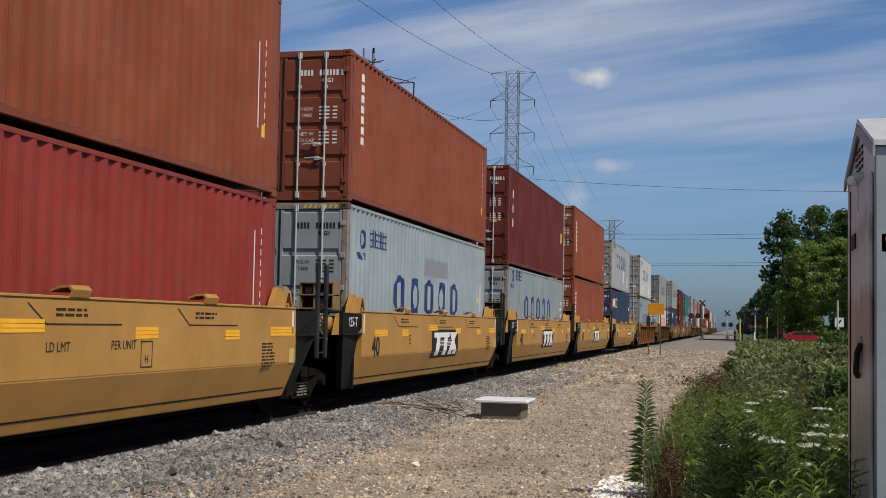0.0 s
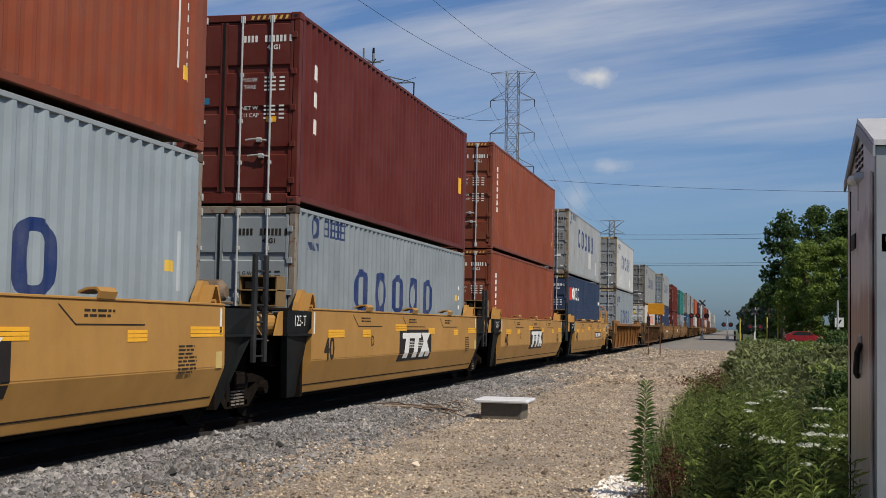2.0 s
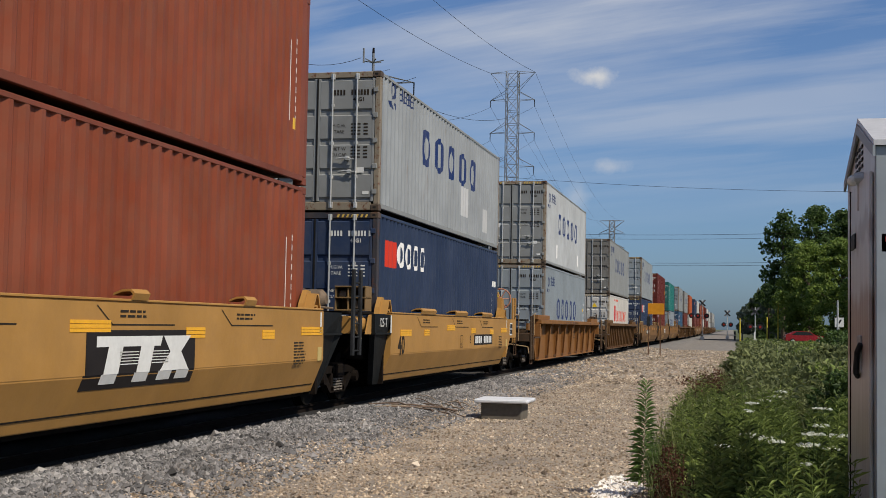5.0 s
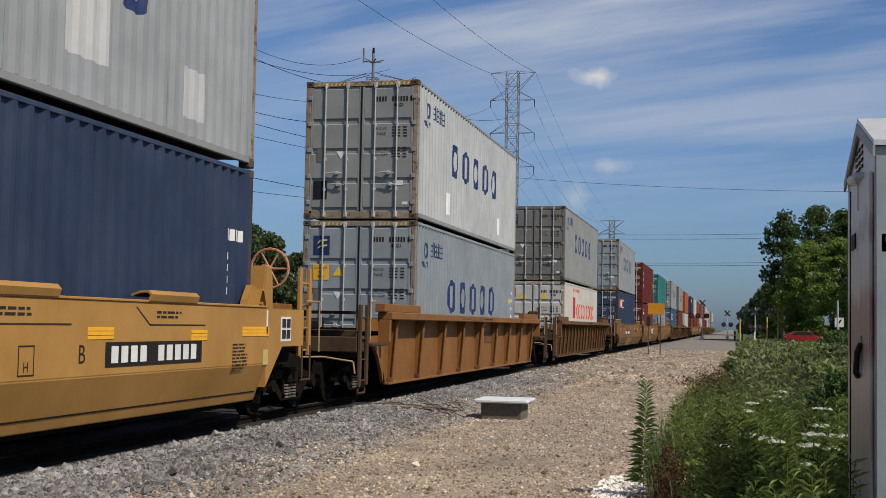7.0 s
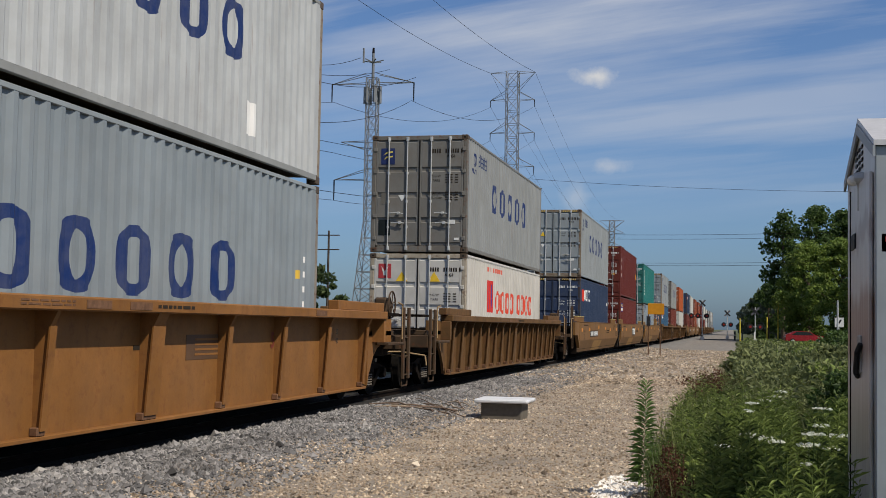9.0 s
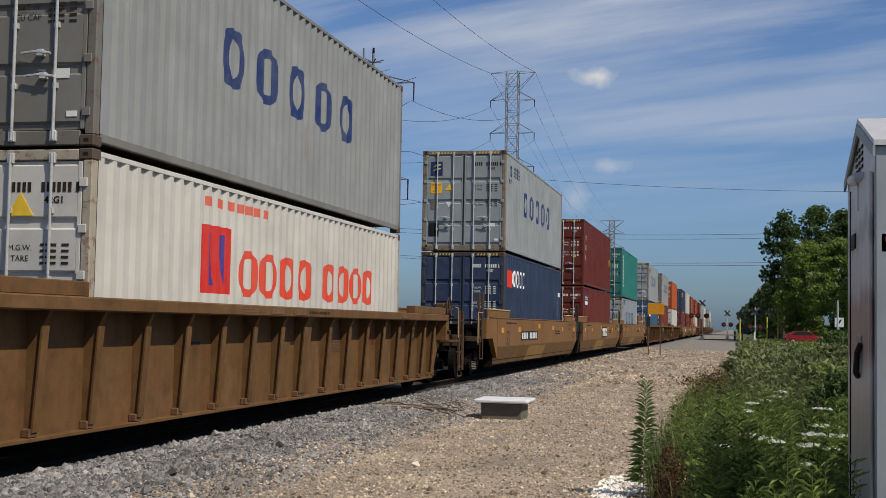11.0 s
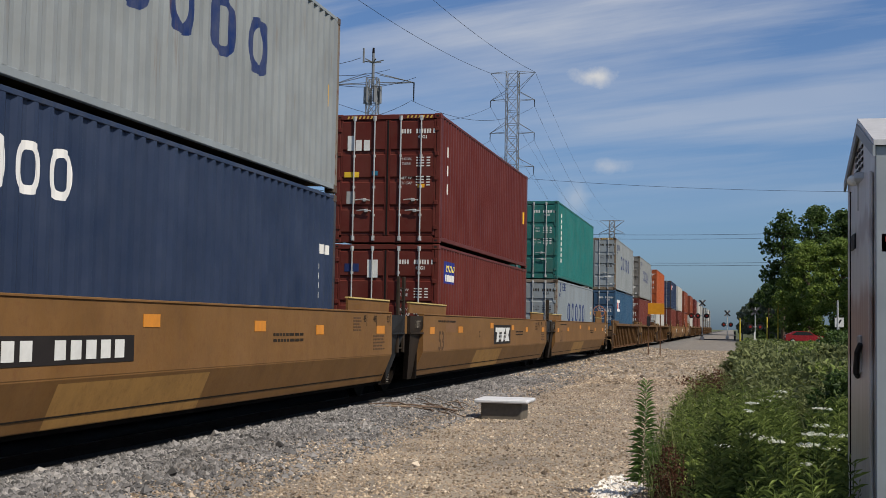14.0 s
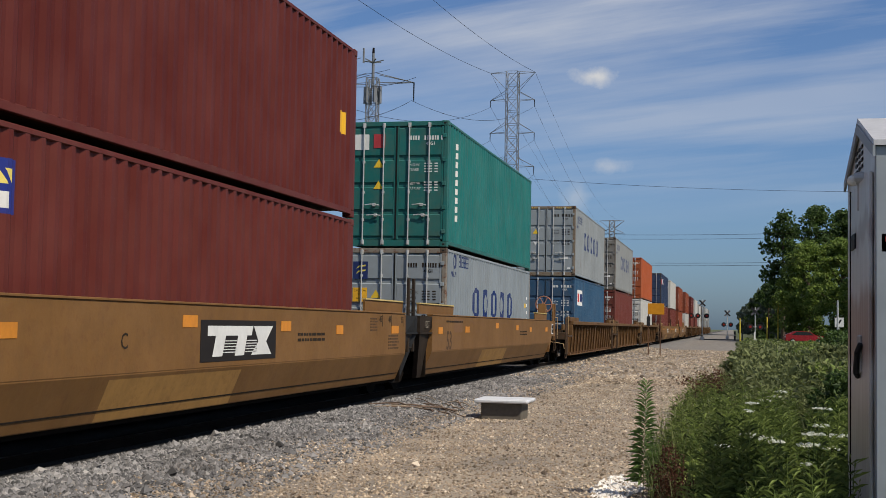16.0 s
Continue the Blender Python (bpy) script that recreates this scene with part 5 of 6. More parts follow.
    for y in (4.35, 5.25, 11.2):
        side_box(car, "reflector", y, y + 0.5, 1.69, 1.77, 1.55, RUSTY)
    return car


# ---------------------------------------------------------------- the train
# position of the door end of the containers at the start, car kind, lower and upper container, their heights
TRAIN = [
    (4.80, ("yellow", "plain", J, J, ""), ("bright_red", STD), ("orange", HC)),
    (20.43, ("yellow", "logo", J, J, "E"), ("pale_low", HC), ("orange", STD)),
    (36.04, ("yellow", "logo", J, J, "D"), ("pale_plain", STD), ("maroon", HC)),
    (51.71, ("yellow", "logo", J, J, "C"), ("orange", HC), ("orange", HC)),
    (67.94, ("yellow", "number", J, C_, "B"), ("navy", HC), ("white_up", STD)),
    (89.17, ("ribbed",), ("pale_plain", HC), ("white_f", HC)),
    (112.66, ("ribbed_dark",), ("white_red", STD), ("grey_up", HC)),
    (136.45, ("brown", "number", C_, J, ""), ("navy", HC), ("pale_mid", HC)),
    (156.09, ("brown", "logo", J, J, ""), ("maroon_low", STD), ("maroon", HC)),
    (175.51, ("brown", "number2", J, C_, ""), ("pale_plain", STD), ("green", HC)),
    (199.41, ("ribbed_dark",), ("blue", HC), ("pale_mid", HC)),
    (217.84, ("ribbed_dark",), ("red_plain", HC), ("grey_up", HC)),
    (238.04, ("ribbed_dark",), ("white_plain", HC), ("flame", HC)),
    (263.57, ("brown", "logo", C_, J, ""), ("red_plain", HC), ("navy", HC)),
    (280.96, ("brown", "logo", J, J, ""), ("red_plain", HC), ("white_plain", HC)),
    (300.88, ("brown", "logo", J, C_, ""), ("orange", HC), ("orange", HC)),
    (324.05, ("ribbed_dark",), ("white_plain", HC), ("orange", HC)),
    (347.60, ("ribbed_dark",), ("red_plain", HC), ("maroon", HC)),
    (371.10, ("ribbed_dark",), ("red_plain", HC), ("white_plain", HC)),
    (394.60, ("ribbed_dark",), ("white_plain", STD), ("white_plain", HC)),
    (418.10, ("ribbed_dark",), ("pale_mid", STD), ("grey_up", HC)),
    (441.60, ("ribbed_dark",), ("grey_up", HC), ("pale_mid", HC)),
    (465.10, ("ribbed_dark",), ("pale_mid", HC), ("white_plain", HC)),
    (488.60, ("ribbed_dark",), ("grey_up", HC), ("pale_mid", HC)),
]
FLOOR_Z = 0.73
LIFT = {5: 0.085, 7: 0.045, 8: 0.035}   # wells that carry their load a little higher
ROLLING = []


def build_train():
    for i, (y, kind, lower, upper) in enumerate(TRAIN):
        near = i <= 10
        if kind[0] == "yellow":
            car = smooth_car("yellow", kind[1], kind[2], kind[3], 0.02, 12.32 if kind[3] == J else 12.1, near,
                             "clean yellow smooth-sided steel well car with dark ends", kind[4], (-1.72,) if kind[3] == J else (-1.72, 14.3))
        elif kind[0] == "brown":
            t = (-3.7,) if kind[2] == J else (-3.4,)
            car = smooth_car("brown", kind[1], kind[2], kind[3], -2.45, 14.75, near,
                             "grimy brown-yellow smooth-sided well car with faded patches", kind[4], t if kind[3] == J else (*t, 16.1))
        else:
            car = ribbed_car(OCHRE if kind[0] == "ribbed" else OCHRE_DARK, near, "ochre ribbed well car with rust at its seams" if kind[0] == "ribbed" else "dark ochre ribbed well car, rusty and grimy",
                             DENSE if near and kind[0] != "ribbed" else RIBS)
        ROLLING.append((car, TRACK_X, y, 0.0))
        z = FLOOR_Z + LIFT.get(i, 0.0)
        for look_, h in (lower, upper):
            c = make_container(look_, h, near or i < 13)
            ROLLING.append((c, TRACK_X, y, z))
            z += h + 0.025


def motions():
    steps = [i * 1.0 for i in range(17)]
    for ob, x, y, z in ROLLING:
        walk(ob, [(t, pose(x, y - travelled(t), z)) for t in steps])
    beats = [i / 15 for i in range(241)]
    for ob, y in ROLLERS:
        walk(ob, [(t, pose(0, y, 0.42, math.degrees(travelled(t) / 0.42))) for t in beats])

# ---------------------------------------------------------------- things by the line
def stained_metal():
    """Bare sheet metal with old rust-brown and ochre stains across the middle."""
    m, k, b = material("stained_aluminium")
    co = k.coords()
    x, y, z = k.xyz(co)
    wob = k.m("MULTIPLY", k.m("SUBTRACT", k.noise(k.stretch(co, 3.0, 3.0, 0.5), 1.8, 5.0, 0.6), 0.5), 0.3)
    zz = k.m("ADD", z, wob)
    grey = k.mix(k.noise(k.stretch(co, 6.0, 6.0, 0.6), 2.0, 5.0, 0.6), (0.36, 0.36, 0.36), (0.66, 0.66, 0.67))
    def band(lo, hi, soft):
        return k.m("MULTIPLY", k.ramp(k.m("DIVIDE", k.m("SUBTRACT", hi, zz), soft), [(0.0, 0.0), (1.0, 1.0)]), k.ramp(k.m("DIVIDE", k.m("SUBTRACT", zz, lo), soft), [(0.0, 0.0), (1.0, 1.0)]))
    drips = k.ramp(k.noise(k.stretch(co, 9.0, 9.0, 0.3), 2.0, 4.0, 0.6), [(0.3, 0.5), (0.65, 1.0)])
    col = k.mix(k.m("MULTIPLY", band(1.40, 1.82, 0.08), k.m("MULTIPLY", drips, 0.85)), grey, (0.21, 0.105, 0.065))
    col = k.mix(k.m("MULTIPLY", band(2.0, 2.17, 0.05), 0.45), col, (0.18, 0.12, 0.13))
    col = k.mix(k.m("MULTIPLY", band(0.9, 1.36, 0.15), k.m("MULTIPLY", drips, 0.5)), col, (0.17, 0.14, 0.09))
    k.to(col, b.inputs["Base Color"])
    b.inputs["Metallic"].default_value = 0.25
    b.inputs["Roughness"].default_value = 0.38
    return m


def build_bungalow():
    """The ribbed metal signal hut: a gable end towards the track, a long face towards the path."""
    hut = thing("signal_hut", "weathered aluminium signal hut with a gabled roof", "hut")
    x0, x1, y0, y1, ze, zr = 0.63, 2.9, 6.0, 7.48, 2.44, 2.66
    alu = stained_metal()
    face = plain("grey_blue_sheet", (0.34, 0.38, 0.42), 0.5, 0.3, 0.12, 6.0, 0.05)
    ym = (y0 + y1) / 2
    part("gable_wall", prism([(y0, 0.12), (y1, 0.12), (y1, ze), (ym, zr - 0.03), (y0, ze)], "x", x0, x0 + 0.05), alu, hut)
    part("long_wall", box(x0 + 0.05, x1, y0 - 0.004, y0 + 0.05, 0.12, ze), face, hut)
    part("long_wall", box(x0 + 0.05, x1, y1 - 0.05, y1 + 0.004, 0.12, ze), face, hut)
    part("gable_wall", prism([(y0, 0.12), (y1, 0.12), (y1, ze), (ym, zr - 0.03), (y0, ze)], "x", x1, x1 + 0.05), alu, hut)
    part("corner_trim", box(x0 - 0.006, x0 + 0.05, y0 - 0.012, y0 + 0.03, 0.12, ze, 0.004), face, hut)
    for a, b in (((y0 - 0.03, ze), (ym, zr)), ((y1 + 0.03, ze), (ym, zr))):
        part("roof", prism([a, b, (b[0], b[1] + 0.025), (a[0], a[1] + 0.025)], "x", x0 - 0.015, x1 + 0.09), alu, hut)
        part("barge_board", prism([(a[0], a[1] - 0.05), (b[0], b[1] - 0.06), b, a], "x", x0 - 0.02, x0 - 0.008), face, hut)
    door = part("door", box(x0 - 0.022, x0 - 0.002, y0 + 0.12, y1 - 0.42, 0.18, ze - 0.10, 0.006), alu, hut, "tall metal door")
    part("door_edge", box(x0 - 0.026, x0 - 0.003, y1 - 0.44, y1 - 0.415, 0.18, ze - 0.1), GREASE, door)
    part("lock_box", box(x0 - 0.03, x0 - 0.02, y0 + 0.74, y0 + 0.96, 2.02, 2.10, 0.004), BLACK, door)
    part("door_handle", bent([(x0 - 0.03, y0 + 0.42, 1.54), (x0 - 0.045, y0 + 0.44, 1.50), (x0 - 0.045, y0 + 0.52, 1.40), (x0 - 0.03, y0 + 0.58, 1.38)], 0.014), BLACK, door)
    part("handle_plate", box(x0 - 0.03, x0 - 0.02, y0 + 0.45, y0 + 0.62, 1.40, 1.58, 0.004), plain("grey_panel", (0.35, 0.35, 0.35)), door)
    for r in range(4):
        for c in range(3):
            part("vent_slot", box(x0 - 0.006, x0 + 0.001, ym - 0.14 + c * 0.14, ym - 0.06 + c * 0.14, 2.42 + r * 0.033, 2.436 + r * 0.033), BLACK, hut)
    lamp = part("wall_lamp", rod((x0 - 0.045, y0 + 0.6, 2.36), (x0, y0 + 0.6, 2.36), 0.03, 0.035, 12), STEEL, hut)
    bm = bmesh.new()
    bmesh.ops.create_uvsphere(bm, u_segments=12, v_segments=8, radius=0.028, matrix=Matrix.Translation((x0 - 0.05, y0 + 0.6, 2.35)))
    part("lens", bm, plain("lamp_glass", (0.85, 0.85, 0.8), 0.12), lamp)
    part("conduit", bent([(x0 - 0.012, y0 + 0.6, 2.33), (x0 - 0.012, y0 + 0.6, 2.2)], 0.018), STEEL, hut)
    sign = part("sign", box(x0 + 0.02, x0 + 0.62, y0 - 0.012, y0 - 0.004, 1.96, 2.04), WHITE, hut, "white sign with dark bars")
    for i in range(9):
        part("sign_bar", box(x0 + 0.045 + i * 0.06, x0 + 0.088 + i * 0.06, y0 - 0.015, y0 - 0.012, 1.967, 1.995), DARKINK, sign)
    for i in range(2):
        part("sign_mark", box(x0 + 0.035 + i * 0.05, x0 + 0.078 + i * 0.05, y0 - 0.015, y0 - 0.012, 2.005, 2.028), plain("mark_red", (0.5, 0.05, 0.04)), sign)
    part("footing", box(x0 + 0.05, x1 - 0.05, y0 + 0.05, y1 - 0.05, -0.1, 0.12), plain("concrete", (0.35, 0.33, 0.30), 0.9, 0, 0.2, 14, 0.3), hut)


def build_box():
    b = thing("junction_box", "low grey concrete box with a white lid on gravel", "utility box")
    con = plain("pale_concrete", (0.14, 0.125, 0.105), 0.9, 0, 0.25, 16, 0.3)
    part("body", box(-4.20, -3.50, 21.45, 22.15, -0.08, 0.27, 0.015), con, b)
    part("lid", box(-4.31, -3.38, 21.35, 22.27, 0.27, 0.335, 0.02), plain("white_lid", (0.66, 0.68, 0.72), 0.5, 0, 0.15, 20), b, "white weathered lid")


def build_sticks():
    """Old cables and dry stems lying between the box and the rails."""
    rng = random.Random(8)
    for i in range(15):
        x, y = rng.uniform(-6.4, -5.2), rng.uniform(21.3, 24.8)
        ex, ey = -4.35 + rng.uniform(-0.5, 0.1), 21.7 + rng.uniform(-0.5, 0.9)
        f = rng.uniform(0.35, 1.0)
        pts = []
        for j in range(7):
            t = j / 6 * f
            px, py = x + (ex - x) * t, y + (ey - y) * t + 0.25 * math.sin(t * 4 + i)
            pts.append((px, py, ground_height(px, py) + 0.03 + 0.05 * math.sin(math.pi * j / 6) * rng.random()))
        ob = part("cable", bent(pts, rng.uniform(0.008, 0.014), 6), plain("dry_cable", (0.17, 0.12, 0.09), 0.85) if i % 3 else plain("bleached_cable", (0.36, 0.29, 0.22), 0.85), None)
        tagged(ob, "old brown cable lying loose on the gravel", "cable", "loose cables by the box")


def build_sign():
    s = thing("warning_sign", "yellow rectangular trackside sign on two dark posts", "sign")
    y = 73.5
    part("board", box(-4.76, -3.83, y, y + 0.02, 2.36, 2.99, 0.008), plain("sign_yellow", (0.60, 0.26, 0.015), 0.5, 0, 0.2, 5), s)
    for x in (-4.72, -4.05):
        part("post", box(x - 0.03, x + 0.03, y + 0.02, y + 0.08, 0, 2.9), RUSTY, s)
    part("small_sign", box(-4.82, -4.62, y - 0.02, y + 0.01, 1.7, 2.25, 0.01), BLACK, s)


def build_crossing():
    """Signals, barrier and posts where a road crosses the line."""
    y = 183.0
    road = part("road", box(-60, 40, 186, 193, -0.05, 0.10, 0.02), plain("asphalt", (0.05, 0.05, 0.052), 0.9, 0, 0.3, 6, 0.3, (0.10, 0.10, 0.10)), None)
    tagged(road, "grey asphalt road crossing the railway", "road", kind="structure")
    lens = plain("signal_red", (0.30, 0.02, 0.015), 0.2)

    def mast(x, yy, h, arm, group):
        m = thing("crossing_signal", "crossing signal mast with round dark lamps and a crossbuck", "signal", group)
        part("pole", rod((x, yy, 0), (x, yy, h), 0.07, 0.06, 10), STEEL, m)
        part("base", box(x - 0.25, x + 0.25, yy - 0.25, yy + 0.25, 0, 0.5, 0.03), STEEL, m)
        for lx in ((-1.5, -0.6, 0.6) if arm else (-0.55, 0.55)):
            l = part("lamp", rod((x + lx, yy - 0.15, h - 2.3), (x + lx, yy - 0.02, h - 2.3), 0.36, 0.36, 18), BLACK, m)
            part("lens", rod((x + lx, yy - 0.22, h - 2.3), (x + lx, yy - 0.15, h - 2.3), 0.14, 0.16, 14), lens, l)
        part("crossarm", rod((x - (1.6 if arm else 0.6), yy, h - 2.3), (x + 0.7, yy, h - 2.3), 0.05, 0.05, 8), STEEL, m)
        for s in (-1, 1):
            bm = box(-0.6, 0.6, -0.015, 0.015, -0.11, 0.11)
            bmesh.ops.rotate(bm, verts=bm.verts, matrix=Matrix.Rotation(s * radians(45), 3, "Y"))
            bmesh.ops.translate(bm, verts=bm.verts, vec=(x, yy - 0.1 - s * 0.02, h - 0.5))
            part("crossbuck_board", bm, BLACK if s > 0 else plain("grey_board", (0.12, 0.12, 0.13)), m)
        return m
    mast(-4.25, y, 5.7, True, "crossing signals")
    mast(-0.9, y + 24, 4.6, False, "crossing signals")
    mast(2.5, 152, 4.2, False, "crossing signals")
    gate = thing("barrier", "white low barrier beam across the path on short posts", "barrier")
    part("beam", box(-4.4, 0.35, y + 1, y + 1.12, 0.70, 0.82), plain("weathered_white", (0.45, 0.44, 0.40), 0.7), gate)
    for x in (-4.3, 0.25):
        part("post", box(x - 0.12, x + 0.12, y + 1.12, y + 1.3, 0, 1.3), BLACK, gate)
    yel = plain("marker_yellow", (0.62, 0.50, 0.06), 0.5)
    for x, yy, h, mt in ((2.35, 148, 1.2, WHITE), (4.05, 160, 3.1, yel), (5.5, 165, 5.1, yel), (0.9, 175, 3.0, yel), (1.3, 190, 1.3, BLACK), (9.6, 125, 4.4, STEEL)):
        p = thing("marker_post", "slim upright marker post beside the path", "post", "marker posts")
        part("shaft", rod((x, yy, 0), (x, yy, h), 0.09, 0.08, 8), mt, p)
        part("cap", rod((x, yy, h), (x, yy, h + 0.06), 0.10, 0.05, 8), mt, p)
    n = thing("trackside_sign", "small white sign with a black stroke on a post", "sign")
    part("post", rod((10.9, 140, 0), (10.9, 140, 2.2), 0.05, 0.05, 8), STEEL, n)
    b = part("board", box(10.45, 11.35, 139.9, 139.95, 2.0, 3.0, 0.02), WHITE, n)
    part("stroke", prism([(10.6, 2.2), (10.8, 2.2), (11.2, 2.8), (11.0, 2.8)], "y", 139.88, 139.9), BLACK, b)


def build_red_car():
    car = thing("parked_car", "red hatchback parked on the road beside trees", "car")
    red = plain("car_red", (0.27, 0.014, 0.018), 0.25, 0.1, 0.1, 3)
    glass = plain("dark_glass", (0.015, 0.018, 0.02), 0.08)
    body = [(-2.2, 0.35), (2.2, 0.35), (2.25, 0.75), (2.1, 0.92), (1.2, 1.0), (0.5, 1.42), (-1.0, 1.46), (-1.9, 1.05), (-2.2, 0.95)]
    bm = prism(body, "y", -0.85, 0.85)
    bmesh.ops.bevel(bm, geom=list(bm.edges), offset=0.05, segments=2, affect="EDGES")
    part("body", bm, red, car)
    part("side_window", prism([(-1.55, 1.02), (0.95, 1.02), (0.45, 1.36), (-0.95, 1.38)], "y", -0.862, 0.862), glass, car)
    for x in (-1.4, 1.4):
        for s in (-1, 1):
            wh = part("wheel", rod((x, s * 0.72, 0.32), (x, s * 0.88, 0.32), 0.32, 0.32, 18), RUBBER, car)
            part("rim", rod((x, s * 0.865, 0.32), (x, s * 0.89, 0.32), 0.2, 0.18, 12), STEEL, wh)
    for x in (-2.15, 2.1):
        part("light", box(x - 0.08, x + 0.08, -0.80, -0.45, 0.72, 0.88, 0.02), plain("lamp_glass", (0.85, 0.85, 0.8), 0.12), car)
    car.matrix_basis = pose(7.75, 148, 0.05, 0, 0, 8)


# ---------------------------------------------------------------- pylons and wires
def lattice(bm, w0, w1, z0, z1, n, r):
    """Four legs with crossed bracing on every face."""
    def corner(i, z):
        f = (z - z0) / (z1 - z0)
        h = (w0 + (w1 - w0) * f) / 2
        return V(((-h, -h), (h, -h), (h, h), (-h, h))[i]).to_3d() + V((0, 0, z))
    zs = [z0 + (z1 - z0) * i / n for i in range(n + 1)]
    for i in range(4):
        rod(corner(i, z0), corner(i, z1), r * 1.5, r * 1.5, 4, bm)
        for a, b in zip(zs[:-1], zs[1:]):
            rod(corner(i, a), corner((i + 1) % 4, b), r, r, 4, bm)
            rod(corner((i + 1) % 4, a), corner(i, b), r, r, 4, bm)
            rod(corner(i, b), corner((i + 1) % 4, b), r, r, 4, bm)


GALV = plain("galvanised_steel", (0.20, 0.215, 0.235), 0.6, 0.3, 0.25, 3)


def pylon(x, y, h, arms, w0, w1, label, thick=0.05, antennas=False):
    p = thing("pylon", label, "pylon", "power line pylons")
    waist = h * 0.45
    bm = bmesh.new()
    lattice(bm, w0, w1, 0, waist, 7, thick)
    part("base_lattice", bm, GALV, p)
    bm = bmesh.new()
    lattice(bm, w1, w1, waist, h, 11, thick)
    part("top_lattice", bm, GALV, p)
    for z, reach, rise, drop in arms:
        for s in (-1, 1):
            bm = bmesh.new()
            for yy in (-w1 / 2, w1 / 2):
                rod((s * w1 / 2, yy, z - rise), (s * reach, 0, z), thick, thick, 4, bm)
                rod((s * w1 / 2, yy, z), (s * reach, 0, z), thick, thick, 4, bm)
            part("arm", bm, GALV, p)
            if drop:
                part("insulator", rod((s * reach, 0, z), (s * reach, 0, z - drop), 0.07, 0.05, 6), GREASE, p)
    if antennas:
        part("mast", rod((0, 0, h - 1), (0, 0, h + 2.4), 0.16, 0.12, 8), GALV, p)
        for i in range(6):
            a = i * math.pi / 3
            part("panel_antenna", rod((0.75 * math.cos(a), 0.75 * math.sin(a), h - 2.4), (0.75 * math.cos(a), 0.75 * math.sin(a), h - 0.8), 0.14, 0.14, 6), GALV, p)
            part("mast_bracket", rod((0, 0, h + 1.5), (1.0 * math.cos(a), 1.0 * math.sin(a), h + 1.7), 0.06, 0.06, 5), GALV, p)
        part("whip_antenna", rod((-0.95, 0, h + 1.5), (-0.95, 0, h + 2.9), 0.09, 0.09, 6), GALV, p)
        part("beacon", rod((0, 0, h + 2.4), (0, 0, h + 2.9), 0.13, 0.10, 8), GREASE, p)
    p.matrix_basis = pose(x, y, 0)
    return p


def wire(a, b, sag, r=0.02, group="overhead wires", n=24):
    a, b = V(a), V(b)
    strung_wire([a.lerp(b, i / n) - V((0, 0, 4 * sag * (i / n) * (1 - i / n))) for i in range(n + 1)], r, group)


def strung_wire(pts, r, group="overhead wires"):
    cu = bpy.data.curves.new("wire", "CURVE")
    cu.dimensions, cu.bevel_depth, cu.bevel_resolution = "3D", r, 0
    sp = cu.splines.new("POLY")
    sp.points.add(len(pts) - 1)
    for q_, pnt in zip(sp.points, pts):
        q_.co = (*pnt, 1)
    tmp = bpy.data.objects.new("wire", cu)
    scene.collection.objects.link(tmp)
    me = bpy.data.meshes.new_from_object(tmp.evaluated_get(bpy.context.evaluated_depsgraph_get()))
    bpy.data.objects.remove(tmp)
    me.materials.clear()
    me.materials.append(GREASE)
    tagged(part("wire", me, None, None), "thin dark overhead power wire in the sky", "wire", group)


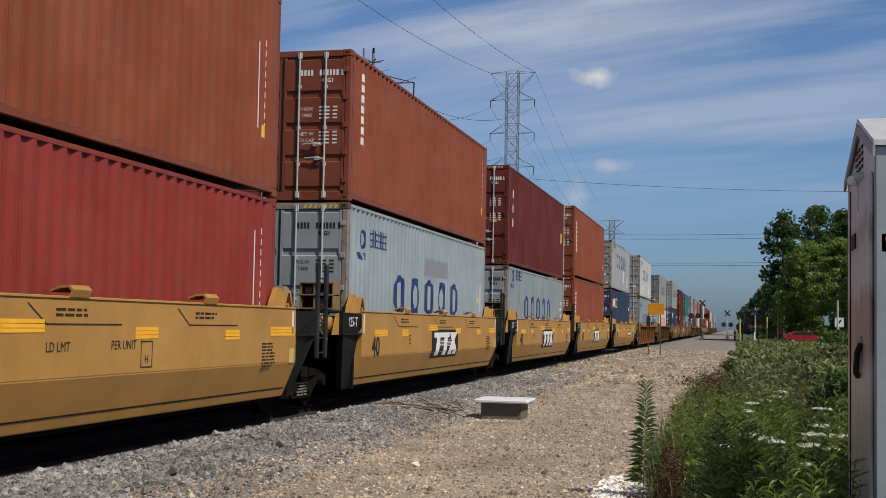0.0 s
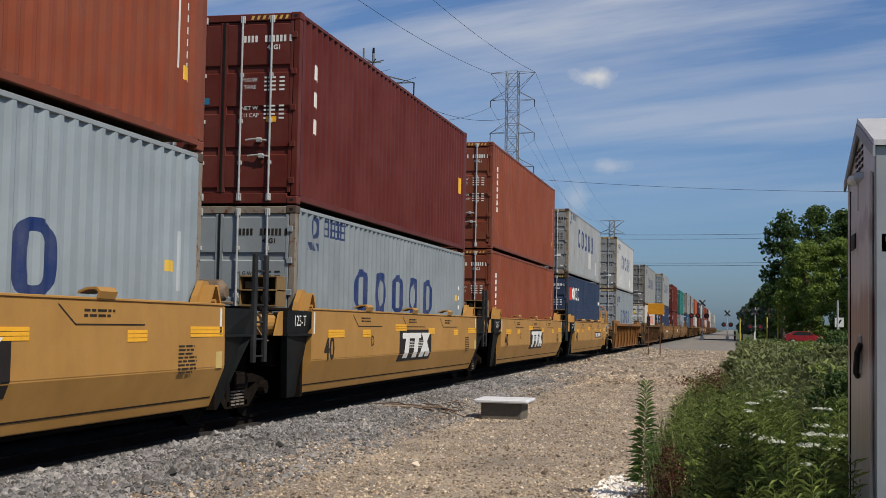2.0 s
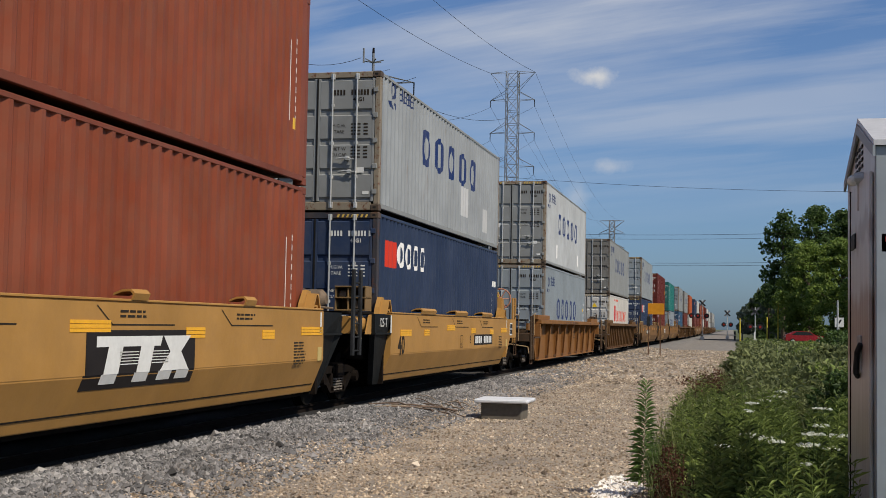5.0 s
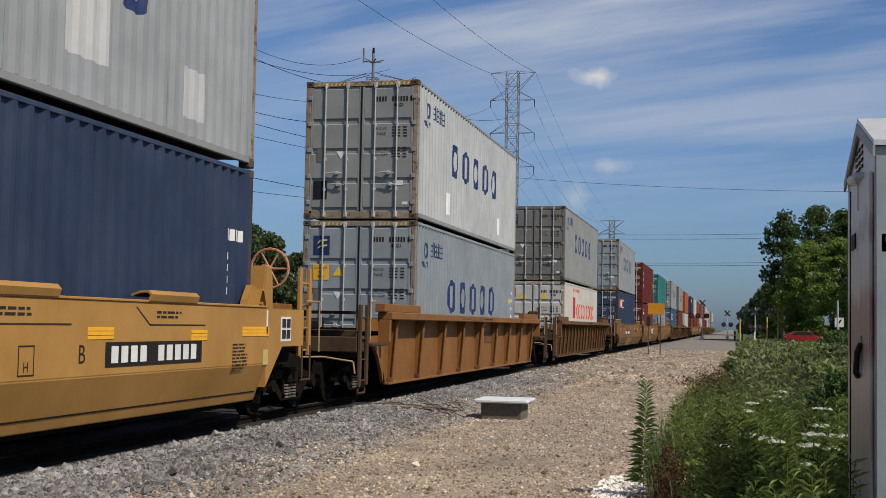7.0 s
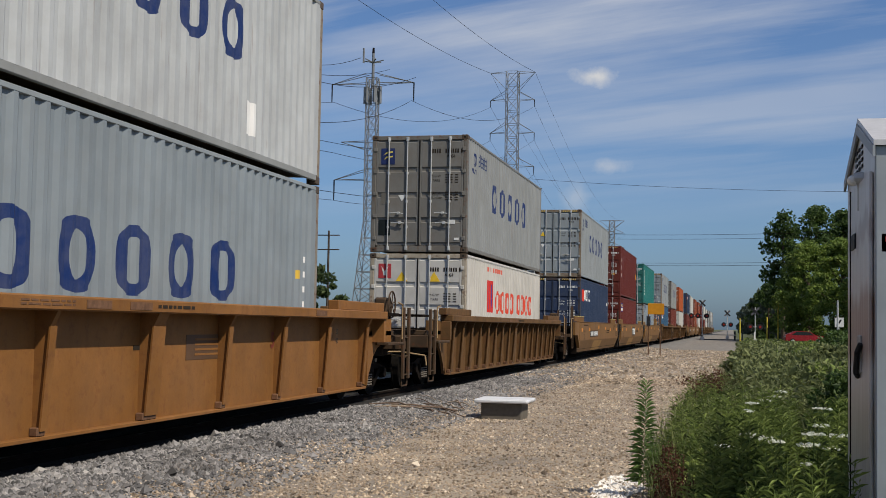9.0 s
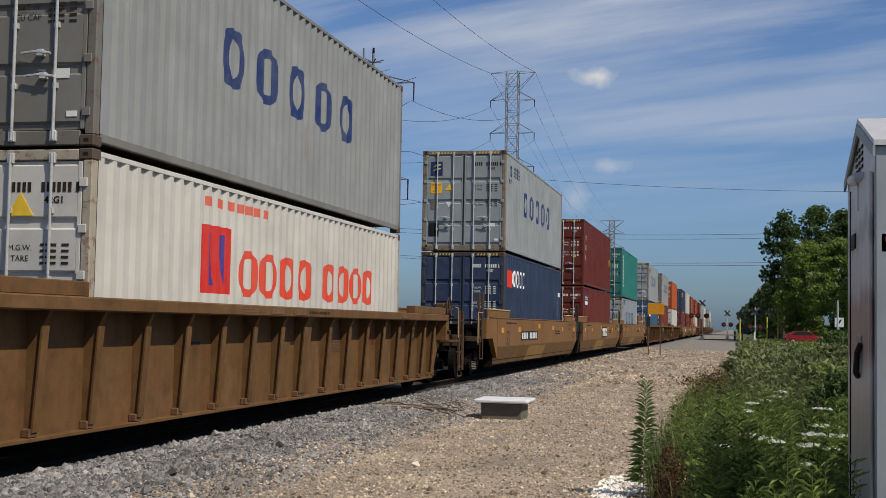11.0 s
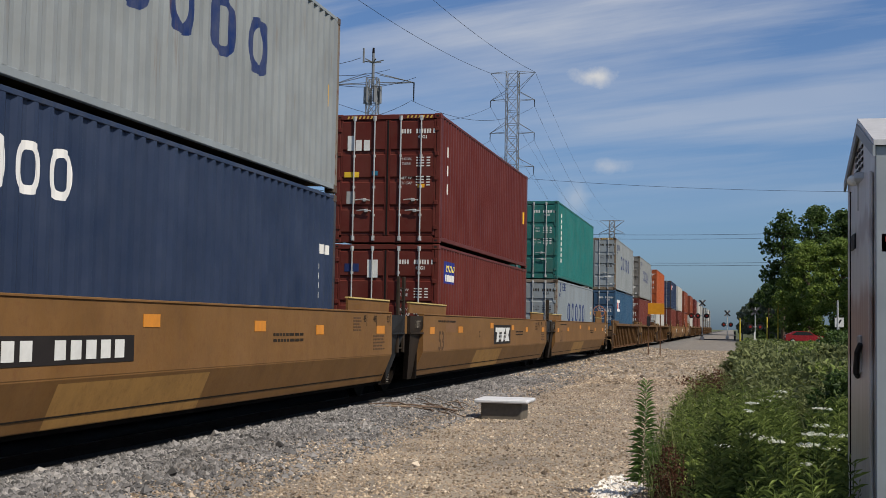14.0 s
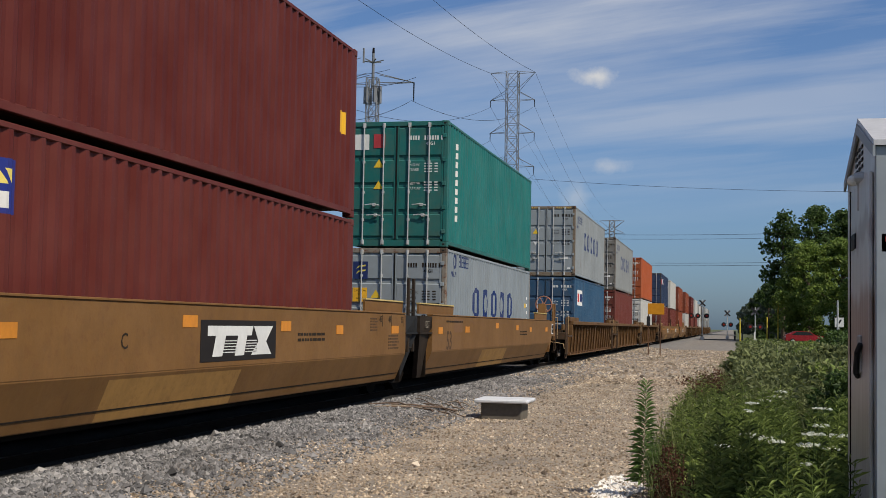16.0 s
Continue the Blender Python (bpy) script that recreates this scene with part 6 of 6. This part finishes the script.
def build_lines():
    near_arms = [(24.1, 4.0, -0.9, 1.7), (18.6, 3.0, 0.8, 0.0), (15.0, 3.6, -0.9, 1.9)]
    pylon(-33.2, 114, 24.6, near_arms, 3.0, 1.0, "lattice pylon carrying aerials at its top", 0.034, True)
    far_arms = [(39.0, 3.35, 2.6, 0.0), (34.9, 3.3, -1.3, 1.0), (30.0, 3.3, -1.5, 1.1), (25.0, 3.3, -1.3, 1.2)]
    pylon(-32.0, 184, 39.1, far_arms, 6.0, 1.75, "tall grey lattice power pylon with three pairs of arms", 0.036)
    pylon(-41.0, 440, 38.4, [(38.3, 4.2, 2.6, 0.0), (34, 4.2, -1.5, 1.2), (29, 4.2, -1.5, 1.2), (24, 4.2, -1.5, 1.2)], 6.5, 1.8, "distant lattice power pylon in haze", 0.075)
    for s in (-1, 1):
        wire((-32.0 + s * 3.35, 184, 39.0), (-33.2 + s * 4.0, 30, 33.0), 3.2, 0.026)
        wire((-32.0 + s * 3.35, 184, 39.0), (-41.0 + s * 4.2, 440, 38.3), 6.0, 0.016)
        for za, zb, zc in ((33.9, 22.4, 32.8), (28.9, 17.6, 27.8), (23.8, 13.1, 22.8)):
            wire((-32.0 + s * 3.3, 184, za), (-33.2 + s * 3.8, 114, zb), 2.0, 0.02)
            wire((-32.0 + s * 3.3, 184, za), (-41.0 + s * 4.2, 440, zc), 6.0, 0.014)
    # the near pylon's lines run on past the wood
    for x, ya, za, yb, zb, zc in ((-29.4, 51.9, 14.89, 74.8, 14.72, 22.4),
                                  (-37.0, 65.4, 18.01, 94.0, 19.54, 22.4),
                                  (-29.5, 52.2, 13.34, 75.1, 14.02, 17.6),
                                  (-37.0, 65.6, 14.84, 94.2, 16.15, 17.6),
                                  (-29.5, 52.4, 10.02, 75.3, 10.59, 13.1),
                                  (-37.0, 65.9, 10.38, 94.6, 11.81, 13.1),
                                  (-31.6, 61.1, 18.5, 80.8, 19.25, 25.4),
                                  (-29.0, 59.4, 17.97, 74.2, 17.87, 24.6),
                                  (-34.4, 73.7, 21.84, 89.7, 21.73, 26.6)):
        curve = np.polyfit((ya, yb, 114.0), (za, zb, zc), 2)
        strung_wire([(x, y, float(np.polyval(curve, y))) for y in np.linspace(min(ya - 14, 40.0), 114.0, 25)], 0.02)
    # lines along the road, across the railway
    for x0, z0, x1, z1 in ((-36, 20.3, 26, 17.4), (-40, 13.2, 26, 13.5), (-40, 12.7, 26, 13.0), (-40, 9.9, 26, 10.2), (-40, 9.6, 26, 9.9)):
        wire((x0, 150, z0), (x1, 150, z1), 0.9, 0.017)
    for x, y, h in ((-38.5, 118, 10.5), (-42, 150, 9.4)):
        p = thing("utility_pole", "thin wooden utility pole with two crossarms", "pole", "utility poles")
        part("pole", rod((x, y, 0), (x, y, h), 0.14, 0.10, 8), BARK, p)
        for z in (h - 0.5, h - 1.9):
            part("crossarm", box(x - 1.1, x + 1.1, y - 0.05, y + 0.05, z, z + 0.1), BARK, p)


# ---------------------------------------------------------------- plants
def leaf_cloud(rng, centres, radii, per, size, flat=0.75):
    """Small folded leaf sprays round centres; returns vertices and faces."""
    n = len(centres) * per
    c = np.repeat(centres, per, 0)
    r = np.repeat(radii, per)
    d = rng.normal(size=(n, 3))
    d /= np.linalg.norm(d, axis=1)[:, None]
    p = c + d * (r * rng.uniform(0.25, 1.0, n) ** 0.5)[:, None] * np.array([1, 1, flat])
    a = rng.normal(size=(n, 3))
    a /= np.linalg.norm(a, axis=1)[:, None]
    b = np.cross(a, rng.normal(size=(n, 3)))
    b /= np.linalg.norm(b, axis=1)[:, None]
    s = (size * rng.uniform(0.55, 1.35, n))[:, None]
    fold = np.cross(a, b) * s * 0.25
    v = np.stack([p - a * s, p + b * s * 0.55 + fold, p + a * s, p - b * s * 0.55 + fold], 1).reshape(-1, 3)
    k = np.arange(n)[:, None] * 4
    f = np.concatenate([k + np.array([[0, 1, 2]]), k + np.array([[0, 2, 3]])], 1).reshape(-1, 3)
    return v, f


LEAF_DARK = leafy("dark_tree_leaves", (0.020, 0.040, 0.012), (0.085, 0.14, 0.036), 0.5)
LEAF_LIGHT = leafy("light_tree_leaves", (0.055, 0.095, 0.018), (0.20, 0.27, 0.055), 0.5)
LEAF_WOOD = leafy("wood_leaves", (0.020, 0.038, 0.015), (0.098, 0.135, 0.052), 0.3)
# paler, bluer leaves: distance haze is put into their colour
LEAF_HAZE = leafy("haze_tinted_leaves", (0.055, 0.075, 0.058), (0.105, 0.13, 0.095), 0.2)
WEED = leafy("weed_leaves", (0.026, 0.046, 0.012), (0.245, 0.315, 0.082), 0.9)
WEED_PALE = leafy("pale_weed_leaves", (0.040, 0.055, 0.020), (0.225, 0.255, 0.105), 0.7)
DOCK = leafy("brown_dock_seeds", (0.040, 0.020, 0.012), (0.125, 0.055, 0.030), 3.0)
UMBEL = leafy("white_umbels", (0.60, 0.62, 0.55), (0.80, 0.82, 0.76), 3.0)
STALK = plain("green_stalk", (0.075, 0.115, 0.035), 0.6, 0, 0.3, 20)


def tree(name, x, y, h, w_, mat, seed, label, clumps=60, per=110, size=0.28, low=0.25, lean=0.0, group=""):
    rng = np.random.default_rng(seed)
    t = thing(name, label, "tree", group)
    bm = bmesh.new()
    rod((0, 0, -0.1), (lean * 0.4, 0, h * 0.5), h * 0.018, h * 0.011, 8, bm)
    rod((lean * 0.4, 0, h * 0.5), (lean, 0, h * 0.9), h * 0.011, h * 0.003, 7, bm)
    cs, rs = [], []
    for i in range(clumps):
        f = rng.uniform(low, 1.0)
        prof = math.sin(math.pi * min(1.0, (f - low + 0.12) / (1.12 - low))) ** 0.6
        a = rng.uniform(0, 2 * math.pi)
        rr = w_ * 0.5 * prof * rng.uniform(0.25, 1.25) ** 0.6
        cpt = (lean * f + rr * math.cos(a), rr * math.sin(a), h * f * 0.97)
        cs.append(cpt)
        rs.append(h * rng.uniform(0.03, 0.115))
        if i % 4 == 0:
            z0 = h * max(0.15, f * 0.62)
            rod((lean * z0 / h, 0, z0), cpt, h * 0.005, h * 0.0015, 5, bm)
    part("trunk", bm, BARK, t)
    v, f = leaf_cloud(rng, np.array(cs), np.array(rs), per, size)
    part("crown", raw("crown", v, f, mat), None, t)
    t.matrix_basis = pose(x, y, 0)
    return t


def build_trees():
    rnd = random.Random(11)
    # the clump beside the crossing
    for x, y, h, w_, mat, sd, label, n, per, sz, low in (
            (6.6, 178, 17.6, 4.6, LEAF_DARK, 1, "tall dark-leaved tree with an uneven open crown", 46, 120, 0.26, 0.30),
            (11.0, 180, 18.6, 5.6, LEAF_DARK, 2, "tall dark-leaved tree beside the road", 60, 120, 0.26, 0.25),
            (14.8, 182, 18.2, 5.2, LEAF_DARK, 6, "tall dark-leaved tree beside the road", 56, 120, 0.26, 0.2),
            (9.2, 165, 12.4, 7.0, LEAF_LIGHT, 3, "bushy light green tree at the verge", 90, 150, 0.22, 0.06),
            (12.8, 158, 12.6, 7.5, LEAF_LIGHT, 4, "bushy light green tree at the verge", 90, 150, 0.22, 0.06),
            (15.8, 150, 13.2, 8.0, LEAF_LIGHT, 5, "dense light green tree behind the hut", 90, 150, 0.22, 0.06),
            (5.4, 205, 8.6, 6.0, LEAF_DARK, 7, "low dark green tree beside the line", 60, 110, 0.24, 0.06)):
        tree("tree", x, y, h, w_, mat, sd, label, n, per, sz, low)
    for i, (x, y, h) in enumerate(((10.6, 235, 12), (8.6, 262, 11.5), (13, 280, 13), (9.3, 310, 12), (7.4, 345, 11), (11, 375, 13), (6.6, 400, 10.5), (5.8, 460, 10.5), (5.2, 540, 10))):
        tree("tree", x, y, h, 9, LEAF_HAZE, 20 + i, "green tree with haze-tinted leaves in the row beside the line", 60, 100, 0.42, 0.03, 0, "trees along the line")
    # the wood behind the train
    for i, (x, h) in enumerate(((-75, 14.2), (-69.5, 14.0), (-65.5, 13.6), (-61.5, 11.6), (-58, 11.6), (-54.8, 11.0), (-51.6, 10.9), (-48.4, 11.1), (-45.4, 10.8), (-42.6, 10.3), (-39.6, 9.3), (-37.6, 7.6), (-72, 12.8), (-67.5, 12.6), (-63.4, 11.6), (-59.8, 10.6), (-56.4, 10.2), (-53.2, 10.0), (-50, 10.1), (-46.8, 10), (-44, 9.7), (-41.2, 9.2))):
        tree("tree", x, 105 + rnd.uniform(-4, 4), h, 8.6, LEAF_WOOD, 40 + i, "round-crowned green tree in the wood behind the train", 80, 130, 0.20, 0.02, 0, "trees behind the train")


def stalk_mesh(rng, h, leaves, size, top_bare=0.0):
    """An upright weed: a thin stem set all round with narrow drooping leaves."""
    v, f = [], []
    lean = rng.uniform(-0.10, 0.10, 2) * h
    w_ = 0.004
    for i in range(3):
        a = 2 * math.pi * i / 3
        v += [(w_ * math.cos(a), w_ * math.sin(a), 0), (lean[0] + w_ * 0.4 * math.cos(a), lean[1] + w_ * 0.4 * math.sin(a), h)]
    f += [(0, 2, 3), (0, 3, 1), (2, 4, 5), (2, 5, 3), (4, 0, 1), (4, 1, 5)]
    for i in range(leaves):
        t = 0.12 + 0.88 * (i + rng.uniform(0, 1)) / leaves * (1 - top_bare)
        a = i * 2.4 + rng.uniform(-0.3, 0.3)
        ln = size * (1.15 - 0.75 * t) * rng.uniform(0.75, 1.25)
        wd = ln * 0.085
        up = 0.75 * t + 0.15
        d = np.array([math.cos(a), math.sin(a), 0])
        s = np.array([-math.sin(a), math.cos(a), 0]) * wd
        o = np.array([lean[0] * t, lean[1] * t, h * t])
        m = o + d * ln * 0.5 + np.array([0, 0, ln * 0.5 * up])
        e = o + d * ln + np.array([0, 0, ln * (up - 0.35)])
        k = len(v)
        v += [tuple(o), tuple(m + s), tuple(e), tuple(m - s)]
        f += [(k, k + 1, k + 2), (k, k + 2, k + 3)]
    return np.array(v), np.array(f)


def spread(protos, places, rng, scale=(0.8, 1.15)):
    """Many turned copies of a few small meshes, as one set of vertices and faces."""
    vs, fs, k = [], [], 0
    for x, y in places:
        v, f = protos[rng.integers(len(protos))]
        a, s = rng.uniform(0, 2 * np.pi), rng.uniform(*scale)
        c, sn = math.cos(a), math.sin(a)
        w_ = np.stack([v[:, 0] * c - v[:, 1] * sn, v[:, 0] * sn + v[:, 1] * c, v[:, 2]], 1) * s
        w_ += (x, y, 0)
        vs.append(w_)
        fs.append(f + k)
        k += len(v)
    return np.concatenate(vs), np.concatenate(fs)


def verge(y):
    """Where the low plants begin, across the path, at a distance along it."""
    return float(np.interp(y, (0, 6, 9, 10.2, 12, 22, 30, 50, 130, 200), (-0.2, -0.28, -0.25, -0.32, -0.75, -0.75, -0.4, 0.0, 0.3, 0.6)))


def tall_verge(y):
    """Where the tall weeds begin."""
    return float(np.interp(y, (0, 6, 8, 12, 24, 50, 130, 200), (-0.25, -0.28, -0.22, -0.12, -0.06, 0.2, 0.8, 1.2)))


def in_hut(x, y):
    return 0.55 < x < 3.05 and 5.9 < y < 7.6


def build_weeds():
    rng = np.random.default_rng(5)
    tall = [stalk_mesh(rng, h, 58, 0.15) for h in (0.85, 0.95, 1.02, 1.08, 0.9)]
    short = [stalk_mesh(rng, h, 30, 0.14) for h in (0.35, 0.5, 0.6)]

    def places(n, ya, yb, width, inset=0.0, power=1.0, edge=verge, patchy=-2.0):
        out = []
        while len(out) < n:
            y = ya + (yb - ya) * rng.uniform() ** power
            x = edge(y) + inset + width * rng.uniform() + rng.uniform(-0.08, 0.08)
            if not in_hut(x, y) and noise.noise(V((x * 1.9, y * 0.7, 7))) > patchy - 0.12:
                out.append((x, y))
        return out
    groups = (("weeds", tall, places(800, 5.2, 13.5, 1.9, 0.05, 1.0, tall_verge, 0.16), WEED, "tall narrow-leaved green weeds beside the path", (0.72, 1.0)),
              ("weeds", tall, places(420, 13, 30, 2.6, 0.05, 1.0, tall_verge, 0.16), WEED_PALE, "tall narrow-leaved green weeds beside the path", (0.75, 1.05)),
              ("undergrowth", short, places(1600, 5.0, 26, 2.2, 0.0), WEED, "low leafy undergrowth at the path's edge", (0.7, 1.3)),
              ("weeds", tall, places(600, 28, 62, 5.0, 0.0, 1.0, tall_verge, 0.12), WEED_PALE, "pale green weeds further along the verge", (0.7, 1.1)))
    # dry and green grass between the weeds
    tufts = []
    for h in (0.45, 0.6, 0.75, 0.9):
        v, f = [], []
        for i in range(14):
            a, lean, bl = rng.uniform(0, 6.283), rng.uniform(0.05, 0.45), h * rng.uniform(0.6, 1.1)
            o = rng.normal(0, 0.03, 2)
            d, q = np.array([math.cos(a), math.sin(a)]), np.array([-math.sin(a), math.cos(a)]) * 0.004
            k = len(v)
            for t, wd in ((0.0, 1.0), (0.55, 0.8), (1.0, 0.1)):
                c = o + d * lean * bl * t * t
                v += [(*(c - q * wd), bl * t * (1 - 0.15 * lean * t)), (*(c + q * wd), bl * t * (1 - 0.15 * lean * t))]
            f += [(k, k + 1, k + 3), (k, k + 3, k + 2), (k + 2, k + 3, k + 5), (k + 2, k + 5, k + 4)]
        tufts.append((np.array(v), np.array(f)))
    groups += (("grass", tufts, places(900, 5.2, 24, 2.2, -0.05), WEED_PALE, "thin pale grass blades among the weeds", (0.6, 1.1)),
               ("grass", tufts, places(700, 22, 60, 4.5, -0.1), leafy("dry_grass", (0.10, 0.10, 0.045), (0.30, 0.28, 0.14), 1.0), "dry straw-green grass along the verge", (0.7, 1.3)))
    for name, protos, pl, mat, label, sc in groups:
        v, f = spread(protos, pl, rng, sc)
        tagged(part(name, raw(name, v, f, mat), None, None), label, "weeds", kind="stuff")
    # a mat of broad small leaves and the far verge
    for name, n, ya, yb, wid, zz, sz, mat, label in (("ground_cover", 9000, 5.5, 30, 2.6, (0.05, 0.5), 0.045, WEED, "tangle of small green leaves under the weeds"),
                                                   ("hedge", 9000, 16, 48, 4.0, (0.1, 1.15), 0.06, WEED_PALE, "loose pale green shrubs behind the weeds"),
                                                   ("far_verge", 16000, 45, 185, 14, (0.0, 0.30), 0.10, WEED, "rough green verge reaching to the crossing")):
        c = np.array([(x, y, rng.uniform(*zz)) for x, y in places(n // 6, ya, yb, wid, 0.2, 1.0, verge if name == "ground_cover" else tall_verge)])
        v, f = leaf_cloud(rng, c, np.full(len(c), 0.22 if sz < 0.1 else 0.3), 14, sz)
        v[:, 2] = np.maximum(v[:, 2], 0.01)
        tagged(part(name, raw(name, v, f, mat), None, None), label, "undergrowth", kind="stuff")
    # loose shrubs between the weeds
    for i, (x, y, h, wd, mat) in enumerate(((0.55, 27, 1.25, 1.5, WEED_PALE), (0.35, 32, 1.1, 1.3, WEED_PALE), (1.5, 30, 1.3, 1.6, WEED), (1.55, 19, 1.25, 1.3, WEED), (1.25, 14.5, 1.15, 1.0, LEAF_DARK),
                                           (1.75, 23, 1.35, 1.5, WEED_PALE), (2.6, 31, 1.6, 1.8, LEAF_DARK), (0.9, 40, 0.9, 1.8, WEED), (2.6, 44, 1.25, 2.2, WEED), (4.0, 42, 1.6, 2.4, LEAF_DARK),
                                           (1.6, 56, 0.9, 2.2, WEED_PALE), (3.9, 60, 1.2, 2.6, WEED), (6.0, 66, 1.6, 3.0, LEAF_DARK), (5.0, 80, 0.9, 2.6, WEED_PALE), (7.6, 95, 1.7, 4.0, LEAF_DARK))):
        n = 46
        ang, rad = rng.uniform(0, 6.283, n), np.sqrt(rng.uniform(0, 1, n))
        zz = h * rng.uniform(0.12, 0.92, n)
        taper = np.sqrt(np.maximum(0.15, 1 - (zz / h) ** 2))
        c = np.stack([wd / 2 * rad * taper * np.cos(ang), wd / 2 * rad * taper * np.sin(ang), zz], 1)
        sh = thing("shrub", "loose leafy green shrub growing among the weeds", "shrub", "shrubs of the verge")
        bm = bmesh.new()
        for j in range(0, n, 4):
            rod((0, 0, 0), c[j], 0.012, 0.004, 5, bm)
        part("stem", bm, BARK, sh)
        v, f = leaf_cloud(rng, c, np.full(n, h * 0.16), 70 if y < 40 else 45, 0.030 + 0.0008 * y)
        part("foliage", raw("foliage", v, f, mat), None, sh)
        sh.matrix_basis = pose(x, y, 0)
    # one tall plant stands clear of the rest
    v, f = stalk_mesh(rng, 1.08, 180, 0.18)
    t = part("tall_weed", raw("tall_weed", v, f, leafy("spire_leaves", (0.055, 0.10, 0.03), (0.20, 0.30, 0.10), 2.0)), None, None)
    t.matrix_basis = pose(-0.83, 12.3, 0)
    tagged(t, "single tall spire of narrow green leaves on gravel", "weed")
    for x, y, h in ((-0.50, 10.0, 0.66), (-0.44, 9.9, 0.70), (-0.56, 10.1, 0.50), (-0.38, 9.8, 0.62), (-0.33, 9.9, 0.45), (-0.47, 9.7, 0.52)):
        d = thing("dock_plant", "dry reddish-brown dock stem with seed clusters", "weed", "dock plants")
        bm = rod((0, 0, 0), (0.02, 0, h), 0.006, 0.003, 5)
        part("stem", bm, plain("brown_stem", (0.10, 0.04, 0.025)), d)
        v, f = leaf_cloud(rng, np.array([(rng.normal(0, 0.02), rng.normal(0, 0.02), z) for z in np.linspace(h * 0.35, h, 14)]), np.full(14, 0.045), 18, 0.014, 1.0)
        part("seed_spike", raw("seed_spike", v, f, DOCK), None, d)
        d.matrix_basis = pose(x, y, 0, 0, 0, 40 * x)
    c = np.array([(rng.normal(-0.38, 0.24), rng.normal(23.5, 1.2), rng.uniform(0.05, 0.75)) for _ in range(170)])
    v, f = leaf_cloud(rng, c, np.full(len(c), 0.11), 20, 0.024)
    tagged(part("dock_thicket", raw("dock_thicket", v, f, DOCK), None, None), "reddish-brown thicket of dry dock at the path's edge", "weeds", kind="stuff")
    # white umbels on thin stems
    for x, y, z in UMBELS:
        u = thing("white_flower", "flat white flower head on a thin green stem", "flower", "white flowers")
        part("stem", bent([(0.03, 0.02, 0), (0.0, 0.0, z * 0.6), (0.0, 0.0, z - 0.04)], 0.004, 5), STALK, u)
        r = rng.uniform(0.050, 0.085)
        pts = np.array([(rr * math.cos(a), rr * math.sin(a), z - 0.012 + 0.01 * rng.uniform() - rr * 0.12) for a, rr in zip(rng.uniform(0, 6.283, 26), r * np.sqrt(rng.uniform(0, 1, 26)))])
        v, f = leaf_cloud(rng, pts, np.full(26, 0.008), 12, 0.009, 0.4)
        part("flower_head", raw("flower_head", v, f, UMBEL), None, u)
        bm = bmesh.new()
        for i in range(8):
            a = i * math.pi / 4
            rod((0, 0, z - 0.05), (r * 0.7 * math.cos(a), r * 0.7 * math.sin(a), z - 0.016), 0.0015, 0.001, 4, bm)
        part("ray", bm, STALK, u)
        u.matrix_basis = pose(x, y, 0)


UMBELS = [(0.09, 9.0, 0.90), (0.67, 8.9, 0.83), (0.53, 8.9, 0.92), (-0.06, 8.9, 0.82), (0.13, 11.0, 0.93), (0.50, 14.0, 0.96), (0.32, 13.0, 0.92), (0.42, 13.5, 0.93), (0.72, 11.0, 0.97), (0.71, 9.0, 0.91), (0.22, 8.9, 0.87), (0.50, 8.9, 0.85), (0.51, 8.9, 0.72), (0.29, 8.9, 0.86), (0.19, 9.0, 0.88), (0.66, 10.0, 0.90), (0.17, 12.0, 0.94)]

build_ground()
build_track()
BALLAST = stones("ballast_stone", [(0.0, (0.014, 0.015, 0.016)), (0.35, (0.105, 0.108, 0.114)), (0.8, (0.205, 0.208, 0.216)), (1.0, (0.33, 0.328, 0.322))])
GRAVEL = stones("gravel_stone", [(0.0, (0.04, 0.031, 0.024)), (0.35, (0.21, 0.166, 0.120)), (0.8, (0.40, 0.335, 0.255)), (1.0, (0.70, 0.65, 0.56))])
CHALK = stones("pale_stone", [(0.0, (0.40, 0.40, 0.40)), (1.0, (0.75, 0.75, 0.74))])
build_train()
build_bungalow()
build_box()
build_sticks()
build_sign()
build_crossing()
build_red_car()
build_lines()
build_trees()
build_weeds()
scatter_stones("ballast", BALLAST, 78000, (-6.42, -4.3), (8.5, 42), 0.0205, 1, "grey angular ballast stones beside the rails",
               lambda x, y: x < -5.0 + 0.7 * noise.noise(V((x, y * 0.5, 0))) or random.random() < 0.15)
scatter_stones("gravel", GRAVEL, 60000, (-5.6, -0.3), (9.5, 40), 0.0125, 2, "small tan gravel stones on the path",
               lambda x, y: x < verge(y) + 0.35)
scatter_stones("far_gravel", GRAVEL, 14000, (-6.4, 0.1), (36, 95), 0.030, 6, "gravel stones further along the path",
               lambda x, y: x < verge(y) + 0.2, 1.2)
scatter_stones("pale_gravel", CHALK, 2600, (-1.9, -0.6), (11.4, 14.4), 0.020, 3, "patch of pale crushed stone by the weeds",
               lambda x, y: (x + 1.12) ** 2 / 0.055 + (y - 12.9) ** 2 / 1.2 < 1 + 0.5 * noise.noise(V((x * 3, y * 3, 2))))
motions()
